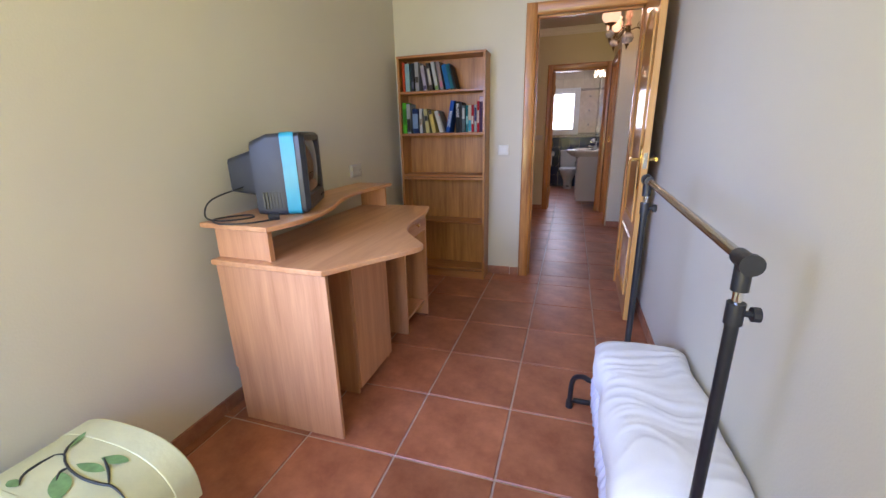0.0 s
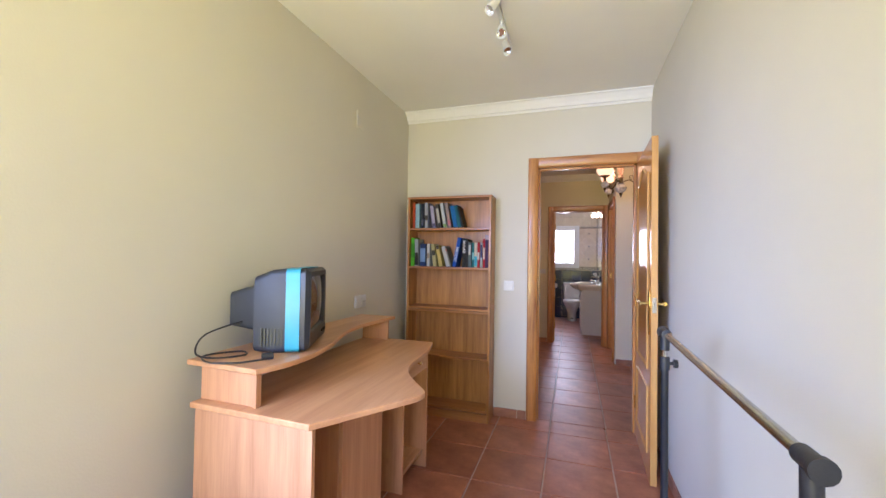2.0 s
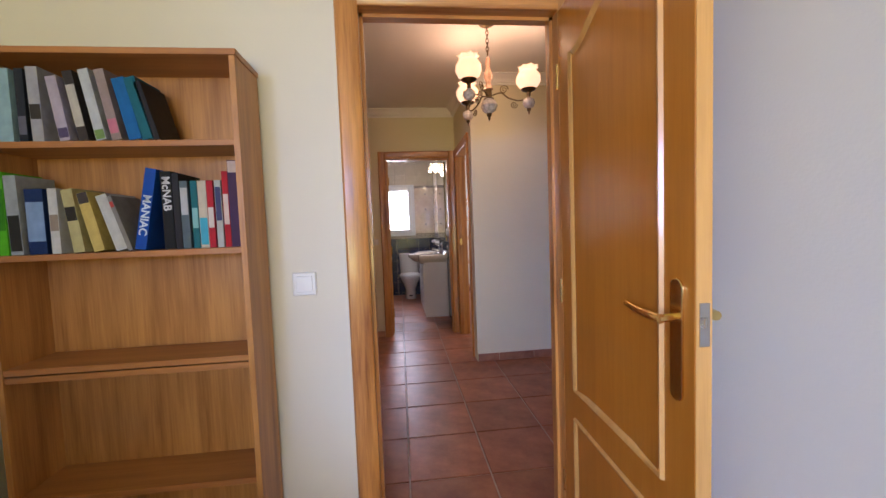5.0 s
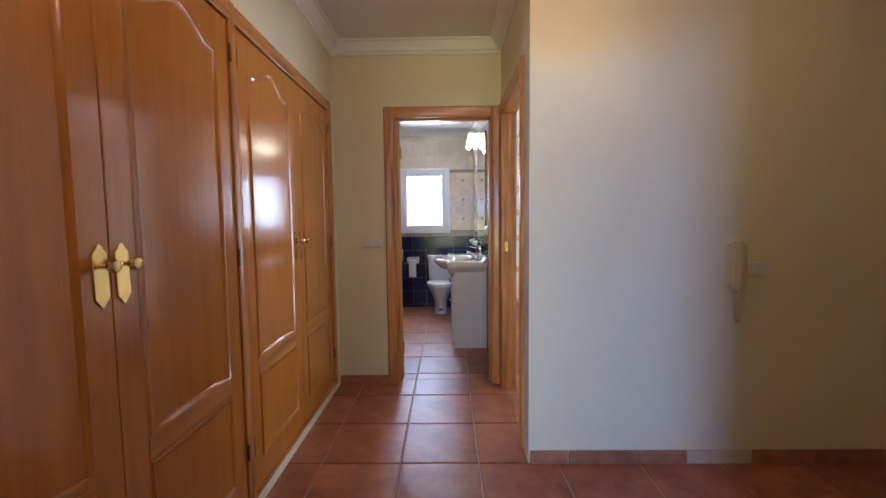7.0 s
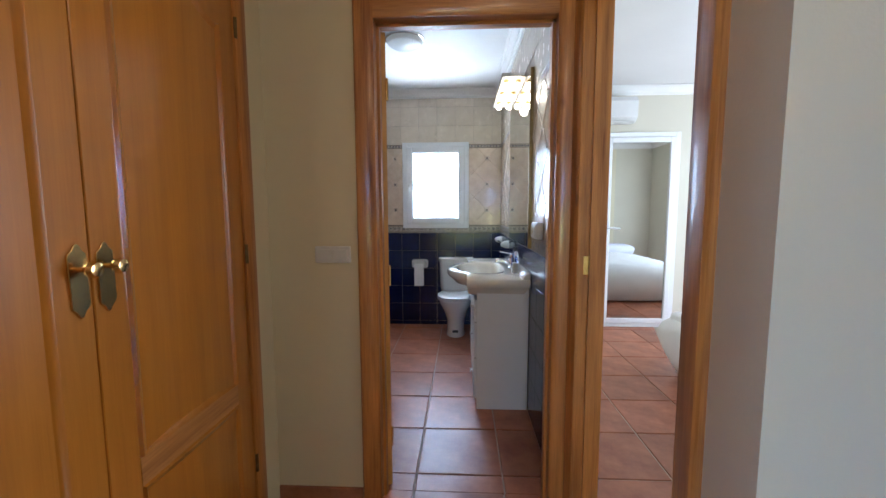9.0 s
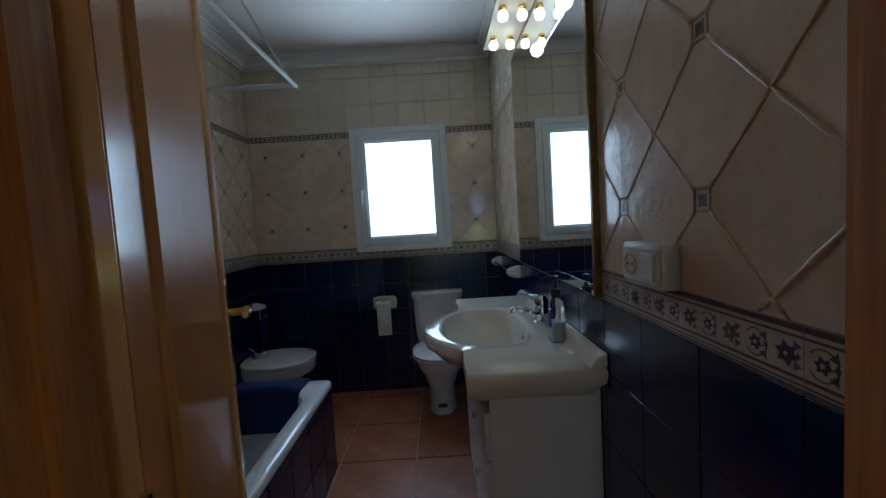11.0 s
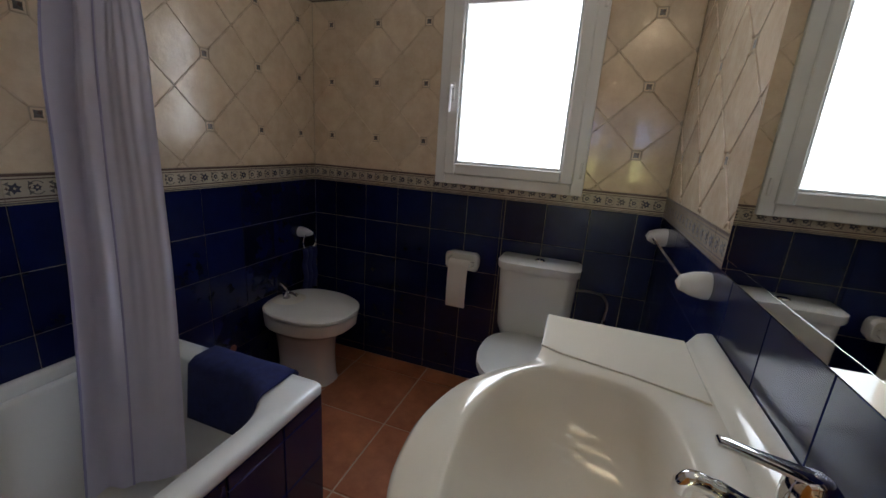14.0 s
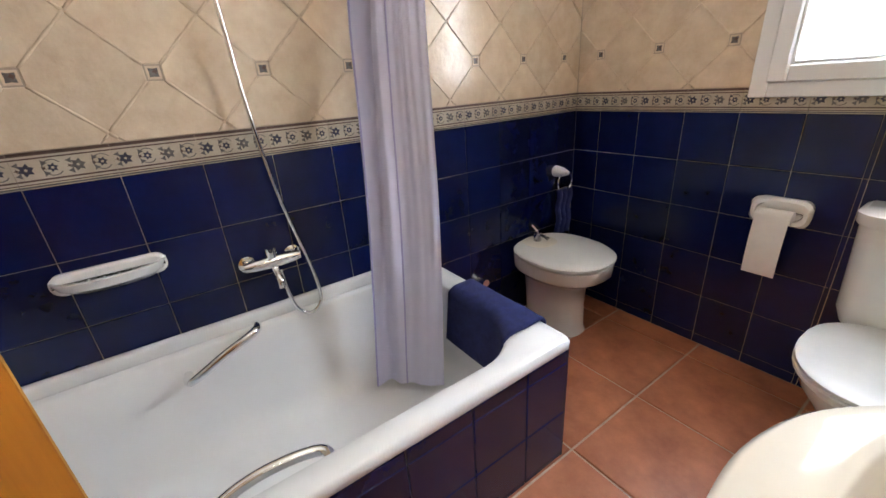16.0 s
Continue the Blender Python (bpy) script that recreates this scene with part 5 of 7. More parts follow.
part("bed_cover", pillow_mesh(2.04, 3.66, 5.85, 7.93, 0.02, 0.55, 9.0, 40, 40, 0.02, 0.6), LINEN, bd, "white bed cover hanging to the floor", sharp=180)
for x in (2.2, 2.95):
    tagged(new("pillow", mesh_of("pillow", pillow_mesh(x, x + 0.6, 5.9, 6.3, 0.52, 0.68, x, 24, 20, 0.006), LILAC, 180)), "pale pink pillow on the bed", "pillow", "pillows on the bed")
rs = thing("rattan_shelf", (1.57, 8.6, 0), "rattan shelf stand with an arched top", "shelf")
part("arched_post", tube(bmesh.new(), smooth_curve([(1.40, 8.6, 0), (1.40, 8.6, 1.4), (1.43, 8.6, 1.62), (1.54, 8.6, 1.76), (1.66, 8.6, 1.62), (1.69, 8.6, 1.4), (1.69, 8.6, 0)], 8), 0.012, 8), RATTAN, rs)
part("arched_post", tube(bmesh.new(), smooth_curve([(1.40, 8.9, 0), (1.40, 8.9, 1.4), (1.43, 8.9, 1.62), (1.54, 8.9, 1.76), (1.66, 8.9, 1.62), (1.69, 8.9, 1.4), (1.69, 8.9, 0)], 8), 0.012, 8), RATTAN, rs)
for z in (0.15, 0.58, 1.0, 1.34):
    bm = boxed(1.40, 1.69, 8.6, 8.9, z, z + 0.012)
    for k in range(5):
        tube(bm, [(1.40, 8.595, z + 0.02 + k * 0.012), (1.69, 8.595, z + 0.02 + k * 0.012)], 0.004, 6)
    part("woven_shelf", bm, RATTAN, rs)

# ---- bathroom: window ----
bw = thing("window_1", (0.175, BY1, WZ0), "white pvc bathroom window with a handle, daylight behind it", "window", kind="structure")


def ring_frame(bm, x0, x1, z0, z1, w, y0, y1, bev):
    box(bm, x0, x0 + w, y0, y1, z0, z1, bev=bev)
    box(bm, x1 - w, x1, y0, y1, z0, z1, bev=bev)
    box(bm, x0 + w, x1 - w, y0, y1, z0, z0 + w, bev=bev)
    box(bm, x0 + w, x1 - w, y0, y1, z1 - w, z1, bev=bev)
    return bm


part("window_frame", ring_frame(bmesh.new(), -0.19, 0.54, 1.10, 2.034, 0.055, BY1 - 0.022, BY1 + 0.03, 0.003), PVC, bw)
part("sash", ring_frame(bmesh.new(), -0.142, 0.492, 1.148, 1.986, 0.058, BY1 - 0.034, BY1 + 0.02, 0.006), PVC, bw)
part("bead", ring_frame(bmesh.new(), -0.085, 0.435, 1.205, 1.929, 0.012, BY1 - 0.024, BY1 + 0.01, 0.004), PVC, bw)
pn = part("pane", boxed(-0.075, 0.425, BY1 - 0.006, BY1 - 0.002, 1.215, 1.919), PANE, bw, "clear glass pane")
pn.visible_shadow = False
bm = boxed(-0.128, -0.105, BY1 - 0.046, BY1 - 0.034, 1.50, 1.58, bev=0.003)
tube(bm, smooth_curve([(-0.117, BY1 - 0.045, 1.56), (-0.117, BY1 - 0.075, 1.56), (-0.117, BY1 - 0.08, 1.53), (-0.117, BY1 - 0.08, 1.445)], 4), 0.0085, 8)
part("window_handle", bm, PVC, bw, "white window handle")
bm = boxed(0.515, 0.528, BY1 - 0.034, BY1 - 0.022, 1.18, 1.25, bev=0.003)
box(bm, 0.515, 0.528, BY1 - 0.034, BY1 - 0.022, 1.88, 1.95, bev=0.003)
part("hinge_cap", bm, PVC, bw)
part("window_sill", boxed(WX0, WX1, BY1 + 0.03, BY1 + 0.25, WZ0 - 0.02, WZ0 + 0.004), PVC, bw)
bk = bmesh.new()
vs = [bk.verts.new(p) for p in ((-3, 11.2, -0.5), (3.4, 11.2, -0.5), (3.4, 11.2, 4.5), (-3, 11.2, 4.5))]
bk.faces.new(vs)
solid("backdrop", bk, glow("bright_sky_backdrop", (0.93, 0.97, 1.0), 10.0), "plain bright sky beyond the bathroom window", "sky")

# ---- bathroom: bath ----
TUBX0, TUBX1, TUBY0, TUBY1, TUBZ = BL, -0.178, BY0, 8.107, 0.493
tub = thing("bathtub", ((TUBX0 + TUBX1) / 2, 7.3, 0), "white enamel bathtub with a blue tiled front", "bathtub")


def rrect(x0, x1, y0, y1, r, z, n=8):
    out = []
    for cx, cy, a0, q in ((x1 - r[0], y1 - r[0], 0, r[0]), (x0 + r[1], y1 - r[1], 90, r[1]), (x0 + r[2], y0 + r[2], 180, r[2]), (x1 - r[3], y0 + r[3], 270, r[3])):
        for k in range(n + 1):
            a = radians(a0 + 90 * k / n)
            out.append(Vector((cx + q * math.cos(a), cy + q * math.sin(a), z)))
    return out


t0, t1, u0, u1 = TUBX0 + 0.002, TUBX1, TUBY0 + 0.002, TUBY1
rings = [rrect(t0, t1 - 0.004, u0, u1 - 0.004, (0.02,) * 4, TUBZ - 0.045),
         rrect(t0, t1 + 0.004, u0, u1 + 0.004, (0.022,) * 4, TUBZ - 0.035),
         rrect(t0, t1 + 0.005, u0, u1 + 0.005, (0.024,) * 4, TUBZ - 0.012),
         rrect(t0 + 0.006, t1 - 0.004, u0 + 0.006, u1 - 0.004, (0.02,) * 4, TUBZ),
         rrect(t0 + 0.05, t1 - 0.065, u0 + 0.07, u1 - 0.085, (0.19, 0.12, 0.12, 0.12), TUBZ - 0.001),
         rrect(t0 + 0.058, t1 - 0.073, u0 + 0.078, u1 - 0.095, (0.19, 0.12, 0.12, 0.12), TUBZ - 0.01),
         rrect(t0 + 0.07, t1 - 0.085, u0 + 0.12, u1 - 0.11, (0.18, 0.12, 0.13, 0.13), TUBZ - 0.09),
         rrect(t0 + 0.095, t1 - 0.11, u0 + 0.22, u1 - 0.13, (0.16, 0.12, 0.14, 0.14), 0.22),
         rrect(t0 + 0.125, t1 - 0.14, u0 + 0.30, u1 - 0.16, (0.14, 0.11, 0.13, 0.13), 0.135),
         rrect(t0 + 0.19, t1 - 0.2, u0 + 0.38, u1 - 0.23, (0.09, 0.08, 0.1, 0.1), 0.115)]
part("shell", loft(bmesh.new(), rings, False, True), ENAMEL, tub, sharp=60)
part("core", boxed(t0 + 0.02, t1 - 0.022, u0 + 0.02, u1 - 0.022, 0.0, 0.1), BATHGROUT, tub)
panel = part("front_panel", boxed(t1 - 0.022, t1 - 0.012, u0, u1 - 0.012, 0, TUBZ - 0.044), BATHGROUT, tub, "tiled bath front")
panel2 = part("end_panel", boxed(t0, t1 - 0.022, u1 - 0.022, u1 - 0.012, 0, TUBZ - 0.044), BATHGROUT, tub, "tiled bath end")
for pts in (((-0.88, 7.13, 0.42), (-0.815, 7.14, 0.435), (-0.80, 7.24, 0.49), (-0.815, 7.34, 0.525), (-0.88, 7.355, 0.515)), ((-0.255, 7.14, 0.43), (-0.315, 7.15, 0.44), (-0.325, 7.25, 0.455), (-0.315, 7.37, 0.44), (-0.255, 7.38, 0.43))):
    part("grab_handle", tube(bmesh.new(), smooth_curve(pts, 6), 0.0145, 12), CHROME, tub, "curved chrome grab handle")
part("wall_ledge", boxed(t0, t0 + 0.034, u0, u1 - 0.004, TUBZ - 0.004, TUBZ + 0.045, bev=0.012, seg=3), ENAMEL, tub)
bm = bmesh.new()
lathe(bm, [(0, 0.003), (0.024, 0.003), (0.028, 0.0)], (-0.56, 7.86, 0.116), 20)
part("drain", bm, CHROME, tub, "chrome drain")
bx = thing("bath_mixer_tap", (BL, 7.46, 0.70), "chrome bath mixer tap on the tiled wall", "tap")
tz = 0.705
for y in (7.385, 7.535):
    bm = bmesh.new()
    lathe(bm, [(0, 0), (0.03, 0), (0.028, 0.012), (0.016, 0.018), (0, 0.018)], (BL, y, tz), 20, Matrix.Rotation(radians(90), 4, "Y"))
    tube(bm, [(BL + 0.01, y, tz), (BL + 0.045, y, tz)], 0.011, 12)
    part("wall_rosette", bm, CHROME, bx)
part("mixer_body", tube(bmesh.new(), [(BL + 0.045, 7.37, tz), (BL + 0.045, 7.40, tz), (BL + 0.045, 7.46, tz), (BL + 0.045, 7.52, tz), (BL + 0.045, 7.55, tz)], [0.015, 0.02, 0.024, 0.02, 0.015], 16), CHROME, bx)
bm = bmesh.new()
tube(bm, smooth_curve([(BL + 0.045, 7.46, tz - 0.01), (BL + 0.07, 7.46, tz - 0.03), (BL + 0.10, 7.46, tz - 0.05), (BL + 0.105, 7.46, tz - 0.075)], 4), 0.012, 12)
part("spout", bm, CHROME, bx)
bm = bmesh.new()
tube(bm, [(BL + 0.045, 7.46, tz + 0.015), (BL + 0.045, 7.46, tz + 0.05)], 0.018, 14)
tube(bm, [(BL + 0.05, 7.46, tz + 0.045), (BL + 0.11, 7.45, tz + 0.06)], [0.011, 0.006], 10)
part("lever", bm, CHROME, bx)
hs = thing("shower_hose", (BL + 0.04, 7.5, 0.6), "chrome corrugated shower hose hanging in a loop", "shower hose")
hp = smooth_curve([(BL + 0.06, 7.475, tz - 0.03), (BL + 0.065, 7.48, 0.60), (BL + 0.07, 7.50, 0.515), (BL + 0.075, 7.545, 0.485), (BL + 0.07, 7.585, 0.53), (BL + 0.06, 7.575, 0.66), (BL + 0.05, 7.525, 0.92), (BL + 0.045, 7.495, 1.2), (BL + 0.045, 7.48, 1.5), (BL + 0.06, 7.44, 1.85), (BL + 0.06, 7.40, 1.95)], 34)
part("hose", tube(bmesh.new(), hp, [0.0072 if k % 2 else 0.0062 for k in range(len(hp))], 8), CHROME, hs, sharp=180)
sh = thing("hand_shower", (BL, 7.4, 2.0), "chrome hand shower in its wall bracket", "shower")
bm = bmesh.new()
tube(bm, [(BL + 0.06, 7.40, 1.94), (BL + 0.085, 7.40, 2.12)], [0.011, 0.014], 12)
lathe(bm, [(0, 0.0), (0.035, 0.0), (0.042, 0.012), (0.02, 0.03), (0, 0.032)], (BL + 0.12, 7.40, 2.13), 20, Matrix.Rotation(radians(-60), 4, "Y"))
part("shower_head", bm, CHROME, sh)
part("bracket", tube(bmesh.new(), [(BL, 7.40, 2.0), (BL + 0.06, 7.40, 2.0)], 0.016, 12), CHROME, sh)
sd = thing("soap_dish", (BL, 7.05, 0.78), "white porcelain wall soap dish with a ribbed tray", "soap dish")


def half_oval(a, b, z, dx=0.0, n=16):
    return [Vector((BL + dx + a * math.sin(math.pi * k / n), 7.045 - b * math.cos(math.pi * k / n), z)) for k in range(n + 1)]


part("dish", loft(bmesh.new(), [half_oval(0.04, 0.10, 0.755), half_oval(0.075, 0.125, 0.775), half_oval(0.085, 0.135, 0.80), half_oval(0.078, 0.128, 0.802), half_oval(0.065, 0.115, 0.785)], True, True), PORCELAIN, sd)
part("back_plate", loft(bmesh.new(), [[Vector((BL + d, p.x, p.y)) for p in rrect(6.91 + i, 7.18 - i, 0.757 + i, 0.818 - i, (0.03,) * 4, 0, 6)] for d, i in ((0, 0), (0.014, 0), (0.02, 0.006))], True, True), PORCELAIN, sd)
bm = bmesh.new()
for k in range(6):
    tube(bm, [(BL + 0.01, 6.96 + k * 0.034, 0.788), (BL + 0.055, 6.965 + k * 0.034, 0.788)], 0.004, 6)
part("rib", bm, PORCELAIN, sd)

# ---- bathroom: curtain, rod, bath mat, hooks ----
rod = thing("shower_rod", (-0.23, 7.3, 2.02), "white metal shower rod turning a corner over the bath", "curtain rod")
ZR = 2.02
part("rod", tube(bmesh.new(), smooth_curve([(BL, 8.075, ZR), (-0.6, 8.075, ZR), (-0.27, 8.075, ZR), (-0.235, 8.07, ZR), (-0.23, 8.035, ZR), (-0.23, 7.3, ZR), (-0.23, BY0, ZR)], 6), 0.0105, 10), WHITEPL, rod)
part("stay", tube(bmesh.new(), [(-0.24, 8.06, ZR), (-0.45, 7.6, ZC - 0.01)], 0.005, 8), WHITEPL, rod)
bm = bmesh.new()
lathe(bm, [(0.0, 0), (0.026, 0), (0.022, 0.012), (0.012, 0.016)], (BL, 8.075, ZR), 18, Matrix.Rotation(radians(90), 4, "Y"))
part("wall_flange", bm, WHITEPL, rod)
cu = thing("shower_curtain", (-0.75, 8.0, ZR), "lilac white shower curtain gathered at the bath's end", "shower curtain")
NU, NV = 90, 44
LEFT = smooth_curve([(-0.945, 8.04, 2.0), (-0.91, 7.93, 1.7), (-0.88, 7.86, 1.4), (-0.80, 7.78, 0.8), (-0.75, 7.70, 0.16)], 11)
RIGHT = smooth_curve([(-0.80, 8.06, 2.0), (-0.72, 8.02, 1.7), (-0.685, 8.0, 1.4), (-0.64, 7.97, 0.8), (-0.545, 7.875, 0.19)], 11)


def curtain(v, u):
    """v 0 at the rod and 1 at the hem, u 0 to 1 across the gathered cloth."""
    k = min(len(LEFT) - 2, int(v * (len(LEFT) - 1)))
    f = v * (len(LEFT) - 1) - k
    a, b = LEFT[k].lerp(LEFT[k + 1], f), RIGHT[k].lerp(RIGHT[k + 1], f)
    side = (b - a)
    nrm = Vector((side.y, -side.x, 0)).normalized()
    deep = (0.024 * (1 - v) + 0.015) * max(0.16, 1.3 - 1.5 * u)
    w = deep * math.sin(2 * math.pi * (2.6 * u ** 0.75 + 0.12 * math.sin(3 * v))) + 0.012 * (1 - v) ** 2 * math.sin(2 * math.pi * 9 * u)
    w += 0.016 * noise.noise(Vector((u * 3, v * 3.5, 2))) + 0.006 * noise.noise(Vector((u * 9 + 3 * v, v * 8, 4)))
    return a + side * u + nrm * w


bm = bmesh.new()
gr = [[bm.verts.new(curtain(j / NV, i / NU)) for i in range(NU + 1)] for j in range(NV + 1)]
for j in range(NV):
    for i in range(NU):
        bm.faces.new((gr[j][i], gr[j][i + 1], gr[j + 1][i + 1], gr[j + 1][i]))
part("cloth", bm, CURTAIN, cu, sharp=180)
for us in (0.03, 0.45):
    bm = bmesh.new()
    tube(bm, [curtain(j / NV, us) for j in range(NV + 1)], 0.0035, 6)
    part("stripe", bm, CURTBLUE, cu, "violet seam stripe")
for k in range(8):
    u = (k + 0.5) / 8
    p = curtain(0, u)
    pts = [Vector((p.x, p.y + math.sin(a) * 0.02, ZR - 0.006 + math.cos(a) * 0.02)) for a in (2 * math.pi * q / 12 for q in range(13))]
    part("curtain_ring", tube(bmesh.new(), pts, 0.0025, 6), WHITEPL, cu)
mt = bmesh.new()
nI, nJ = 26, 30
gm = []
for i in range(nI + 1):
    rowv = []
    x = -0.66 + 0.37 * i / nI
    for j in range(nJ + 1):
        s = j / nJ * 0.40
        wob = 0.004 * noise.noise(Vector((x * 20, s * 15, 5)))
        inner = u1 - 0.088 + 0.0
        if x > -0.43:
            inner -= 0.0 + 0.10 * ((x + 0.43) / 0.17) ** 2
        if s < 0.1:
            p = (x, u1 + 0.012 + wob, TUBZ - 0.1 + s)
        elif s < 0.1 + (u1 - inner):
            p = (x, u1 + 0.008 - (s - 0.1), TUBZ + 0.008 + wob)
        else:
            p = (x, inner - 0.012 - 0.12 * (s - 0.1 - u1 + inner), TUBZ + 0.006 - (s - 0.1 - u1 + inner))
        rowv.append(mt.verts.new(p))
    gm.append(rowv)
for i in range(nI):
    for j in range(nJ):
        mt.faces.new((gm[i][j], gm[i + 1][j], gm[i + 1][j + 1], gm[i][j + 1]))
ob = solid("bath_mat", mt, NAVYTOWEL, "navy blue terry bath mat draped over the bath rim", "bath mat", " ", sharp=180)
so = ob.modifiers.new("thick", "SOLIDIFY")
so.thickness = 0.008
hk = thing("coat_hooks", (BL, 8.44, 1.87), "pair of white porcelain coat hooks on the wall", "hooks")
part("backplate", boxed(BL, BL + 0.012, 8.36, 8.50, 1.835, 1.90, bev=0.005, seg=2), PORCELAIN, hk)
for y in (8.395, 8.465):
    bm = tube(bmesh.new(), smooth_curve([(BL + 0.01, y, 1.865), (BL + 0.05, y, 1.855), (BL + 0.075, y, 1.87), (BL + 0.082, y, 1.89)], 5), 0.009, 10)
    lathe(bm, [(0, -0.018), (0.016, -0.01), (0.019, 0.002), (0.012, 0.015), (0, 0.018)], (BL + 0.085, y, 1.90), 16)
    part("hook", bm, PORCELAIN, hk)

# ---- bathroom: bidet ----
bi = thing("bidet", (-0.72, 8.78, 0), "white porcelain bidet with a lid and chrome tap", "bidet")
BC = 8.735


def egg(x0, x1, w, z, n=32, yc=BC, k=1.25):
    """An egg-shaped outline, blunt at x0 and rounded at x1."""
    out = []
    for i in range(n):
        a = 2 * math.pi * i / n
        c, s = math.cos(a), math.sin(a)
        xx = (x0 + x1) / 2 + (x1 - x0) / 2 * (math.copysign(abs(c) ** (0.75 if c < 0 else 1.0), c))
        out.append(Vector((xx, yc + w / 2 * math.copysign(abs(s) ** (0.8), s), z)))
    return out


part("bowl", loft(bmesh.new(), [egg(-0.90, -0.58, 0.235, 0.0), egg(-0.90, -0.59, 0.225, 0.03), egg(-0.91, -0.595, 0.22, 0.15), egg(-0.92, -0.585, 0.235, 0.26), egg(-0.94, -0.53, 0.33, 0.31), egg(-0.948, -0.485, 0.395, 0.335), egg(-0.95, -0.475, 0.405, 0.345), egg(-0.95, -0.473, 0.41, 0.40), egg(-0.945, -0.483, 0.395, 0.407)], True, True), PORCELAIN, bi, sharp=50)
part("lid", loft(bmesh.new(), [egg(-0.945, -0.475, 0.415, 0.408), egg(-0.949, -0.468, 0.425, 0.413), egg(-0.949, -0.468, 0.425, 0.424), egg(-0.942, -0.478, 0.41, 0.43)], True, True), PORCELAIN, bi, "closed white lid")
bm = bmesh.new()
part("tap_well", loft(bm, [egg(-0.945, -0.78, 0.17, 0.4305), egg(-0.94, -0.785, 0.16, 0.432)], True, True), BASINPOR, bi)
bm = bmesh.new()
lathe(bm, [(0, 0.43), (0.022, 0.43), (0.02, 0.45), (0.018, 0.475), (0, 0.48)], (-0.88, BC, 0), 18)
tube(bm, smooth_curve([(-0.875, BC, 0.46), (-0.84, BC, 0.465), (-0.805, BC, 0.455)], 4), 0.009, 10)
tube(bm, [(-0.88, BC, 0.478), (-0.92, BC, 0.505)], [0.009, 0.006], 10)
part("tap", bm, CHROME, bi, "small chrome tap")
bm = bmesh.new()
tube(bm, [(-0.8, BC - 0.105, 0.06), (-0.8, BC - 0.118, 0.06)], 0.012, 12)
part("bolt_cap", bm, PORCELAIN, bi)
vv = thing("angle_valve", (BL, 8.35, 0.3), "chrome angle valve on the tiled wall", "valve")
bm = bmesh.new()
tube(bm, [(BL, 8.38, 0.30), (BL + 0.05, 8.38, 0.30)], 0.011, 10)
tube(bm, [(BL + 0.045, 8.38, 0.30), (BL + 0.07, 8.38, 0.30)], 0.02, 12)
part("valve_body", bm, CHROME, vv)

# ---- bathroom: toilet ----
wc = thing("toilet", (0.4, 8.8, 0), "white porcelain toilet with a closed lid and cistern", "toilet")
TC = 0.40


def eggy(y0, y1, w, z, n=32):
    """An egg-shaped outline, blunt at y1 and rounded at y0."""
    out = []
    for i in range(n):
        a = 2 * math.pi * i / n
        c, s = math.cos(a), math.sin(a)
        yy = (y0 + y1) / 2 + (y1 - y0) / 2 * math.copysign(abs(c) ** (0.7 if c > 0 else 1.0), c)
        out.append(Vector((TC + w / 2 * math.copysign(abs(s) ** 0.85, s), yy, z)))
    return out


part("bowl", loft(bmesh.new(), [eggy(8.62, 9.02, 0.20, 0.0), eggy(8.63, 9.02, 0.185, 0.04), eggy(8.63, 9.02, 0.19, 0.16), eggy(8.56, 9.03, 0.27, 0.27), eggy(8.49, 9.04, 0.345, 0.35), eggy(8.475, 9.04, 0.36, 0.39), eggy(8.48, 9.03, 0.345, 0.398)], True, True), PORCELAIN, wc, sharp=50)
part("seat", loft(bmesh.new(), [eggy(8.475, 8.92, 0.365, 0.399), eggy(8.468, 8.925, 0.372, 0.404), eggy(8.468, 8.925, 0.372, 0.414), eggy(8.475, 8.92, 0.36, 0.418)], True, True), WHITEPL, wc, "white plastic seat")
part("lid", loft(bmesh.new(), [eggy(8.475, 8.92, 0.365, 0.419), eggy(8.47, 8.922, 0.37, 0.424), eggy(8.47, 8.922, 0.37, 0.432), eggy(8.485, 8.91, 0.345, 0.439)], True, True), WHITEPL, wc, "closed white plastic lid")


def cist(x0, x1, y0, y1, z, r=0.05, bow=0.02, n=6):
    pts = rrect(x0, x1, y0, y1, (0.012, 0.012, r, r), z, n)
    for p in pts:
        if p.y < y0 + r + 0.001:
            p.y -= bow * (1 - ((p.x - TC) / ((x1 - x0) / 2)) ** 2)
    return pts


part("cistern", loft(bmesh.new(), [cist(0.245, 0.555, 8.94, 9.08, 0.40), cist(0.23, 0.57, 8.93, 9.08, 0.45), cist(0.218, 0.582, 8.925, 9.08, 0.74)], True, True), PORCELAIN, wc, sharp=50)
cl = part("cistern_lid", loft(bmesh.new(), [cist(0.212, 0.588, 8.918, 9.083, 0.741), cist(0.208, 0.592, 8.914, 9.084, 0.75), cist(0.208, 0.592, 8.914, 9.084, 0.778), cist(0.222, 0.578, 8.928, 9.075, 0.787)], True, True), PORCELAIN, wc, sharp=50)
bm = bmesh.new()
lathe(bm, [(0, 0.792), (0.02, 0.792), (0.024, 0.786)], (TC, 9.0, 0), 20)
part("flush_button", bm, CHROME, cl, "chrome flush button")
part("label_sticker", boxed(TC - 0.03, TC + 0.03, 8.625, 8.629, 0.05, 0.075), plain("dark_label", (0.03, 0.03, 0.04), 0.5), wc, "small dark maker's mark")
ps = thing("supply_pipe", (0.65, 9.05, 0.6), "bent chrome water supply pipe beside the cistern", "pipe")
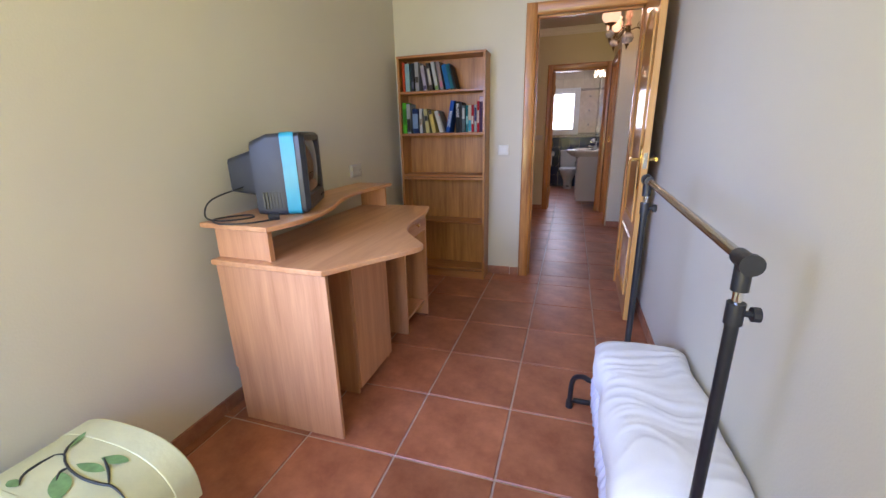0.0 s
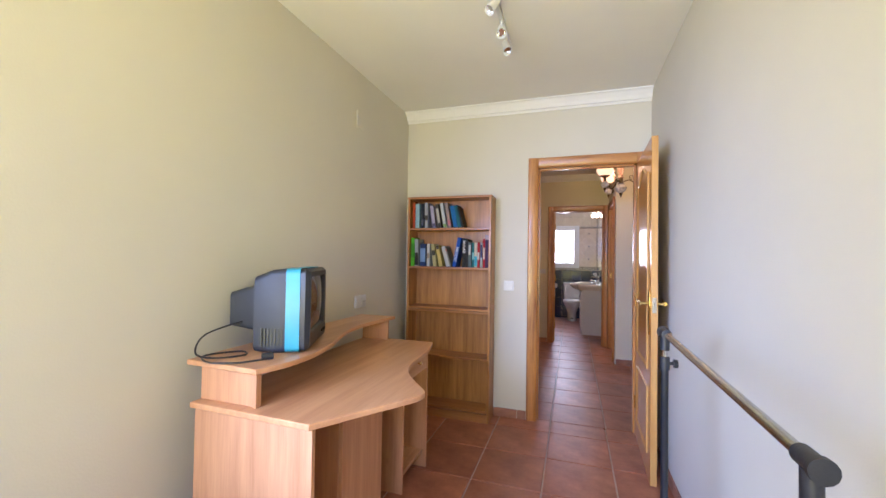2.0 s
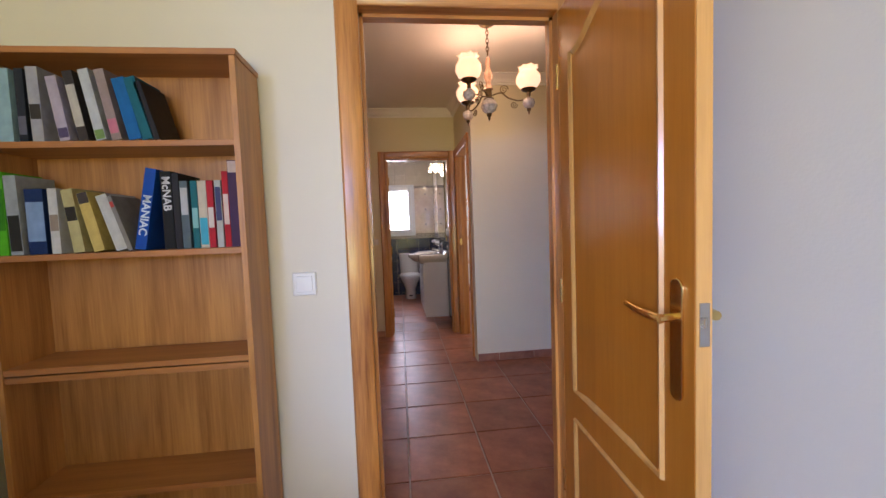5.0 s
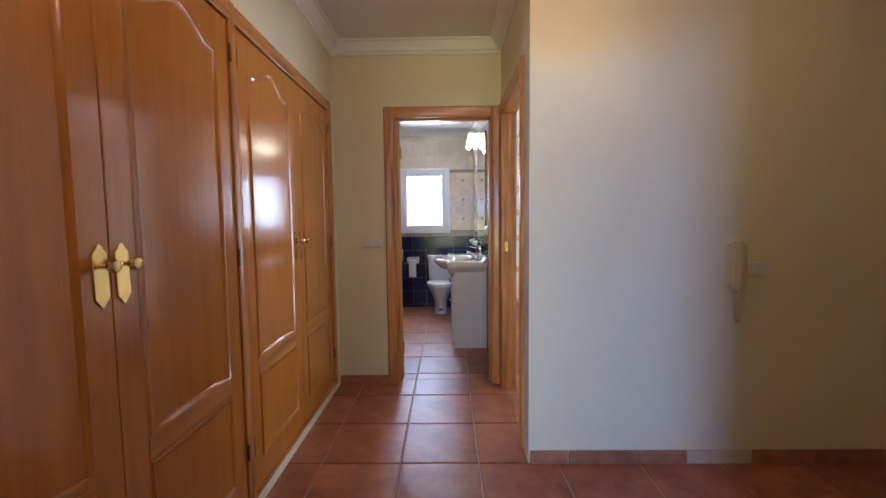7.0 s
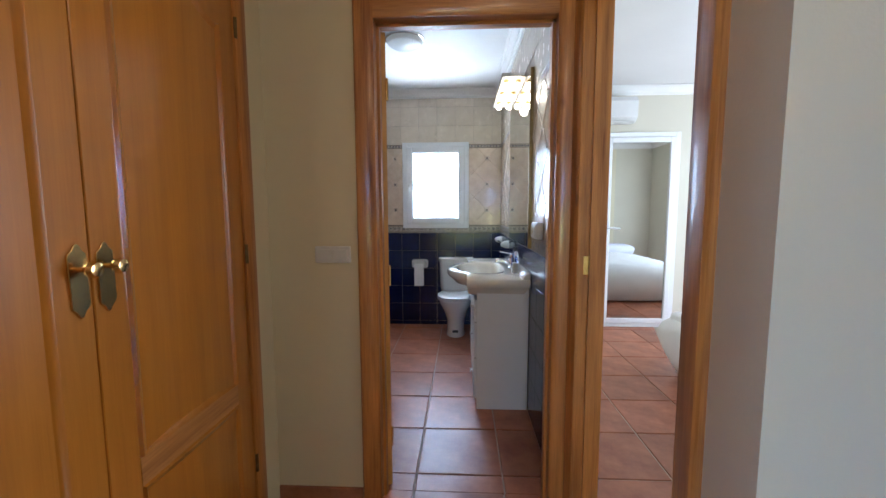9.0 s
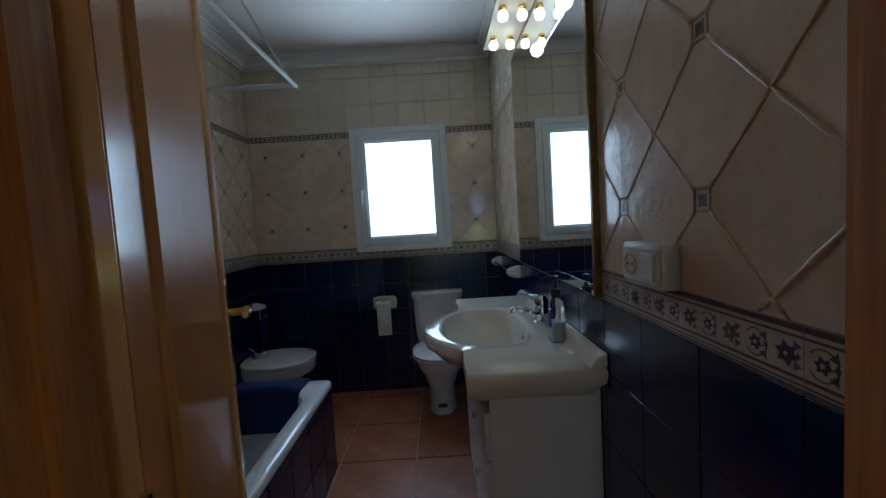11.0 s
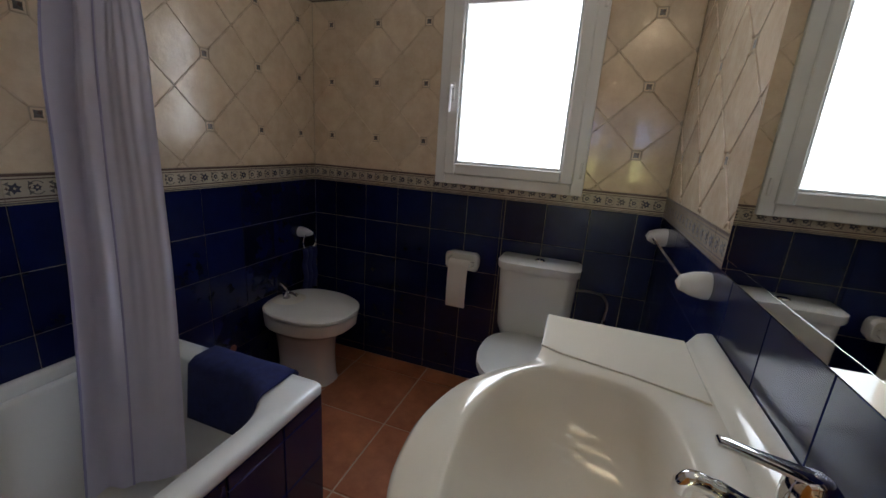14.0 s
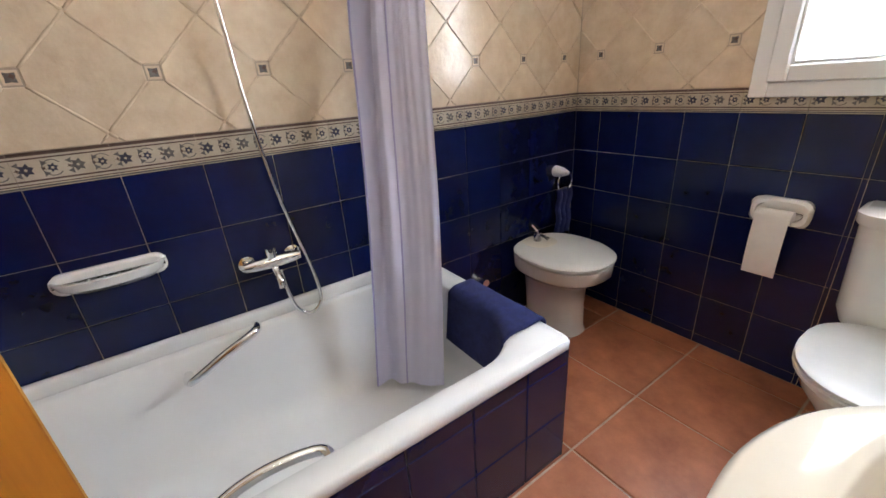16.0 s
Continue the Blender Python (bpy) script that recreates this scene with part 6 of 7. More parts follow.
bm = tube(bmesh.new(), smooth_curve([(0.575, 9.02, 0.66), (0.63, 9.03, 0.665), (0.70, 9.05, 0.65), (0.73, 9.06, 0.60), (0.725, 9.06, 0.52)], 6), 0.006, 8)
part("pipe", bm, plain("dull_chrome", (0.4, 0.38, 0.33), 0.3, 1.0), ps)
bm = tube(bmesh.new(), [(0.725, 9.09, 0.50), (0.725, 9.04, 0.50)], 0.012, 10)
tube(bm, [(0.725, 9.05, 0.46), (0.725, 9.05, 0.53)], 0.01, 10)
part("stop_valve", bm, CHROME, ps)
tp = thing("toilet_paper_holder", (0.0, BY1, 0.7), "white porcelain toilet paper holder with a hanging sheet", "paper holder")
part("holder", loft(bmesh.new(), [[Vector((p.x, BY1 - d, p.y)) for p in rrect(-0.095 + i, 0.09 - i, 0.655 + i, 0.755 - i, (0.03,) * 4, 0, 5)] for d, i in ((0, 0.004), (0.04, 0), (0.055, 0.008), (0.055, 0.02), (0.035, 0.024))], True, True), PORCELAIN, tp)
part("roll", tube(bmesh.new(), [(-0.065, BY1 - 0.055, 0.69), (0.045, BY1 - 0.055, 0.69)], 0.026, 22), PAPER, tp, "roll of white paper")
bm = bmesh.new()
pv = [[bm.verts.new((x, BY1 - 0.082 - 0.006 * math.sin(3 * k / 10), 0.695 - 0.235 * k / 10)) for k in range(11)] for x in (-0.062, -0.02, 0.02, 0.043)]
for a, b in zip(pv, pv[1:]):
    for k in range(10):
        bm.faces.new((a[k], b[k], b[k + 1], a[k + 1]))
part("hanging_sheet", bm, PAPER, tp, "white paper sheet hanging down", sharp=180)
tr2 = thing("towel_ring", (BL, 8.95, 0.75), "white porcelain towel ring holder on the wall", "towel ring")
bm = bmesh.new()
lathe(bm, [(0, 0), (0.03, 0), (0.031, 0.01), (0.024, 0.05), (0.01, 0.085), (0, 0.088)], (BL, 8.945, 0.752), 20, Matrix.Rotation(radians(90), 4, "Y"))
part("mount", bm, PORCELAIN, tr2)
part("ring", tube(bmesh.new(), [(BL + 0.055, 8.96 + 0.055 * math.cos(a), 0.70 + 0.055 * math.sin(a)) for a in (2 * math.pi * k / 24 for k in range(25))], 0.005, 8), CHROME, tr2, "chrome ring")
bm = bmesh.new()
gv = [[bm.verts.new((BL + 0.045 + 0.016 * math.sin(i * 1.3) + 0.006 * math.sin(j), 8.91 + 0.1 * i / 12 + 0.0 * j, 0.66 - 0.25 * j / 12)) for j in range(13)] for i in range(13)]
for i in range(12):
    for j in range(12):
        bm.faces.new((gv[i][j], gv[i + 1][j], gv[i + 1][j + 1], gv[i][j + 1]))
ob = solid("hand_towel", bm, NAVYTOWEL, "small navy blue hand towel hanging from the ring", "towel", " ", sharp=180)
ob.modifiers.new("thick", "SOLIDIFY").thickness = 0.01

# ---- bathroom: washstand ----
VX, VY0, VY1 = 0.543, 7.167, 8.13
va = thing("vanity_cabinet", (0.71, 7.65, 0), "white lacquered vanity cabinet with doors and drawers under the basin", "vanity cabinet")
part("side_panel", boxed(VX + 0.018, BR - 0.003, VY0, VY0 + 0.016, 0.0, 0.80, bev=0.001), VANITYW, va)
part("side_panel", boxed(VX + 0.018, BR - 0.003, VY1 - 0.016, VY1, 0.0, 0.80, bev=0.001), VANITYW, va)
part("back_panel", boxed(BR - 0.018, BR - 0.004, VY0 + 0.016, VY1 - 0.016, 0.05, 0.80), VANITYW, va)
part("base", boxed(VX + 0.03, BR - 0.018, VY0 + 0.016, VY1 - 0.016, 0.06, 0.078), VANITYW, va)
part("inner_front", boxed(VX + 0.018, VX + 0.03, VY0 + 0.016, VY1 - 0.016, 0.03, 0.70), VANITYW, va)


def knob_x(x, y, z, parent):
    bm = bmesh.new()
    lathe(bm, [(0.005, 0), (0.005, 0.012), (0.013, 0.016), (0.014, 0.022), (0, 0.026)], (x, y, z), 14, Matrix.Rotation(radians(-90), 4, "Y"))
    part("knob", bm, CHROME, parent, "round chrome knob")


for z0, z1 in ((0.58, 0.722), (0.345, 0.572), (0.07, 0.337)):
    d = part("drawer_front", boxed(VX, VX + 0.018, VY0 + 0.004, VY0 + 0.29, z0, z1, bev=0.003), VANITYW, va)
    knob_x(VX, VY0 + 0.147, (z0 + z1) / 2, d)
for a, b, k in ((VY0 + 0.296, VY0 + 0.625, VY0 + 0.595), (VY0 + 0.631, VY1 - 0.004, VY0 + 0.66)):
    d = part("cupboard_door", boxed(VX, VX + 0.018, a, b, 0.07, 0.722, bev=0.003), VANITYW, va)
    knob_x(VX, k, 0.6, d)

ws = thing("washbasin", (0.65, 7.65, 0.8), "ivory porcelain washbasin top with a bowed front and oval bowl", "washbasin")
XB = BR - 0.003
outl = [(XB, 7.105), (0.50, 7.105), (0.495, 7.11), (0.494, 7.25)]
outl += [(v.x, v.y) for v in smooth_curve([(0.494, 7.25, 0), (0.497, 7.31, 0), (0.482, 7.365, 0), (0.425, 7.425, 0), (0.375, 7.51, 0), (0.358, 7.60, 0), (0.36, 7.68, 0), (0.385, 7.77, 0), (0.44, 7.85, 0), (0.495, 7.905, 0), (0.515, 7.96, 0), (0.512, 8.05, 0), (0.508, 8.16, 0)], 4)][1:]
outl += [(0.515, 8.168), (XB, 8.168)]
C0 = Vector((0.60, 7.645))
NR = 128


def ray_out(a):
    d = Vector((math.cos(a), math.sin(a)))
    best = None
    for i in range(len(outl)):
        p, q = Vector(outl[i]), Vector(outl[(i + 1) % len(outl)])
        e = q - p
        det = d.x * -e.y + e.x * d.y
        if abs(det) < 1e-9:
            continue
        r = p - C0
        t = (r.x * -e.y + e.x * r.y) / det
        s = (d.x * r.y - d.y * r.x) / det
        if t > 0 and -1e-6 <= s <= 1 + 1e-6 and (best is None or t < best):
            best = t
    return C0 + d * best


def ell(a, k, cx, cy, ax=0.165, ay=0.275):
    # an oval in the direction a from its own centre, flattened towards the wall
    c, s = math.cos(a), math.sin(a)
    return Vector((cx + ax * k * math.copysign(abs(c) ** (0.55 if c > 0 else 0.95), c), cy + ay * k * math.copysign(abs(s) ** (0.62 if c > 0 else 0.9), s)))


angs = [2 * math.pi * i / NR for i in range(NR)]
O = [ray_out(a) for a in angs]


def inset(d):
    return [p + (C0 - p).normalized() * d for p in O]


E1 = [ell(a, 1.0, 0.600, 7.630) for a in angs]
ZT = 0.866
rings = [[Vector((p.x, p.y, ZT - 0.128)) for p in inset(0.15)], [Vector((p.x, p.y, ZT - 0.10)) for p in inset(0.06)], [Vector((p.x, p.y, ZT - 0.06)) for p in inset(0.02)], [Vector((p.x, p.y, ZT - 0.05)) for p in inset(0.006)], [Vector((p.x, p.y, ZT - 0.03)) for p in O],
         [Vector((p.x, p.y, ZT - 0.01)) for p in inset(0.001)], [Vector((p.x, p.y, ZT)) for p in inset(0.01)]]
rings.append([Vector((p.x, p.y, ZT)) for p in (o + (e - o) * 0.85 for o, e in zip(inset(0.01), [ell(a, 1.06, 0.600, 7.630) for a in angs]))])
rings.append([Vector((p.x, p.y, ZT + 0.002)) for p in [ell(a, 1.03, 0.600, 7.630) for a in angs]])
rings.append([Vector((p.x, p.y, ZT - 0.003)) for p in E1])
for k, dz, cx, cy in ((0.97, 0.014, 0.601, 7.63), (0.92, 0.035, 0.605, 7.628), (0.84, 0.065, 0.615, 7.624), (0.72, 0.095, 0.63, 7.616), (0.54, 0.118, 0.655, 7.605), (0.33, 0.13, 0.68, 7.595), (0.13, 0.136, 0.70, 7.586)):
    rings.append([Vector((p.x, p.y, ZT - dz)) for p in [ell(a, k, cx, cy) for a in angs]])
part("basin_top", loft(bmesh.new(), rings, False, True), BASINPOR, ws, sharp=60)
bm = bmesh.new()
prism(bm, [(XB - 0.05, ZT - 0.001), (XB - 0.042, ZT + 0.012), (XB - 0.03, ZT + 0.03), (XB - 0.012, ZT + 0.036), (XB, ZT + 0.036), (XB, ZT - 0.001)], 1, 7.107, 8.166, 0.004, 2)
part("upstand", bm, BASINPOR, ws, "raised porcelain edge along the wall")
bm = bmesh.new()
prism(bm, [(0.512, 8.168), (0.515, 7.985), (0.56, 7.965), (0.70, 7.935), (XB - 0.055, 7.90), (XB - 0.05, 8.168)], 2, ZT - 0.002, ZT + 0.0045, 0.003, 3)
part("soap_ledge", bm, BASINPOR, ws, "slightly raised porcelain ledge", sharp=12)
bm = bmesh.new()
lathe(bm, [(0.0, -0.004), (0.016, -0.004), (0.02, 0.003), (0.026, 0.004), (0.03, 0.0)], (0.70, 7.586, ZT - 0.134), 22)
part("drain", bm, CHROME, ws, "chrome drain ring")
# drain and overflow openings: dark discs painted as the shade within
bm = bmesh.new()
lathe(bm, [(0.0, 0.002), (0.015, 0.002)], (0.70, 7.586, ZT - 0.134), 16)
part("drain_hole_shade", bm, DARK, ws)
bm = bmesh.new()
lathe(bm, [(0, 0.002), (0.008, 0.002), (0.009, 0.0)], (0.7555, 7.60, ZT - 0.05), 14, Matrix.Rotation(radians(-75), 4, "Y") @ Matrix.Diagonal((1.7, 1, 1, 1)))
part("overflow_hole_shade", bm, DARK, ws)
ft = thing("basin_tap", (0.838, 7.612, ZT), "chrome single-lever basin mixer tap", "tap")
TX, TY = 0.838, 7.612
bm = bmesh.new()
lathe(bm, [(0, 0), (0.031, 0), (0.031, 0.004), (0.027, 0.008), (0.0255, 0.03), (0.0255, 0.06), (0.0235, 0.063)], (TX, TY, ZT), 28)
part("tap_body", bm, CHROME, ft)
bm = bmesh.new()
lathe(bm, [(0.0235, 0.063), (0.0265, 0.066), (0.0265, 0.084), (0.024, 0.098), (0.016, 0.107), (0, 0.11)], (TX, TY, ZT), 28)
part("cartridge_cap", bm, CHROME, ft)
part("spout", tube(bmesh.new(), smooth_curve([(TX - 0.012, TY, ZT + 0.03), (TX - 0.05, TY, ZT + 0.043), (TX - 0.09, TY, ZT + 0.057), (TX - 0.108, TY, ZT + 0.06), (TX - 0.116, TY, ZT + 0.052), (TX - 0.117, TY, ZT + 0.042)], 5), [0.016] * 5 + [0.0135] * 5 + [0.0115] * 16, 16), CHROME, ft)
bm = bmesh.new()
prism(bm, [(TX - 0.098, -0.007), (TX - 0.06, -0.008), (TX - 0.01, -0.013), (TX + 0.012, -0.008), (TX + 0.012, 0.008), (TX - 0.01, 0.013), (TX - 0.06, 0.008), (TX - 0.098, 0.007)], 2, 0, 0.009, 0.003, 2)
bmesh.ops.transform(bm, matrix=Matrix.Translation((TX, TY, ZT + 0.1)) @ Matrix.Rotation(radians(10), 4, "Y") @ Matrix.Translation((-TX, 0, 0)), verts=bm.verts)
part("lever", bm, CHROME, ft)
sb = thing("soap_dispenser", (0.82, 7.375, ZT), "clear pump bottle half full of white liquid soap", "soap bottle")
SBX, SBY = 0.826, 7.365
bm = bmesh.new()
rings = []
for z, w, d, r in ((0.001, 0.032, 0.022, 0.012), (0.006, 0.034, 0.024, 0.014), (0.10, 0.031, 0.022, 0.014), (0.13, 0.026, 0.02, 0.014), (0.148, 0.015, 0.015, 0.0145), (0.156, 0.013, 0.013, 0.0125)):
    rings.append([p + Vector((SBX, SBY, 0)) for p in rrect(-d, d, -w, w, (r,) * 4, ZT + z, 5)])
part("bottle", loft(bm, rings, True, True), SOAPGL, sb, "clear plastic bottle")
rings = [[p + Vector((SBX, SBY, 0)) for p in rrect(-d, d, -w, w, (0.011,) * 4, ZT + z, 5)] for z, w, d in ((0.004, 0.030, 0.020), (0.01, 0.0315, 0.0215), (0.07, 0.0302, 0.0205))]
part("liquid_soap", loft(bmesh.new(), rings, True, True), SOAPLIQ, sb, "milky white soap")
part("label", boxed(SBX - 0.0245, SBX - 0.0235, SBY - 0.018, SBY + 0.018, ZT + 0.05, ZT + 0.105), plain("blue_bottle_label", (0.03, 0.06, 0.30), 0.4), sb, "blue label on the bottle")
bm = bmesh.new()
lathe(bm, [(0, 0.15), (0.016, 0.15), (0.017, 0.178), (0.008, 0.182), (0.006, 0.205), (0.011, 0.207), (0.011, 0.222), (0, 0.223)], (SBX, SBY, ZT), 18)
tube(bm, [(SBX, SBY, ZT + 0.216), (SBX - 0.03, SBY + 0.012, ZT + 0.214), (SBX - 0.042, SBY + 0.017, ZT + 0.206)], 0.006, 8)
part("pump", bm, BLACKPL, sb, "black pump head")

# ---- bathroom: mirror and lamp ----
mi = thing("mirror", (BR, 7.65, 1.05), "large wall mirror with a gilt edge above the washbasin", "mirror")
MY0, MY1, MZ0, MZ1 = 7.135, 8.185, 1.055, 2.12
part("glass", boxed(BR - 0.012, BR - 0.0065, MY0 + 0.02, MY1, MZ0 + 0.03, MZ1), MIRROR, mi)
part("bevel", prism(bmesh.new(), [(BR - 0.0122, MZ0 + 0.03), (BR - 0.0118, MZ0), (BR - 0.004, MZ0), (BR - 0.004, MZ0 + 0.03)], 1, MY0 + 0.02, MY1), MIRROR, mi, "bevelled lower edge")
part("side_strip", boxed(BR - 0.02, BR + 0.004, MY0, MY0 + 0.019, MZ0, MZ1 + 0.01, bev=0.003), GOLDTRIM, mi, "gilt side strip")
part("backing", boxed(BR - 0.0065, BR + 0.004, MY0 + 0.02, MY1, MZ0, MZ1), DARK, mi)
lf = thing("vanity_light", (0.8, 7.7, 2.16), "lit vanity lamp panel with six small bulbs over the mirror", "wall lamp")
part("panel", boxed(0.725, BR - 0.002, 7.36, 8.11, 2.16, 2.168, bev=0.002), FROST, lf, "white reflecting lamp panel")
bm = boxed(0.72, 0.727, 7.355, 8.115, 2.148, 2.172, bev=0.001)
box(bm, 0.727, BR - 0.002, 7.355, 7.361, 2.148, 2.172)
box(bm, 0.727, BR - 0.002, 8.109, 8.115, 2.148, 2.172)
part("rim", bm, CHROME, lf, "polished rim")
for x in (0.762, 0.842):
    for y in (7.46, 7.73, 8.0):
        bm = bmesh.new()
        lathe(bm, [(0.016, 0), (0.018, -0.012), (0.014, -0.02)], (x, y, 2.16), 16)
        hd = part("lamp_holder", bm, BRASS, lf)
        bm = bmesh.new()
        lathe(bm, [(0.012, -0.018), (0.02, -0.03), (0.022, -0.04), (0.016, -0.055), (0, -0.06)], (x, y, 2.16), 16)
        part("bulb", bm, BULB, hd, "lit warm bulb")
for y in (7.55, 7.95):
    point_lamp("vanity_bulb", (0.80, y, 2.07), 0.8, (1.0, 0.80, 0.52), 0.03)
cl2 = thing("ceiling_lamp", (0.03, 7.8, ZC), "round frosted glass bathroom ceiling lamp, unlit", "ceiling lamp")
bm = bmesh.new()
lathe(bm, [(0.14, 0), (0.14, -0.012), (0.125, -0.045), (0.08, -0.068), (0, -0.078)], (0.03, 7.8, ZC), 32)
part("bowl", bm, FROST, cl2)
bm = bmesh.new()
lathe(bm, [(0.15, 0), (0.15, -0.014), (0.138, -0.016)], (0.03, 7.8, ZC), 32)
part("rim", bm, STEEL, cl2)
tb = thing("towel_rail", (BR, 8.6, 0.99), "chrome towel rail between two white porcelain mounts", "towel rail")
TZ2 = 0.985
for y in (8.92, 8.28):
    bm = bmesh.new()
    lathe(bm, [(0, 0), (0.036, 0), (0.037, 0.012), (0.032, 0.04), (0.02, 0.068), (0, 0.078)], (BR, y, TZ2), 24, Matrix.Rotation(radians(-90), 4, "Y"))
    part("mount", bm, PORCELAIN, tb, "white porcelain mount")
part("bar", tube(bmesh.new(), [(BR - 0.055, 8.27, TZ2), (BR - 0.055, 8.93, TZ2)], 0.006, 10), CHROME, tb, "chrome bar")
bs = thing("bathroom_socket", (BR, 6.852, 1.178), "white plastic surface-mounted socket box on the tiled wall", "socket")
part("socket_box", boxed(BR - 0.036, BR - 0.0005, 6.775, 6.93, 1.135, 1.222, bev=0.005, seg=2), WHITEPL, bs)
part("cover", boxed(BR - 0.041, BR - 0.034, 6.783, 6.922, 1.142, 1.215, bev=0.003), WHITEPL, bs)
part("rocker", boxed(BR - 0.045, BR - 0.04, 6.793, 6.838, 1.152, 1.205, bev=0.002), WHITEPL, bs)
bm = bmesh.new()
lathe(bm, [(0.024, 0), (0.024, 0.003), (0.02, 0.003), (0.019, -0.001), (0, -0.001)], (BR - 0.0415, 6.885, 1.178), 22, Matrix.Rotation(radians(-90), 4, "Y"))
part("socket_well", bm, IVORY, bs, "round socket well")
# dark discs stand for the shade in the two pin holes
bm = bmesh.new()
for d in (-0.0095, 0.0095):
    lathe(bm, [(0.003, 0), (0.003, 0.0008), (0, 0.0008)], (BR - 0.042, 6.885 + d, 1.178), 8, Matrix.Rotation(radians(-90), 4, "Y"))
part("pin_hole_shade", bm, DARK, bs)

# ---- floor tiles ----
def clip_rect(poly, u0, u1, v0, v1):
    """A polygon cut to a rectangle."""
    for axis, lim, keep in ((0, u0, 1), (0, u1, -1), (1, v0, 1), (1, v1, -1)):
        out = []
        for i, p in enumerate(poly):
            q = poly[(i + 1) % len(poly)]
            pi, qi = (p[axis] - lim) * keep, (q[axis] - lim) * keep
            if pi >= 0:
                out.append(p)
            if pi * qi < 0:
                t = pi / (pi - qi)
                out.append((p[0] + (q[0] - p[0]) * t, p[1] + (q[1] - p[1]) * t))
        poly = out
        if len(poly) < 3:
            return []
    return poly


def area2(poly):
    return abs(sum(a[0] * b[1] - b[0] * a[1] for a, b in zip(poly, poly[1:] + poly[:1]))) / 2


def tile_mesh(name, poly, m, material, h=0.008, soft=0.003, w0=0.0):
    """A tile with a softened edge from an outline in u, v; m takes u, v and the height into the world."""
    n = len(poly)
    c = (sum(p[0] for p in poly) / n, sum(p[1] for p in poly) / n)

    def shrink(d):
        out = []
        for p in poly:
            r = math.hypot(p[0] - c[0], p[1] - c[1]) or 1
            k = max(0.2, 1 - 1.3 * d / r)
            out.append((c[0] + (p[0] - c[0]) * k, c[1] + (p[1] - c[1]) * k))
        return out
    rings = [(poly, w0), (poly, h - soft), (shrink(soft), h)]
    verts, faces = [], []
    for ps, w in rings:
        verts += [tuple(m @ Vector((p[0], p[1], w))) for p in ps]
    for k in range(2):
        for i in range(n):
            j = (i + 1) % n
            faces.append((k * n + i, k * n + j, k * n + n + j, k * n + n + i))
    faces.append(tuple(2 * n + i for i in range(n)))
    me = bpy.data.meshes.new(name)
    me.from_pydata(verts, [], faces)
    me.materials.append(material)
    if m.determinant() < 0:
        me.flip_normals()
    return me


def piece(name, me, parent, at=None):
    ob = new(name, me)
    ob.parent = parent
    if at is not None:
        ob.location = at
    return ob


def lay(parent, name, material, x0, x1, y0, y1, px, py, ox, oy, joint=0.008, rng=None):
    full = tile_mesh(name, [(joint / 2, joint / 2), (px - joint / 2, joint / 2), (px - joint / 2, py - joint / 2), (joint / 2, py - joint / 2)], Matrix.Identity(4), material, 0.0, 0.003, -0.008)
    i0, i1 = math.floor((x0 - ox) / px), math.ceil((x1 - ox) / px)
    j0, j1 = math.floor((y0 - oy) / py), math.ceil((y1 - oy) / py)
    for i in range(i0, i1):
        for j in range(j0, j1):
            a, b = ox + i * px, oy + j * py
            if a >= x0 - 1e-4 and a + px <= x1 + 1e-4 and b >= y0 - 1e-4 and b + py <= y1 + 1e-4:
                piece(name, full, parent, (a, b, 0))
                continue
            poly = clip_rect([(a + joint / 2, b + joint / 2), (a + px - joint / 2, b + joint / 2), (a + px - joint / 2, b + py - joint / 2), (a + joint / 2, b + py - joint / 2)], x0, x1, y0, y1)
            if poly and area2(poly) > 2e-4:
                piece(name, tile_mesh(name, poly, Matrix.Identity(4), material, 0.0, 0.003, -0.008), parent)


P = 0.408
lay(floor_ob, "floor_tile", TERRA, XL, XR, YB, YD + 0.03, 0.405, 0.402, 0.247, 1.427)
lay(floor_ob, "floor_tile", TERRA, HL - 0.02, HR, YD + 0.03, YI, 0.414, P, 0.245, 6.519)
lay(floor_ob, "floor_tile", TERRA, HL - 0.02, CX + 0.02, YI, YE + 0.08, 0.414, P, 0.245, 6.519)
lay(floor_ob, "floor_tile", TERRA, BL, BR, YE + 0.08, BY1, 0.419, P, 0.245, 6.519)
lay(floor_ob, "floor_tile", TERRA, CX + 0.02, RX1, RY0, RY1, 0.41, P, 0.245, 6.519)

# ---- bathroom wall tiles ----
Z1, Z2, Z3 = 1.046, 1.134, 1.972     # top of the blue, of the border and of the field
ZU = Z3 + 0.04                      # top of the narrow upper border
FIELD = 0.28


def to_world(origin, u, w):
    """u: the wall's run, w: out of the wall."""
    return Matrix(((u[0], 0, w[0], origin[0]), (u[1], 0, w[1], origin[1]), (0, 1, 0, origin[2]), (0, 0, 0, 1)))


def multi_mesh(name, groups, m, mats):
    """Flat raised shapes: groups of (material index, outline, height)."""
    verts, faces, idx = [], [], []
    for mi_, poly, h0, h1 in groups:
        n, b = len(poly), len(verts)
        verts += [tuple(m @ Vector((p[0], p[1], h0))) for p in poly] + [tuple(m @ Vector((p[0], p[1], h1))) for p in poly]
        for i in range(n):
            j = (i + 1) % n
            faces.append((b + i, b + j, b + n + j, b + n + i))
            idx.append(mi_)
        faces.append(tuple(b + n + i for i in range(n)))
        idx.append(mi_)
    me = bpy.data.meshes.new(name)
    me.from_pydata(verts, [], faces)
    for mt_ in mats:
        me.materials.append(mt_)
    me.polygons.foreach_set("material_index", idx)
    if m.determinant() < 0:
        me.flip_normals()
    return me


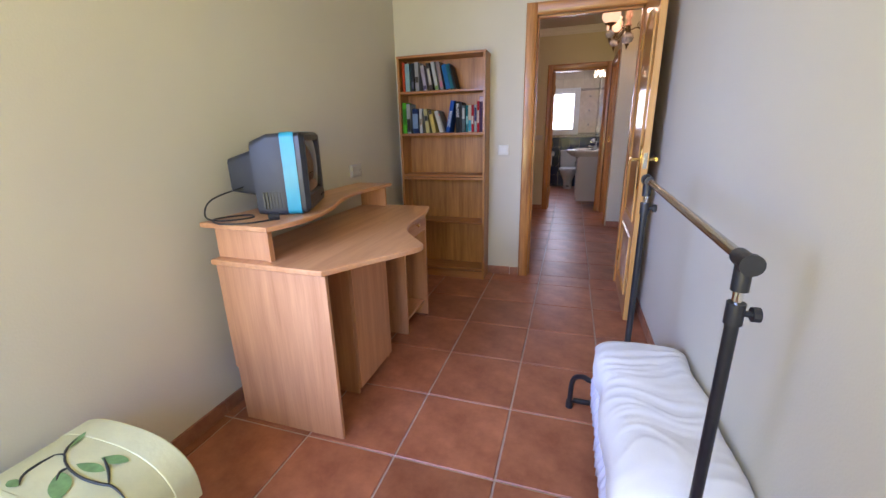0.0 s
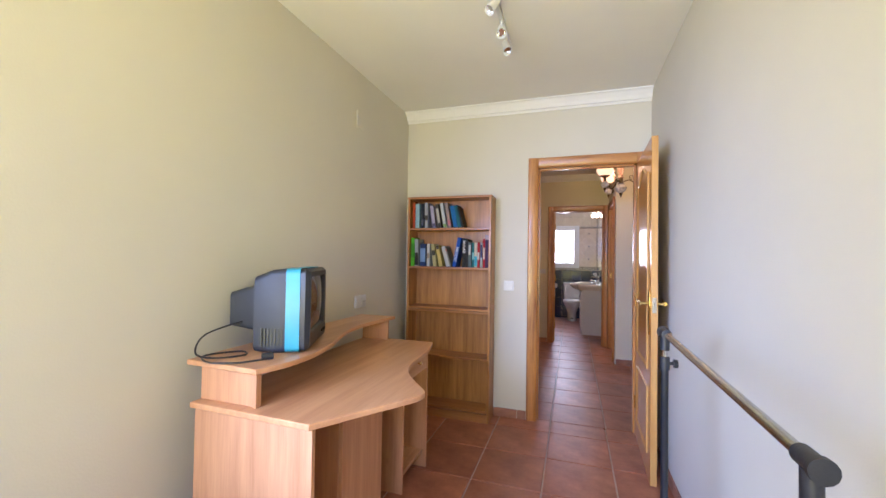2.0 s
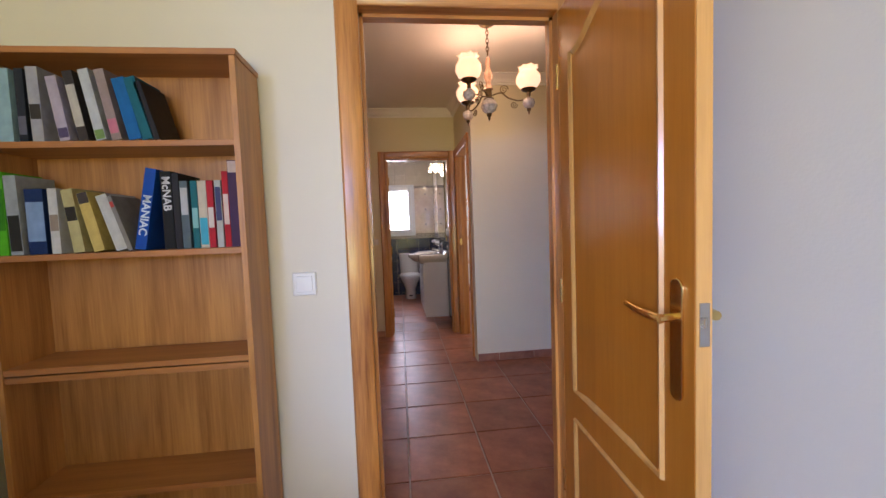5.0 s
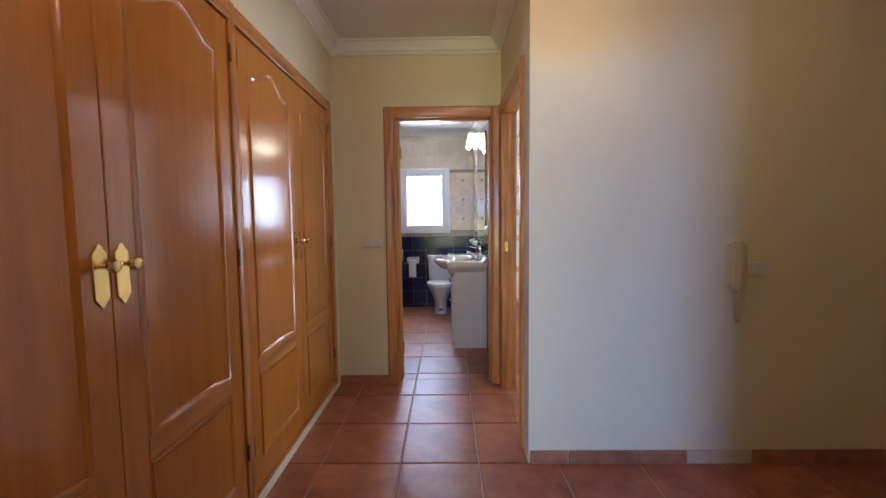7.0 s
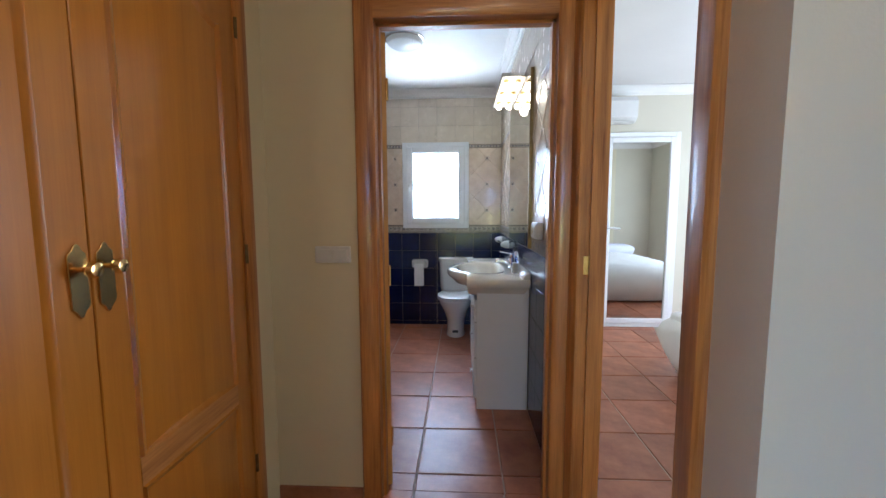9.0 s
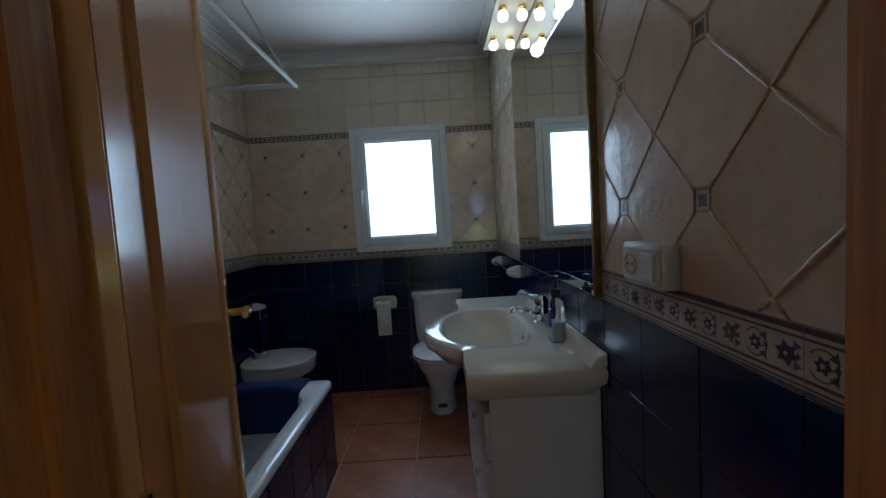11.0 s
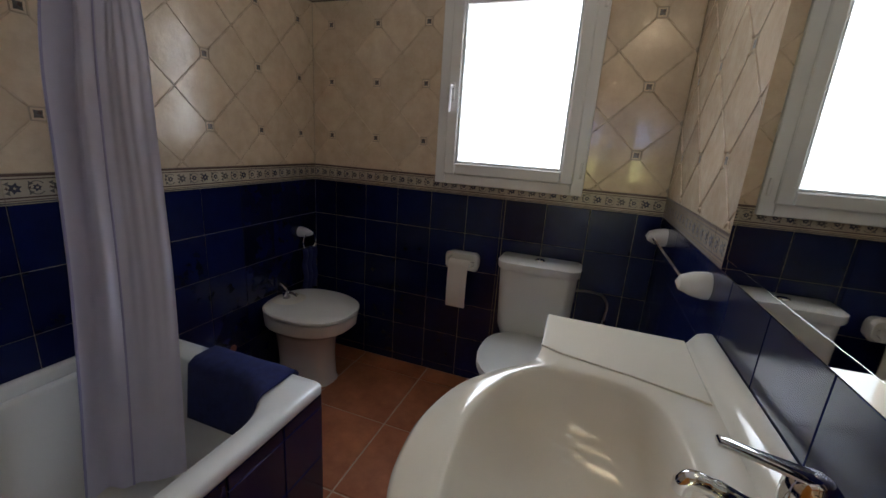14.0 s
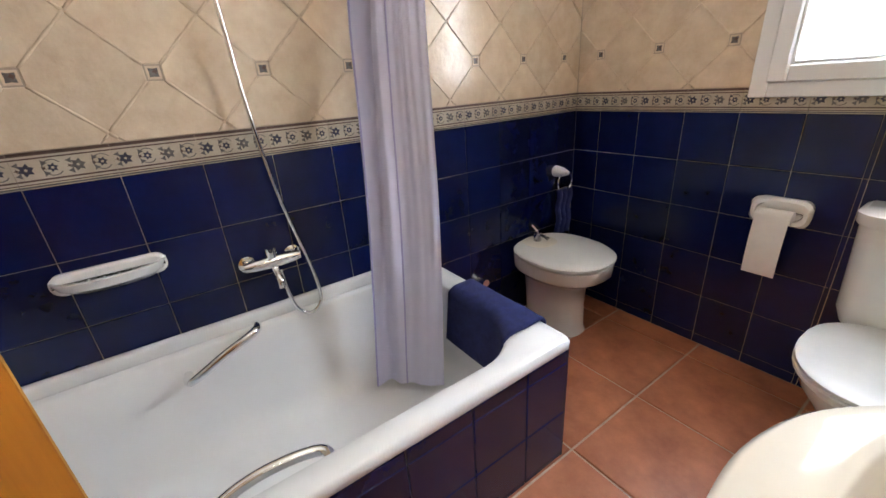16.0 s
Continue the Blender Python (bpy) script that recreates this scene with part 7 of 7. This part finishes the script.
def rectp(u0, u1, v0, v1):
    return [(u0, v0), (u1, v0), (u1, v1), (u0, v1)]


def star(cu, cv, r, n=6, k=0.55, turn=0.0):
    return [(cu + (r if i % 2 == 0 else r * k) * math.cos(turn + math.pi * i / n), cv + (r if i % 2 == 0 else r * k) * math.sin(turn + math.pi * i / n)) for i in range(2 * n)]


def arc_band(cu, cv, ru, rv, a0, a1, w, n=8):
    o = [(cu + ru * math.cos(radians(a0 + (a1 - a0) * i / n)), cv + rv * math.sin(radians(a0 + (a1 - a0) * i / n))) for i in range(n + 1)]
    q = [(cu + (ru - w) * math.cos(radians(a0 + (a1 - a0) * i / n)), cv + (rv - w) * math.sin(radians(a0 + (a1 - a0) * i / n))) for i in range(n + 1)]
    return [[o[i], o[i + 1], q[i + 1], q[i]] for i in range(n)]


def border_groups(L, H):
    """The flowered border: ivory ground, lines above and below, a dense row of flowers in rings, buds and leaves."""
    g = [(0, rectp(0.0006, L - 0.0006, 0.0006, H - 0.0006), 0, 0.009)]
    h = 0.0093
    for a, b, c in ((0.02, 0.07, 2), (0.10, 0.13, 3), (0.19, 0.24, 3), (0.80, 0.84, 3), (0.90, 0.99, 3)):
        g.append((c, rectp(0.0006, L - 0.0006, a * H, b * H), 0.009, h))
    mid = 0.52 * H
    for k in range(4):
        cu = L * (k + 0.5) / 4
        big = k % 2 == 0
        g.append((1 if k != 2 else 2, star(cu, mid, 0.017 if big else 0.012, 6, 0.6, 0.3 + k), 0.009, h + 0.0004))
        g.append((0, star(cu, mid, 0.004, 5, 0.7), 0.009, h + 0.0008))
        if not big:
            for band in arc_band(cu, mid, 0.021, 0.021, 35, 325, 0.0024, 12):
                g.append((2, band, 0.009, h))
    for k in range(4):
        cu = L * k / 4 + 0.004
        for s in (-1, 1):
            g.append((2, star(cu + 0.006, mid + 0.013 * s, 0.0085, 3, 0.45, k + s), 0.009, h))
        g.append((3, star(cu + 0.004, mid, 0.006, 4, 0.4, k), 0.009, h))
    return g


BMATS = [BORDERBASE, INK, INKGREY, RUST]


def clipped(groups, u0, u1):
    out = []
    for c, poly, a, b in groups:
        q = clip_rect(poly, u0, u1, -1, 9)
        if q and area2(q) > 1e-7:
            out.append((c, q, a, b))
    return out


def upper_groups(L, H):
    g = [(0, rectp(0.0006, L - 0.0006, 0.0006, H - 0.0006), 0, 0.009)]
    h = 0.0093
    for a, b in ((0.0, 0.2), (0.8, 1.0)):
        g.append((3, rectp(0.0006, L - 0.0006, a * H + 0.001, b * H - 0.001), 0.009, h))
    for k in range(6):
        g.append((1 if k % 2 else 2, star(L * (k + 0.5) / 6, H / 2, 0.0125, 5, 0.6, k), 0.009, h))
        g.append((2, star(L * (k + 1) / 6 - 0.003, H / 2, 0.006, 4, 0.4, k), 0.009, h))
    return g


def tile_wall(parent, m, u0, u1, phase_blue, phase_deco, low=0.0, gaps=()):
    """Clothes a bathroom wall: blue dado, flowered border, diagonal cream field with inserts, narrow border, plain top rows.
    gaps: stretches (ua, ub, va, vb) that stay bare behind a window or mirror."""
    def regions(v0, v1):
        cuts = [g for g in gaps if g[2] < v1 - 1e-4 and g[3] > v0 + 1e-4]
        segs = [(u0, u1)]
        for ga, gb, *_ in cuts:
            nxt = []
            for a, b in segs:
                if gb <= a or ga >= b:
                    nxt.append((a, b))
                    continue
                if ga > a:
                    nxt.append((a, ga))
                if gb < b:
                    nxt.append((gb, b))
            segs = nxt
        return segs

    def put(name, poly, mat, h=0.012, soft=0.0025):
        if poly and area2(poly) > 1.5e-4:
            piece(name, tile_mesh(name, poly, m, mat, h, soft), parent)

    # dado
    for r in range(6):
        v1 = Z1 - 0.2 * r
        v0 = max(low, v1 - 0.2)
        if v1 <= low + 0.01:
            break
        for a, b in regions(v0, v1):
            k = math.floor((a - phase_blue) / 0.2)
            while phase_blue + k * 0.2 < b:
                s = phase_blue + k * 0.2
                put("blue_tile", clip_rect(rectp(s + 0.0014, s + 0.1986, v0 + 0.0013, v1 - 0.0013), a + 0.0008, b - 0.0008, 0, 9), BLUETILE, 0.0125, 0.001)
                k += 1
    # borders
    for v0, H, fn, nm in ((Z1, Z2 - Z1, border_groups, "border_tile"), (Z3, ZU - Z3, upper_groups, "border_strip")):
        whole = fn(0.2, H)
        mesh_whole = None
        for a, b in regions(v0 + 0.03 if nm == "border_tile" else v0, v0 + H):
            k = math.floor((a - phase_blue) / 0.2)
            while phase_blue + k * 0.2 < b:
                s = phase_blue + k * 0.2
                mm = m @ Matrix.Translation((s, v0, 0.003))
                if s >= a - 1e-4 and s + 0.2 <= b + 1e-4:
                    if mesh_whole is None:
                        base = m.to_3x3().to_4x4()
                        mesh_whole = multi_mesh(nm, whole, base, BMATS)
                    piece(nm, mesh_whole, parent, mm.translation)
                else:
                    g = clipped(whole, max(0, a - s), min(0.2, b - s))
                    if g:
                        piece(nm, multi_mesh(nm, g, mm, BMATS), parent)
                k += 1
    # diagonal field
    F, cut, j2 = FIELD, 0.0185, 0.0014
    vdeco = Z2 + 0.166
    for a, b in regions(Z2 + 0.05, Z3 - 0.05):
        k0, k1 = math.floor((a - phase_deco) / F) - 1, math.ceil((b - phase_deco) / F) + 1
        for i in range(k0, k1):
            for r in range(-1, 4):
                nu, nv = phase_deco + i * F, vdeco + r * F
                for cu, cv, horiz in ((nu + F / 2, nv, True), (nu, nv + F / 2, False)):
                    R = F / 2 - j2 * 1.4
                    if horiz:
                        poly = [(cu - R + cut, cv - cut), (cu, cv - R), (cu + R - cut, cv - cut), (cu + R - cut, cv + cut), (cu, cv + R), (cu - R + cut, cv + cut)]
                    else:
                        poly = [(cu + cut, cv - R + cut), (cu + R, cv), (cu + cut, cv + R - cut), (cu - cut, cv + R - cut), (cu - R, cv), (cu - cut, cv - R + cut)]
                    put("cream_tile", clip_rect(poly, a + 0.001, b - 0.001, Z2 + 0.001, Z3 - 0.001), CREAMTILE, 0.012, 0.002)
                q = clip_rect(rectp(nu - 0.0165, nu + 0.0165, nv - 0.0165, nv + 0.0165), a + 0.001, b - 0.001, Z2, Z3)
                if q and area2(q) > 2e-4:
                    g = [(0, q, 0, 0.011)]
                    st = clip_rect(star(nu, nv, 0.016, 4, 0.62, 0.78), a + 0.001, b - 0.001, Z2, Z3)
                    if st:
                        g.append((1, st, 0.011, 0.0114))
                    st = clip_rect(star(nu + 0.004, nv + 0.003, 0.008, 4, 0.5, 0.2), a + 0.001, b - 0.001, Z2, Z3)
                    if st:
                        g.append((2, st, 0.011, 0.0117))
                    piece("insert_tile", multi_mesh("insert_tile", g, m, [CREAMTILE, INKGREY, RUST]), parent)
    # raised rope-like joints of the field
    bm = bmesh.new()
    for a, b in regions(Z2 + 0.05, Z3 - 0.05):
        for i in range(math.floor((a - phase_deco) / F) - 1, math.ceil((b - phase_deco) / F) + 2):
            for r in range(-1, 4):
                for su in (-1, 1):
                    for sv in (-1, 1):
                        pts = []
                        for k in range(9):
                            d = 0.02 + (F / 2 - 0.02) * k / 8
                            p = (phase_deco + i * F + su * d, vdeco + r * F + sv * d)
                            if a + 0.002 < p[0] < b - 0.002 and Z2 + 0.002 < p[1] < Z3 - 0.002:
                                pts.append(m @ Vector((p[0], p[1], 0.0112)))
                        if len(pts) > 1:
                            tube(bm, pts, [0.0042 + 0.0009 * ((k * 7 + i) % 3 - 1) for k in range(len(pts))], 6)
    part("raised_joints", bm, CREAMTILE, parent, "raised glazed ridges between the cream tiles", sharp=180)
    # plain rows above
    for r in range(3):
        v0, v1 = ZU + 0.2 * r, min(ZC - 0.02, ZU + 0.2 * (r + 1))
        for a, b in regions(v0, v1):
            k = math.floor((a - phase_blue) / 0.2)
            while phase_blue + k * 0.2 < b:
                s = phase_blue + k * 0.2
                put("plain_tile", clip_rect(rectp(s + 0.001, s + 0.199, v0 + 0.001, v1 - 0.001), a, b, 0, 9), TOPTILE)
                k += 1


walls = {o.name: o for o in scene.objects if o.name.startswith("wall_bath")}
tile_wall(walls["wall_bath_left"], to_world((BL - 0.012, 0, 0), (0, 1), (1, 0)), BY0, BY1, 6.945, 7.015, low=0.0, gaps=((BY0, 8.09, 0.0, 0.445),))
tile_wall(walls["wall_bath_right"], to_world((BR + 0.012, 0, 0), (0, 1), (-1, 0)), BY0, BY1, 6.93, 6.995, gaps=((MY0 + 0.004, MY1 - 0.002, MZ0 + 0.03, MZ1 - 0.01), (7.19, 8.1, 0.0, 0.8)))
mfar = to_world((0, BY1 + 0.012, 0), (1, 0), (0, -1))
tile_wall(walls["wall_bath_window"], mfar, BL, 0.175, -0.41, -0.835, gaps=((-0.188, 0.175, Z2, ZU),))
tile_wall(walls["wall_bath_window"], mfar, 0.175, BR, 0.19, 0.738, gaps=((0.175, 0.538, Z2, ZU),))
# bath front and end
for r in range(3):
    v1 = TUBZ - 0.046 - 0.2 * r + (0.0 if r == 0 else 0.155)
    v0 = max(0.0, v1 - (0.045 if r == 0 else 0.2))
    if v1 < 0.01:
        continue
    for s in range(10):
        y = 7.925 + 0.2 - 0.2 * s
        q = clip_rect(rectp(y - 0.2 + 0.002, y - 0.002, v0 + 0.0015, v1 - 0.0015), TUBY0, u1, 0, 9)
        if q and area2(q) > 1e-4:
            piece("blue_tile", tile_mesh("blue_tile", q, to_world((t1 - 0.012, 0, 0), (0, 1), (1, 0)), BLUETILE, 0.01, 0.0025), panel)
    for s in range(5):
        x = t1 - 0.2 * s
        q = clip_rect(rectp(x - 0.2 + 0.0015, x - 0.0015, v0 + 0.0015, v1 - 0.0015), BL, t1, 0, 9)
        if q and area2(q) > 1e-4:
            piece("blue_tile", tile_mesh("blue_tile", q, to_world((0, u1 - 0.012, 0), (1, 0), (0, 1)), BLUETILE, 0.01, 0.0025), panel2)
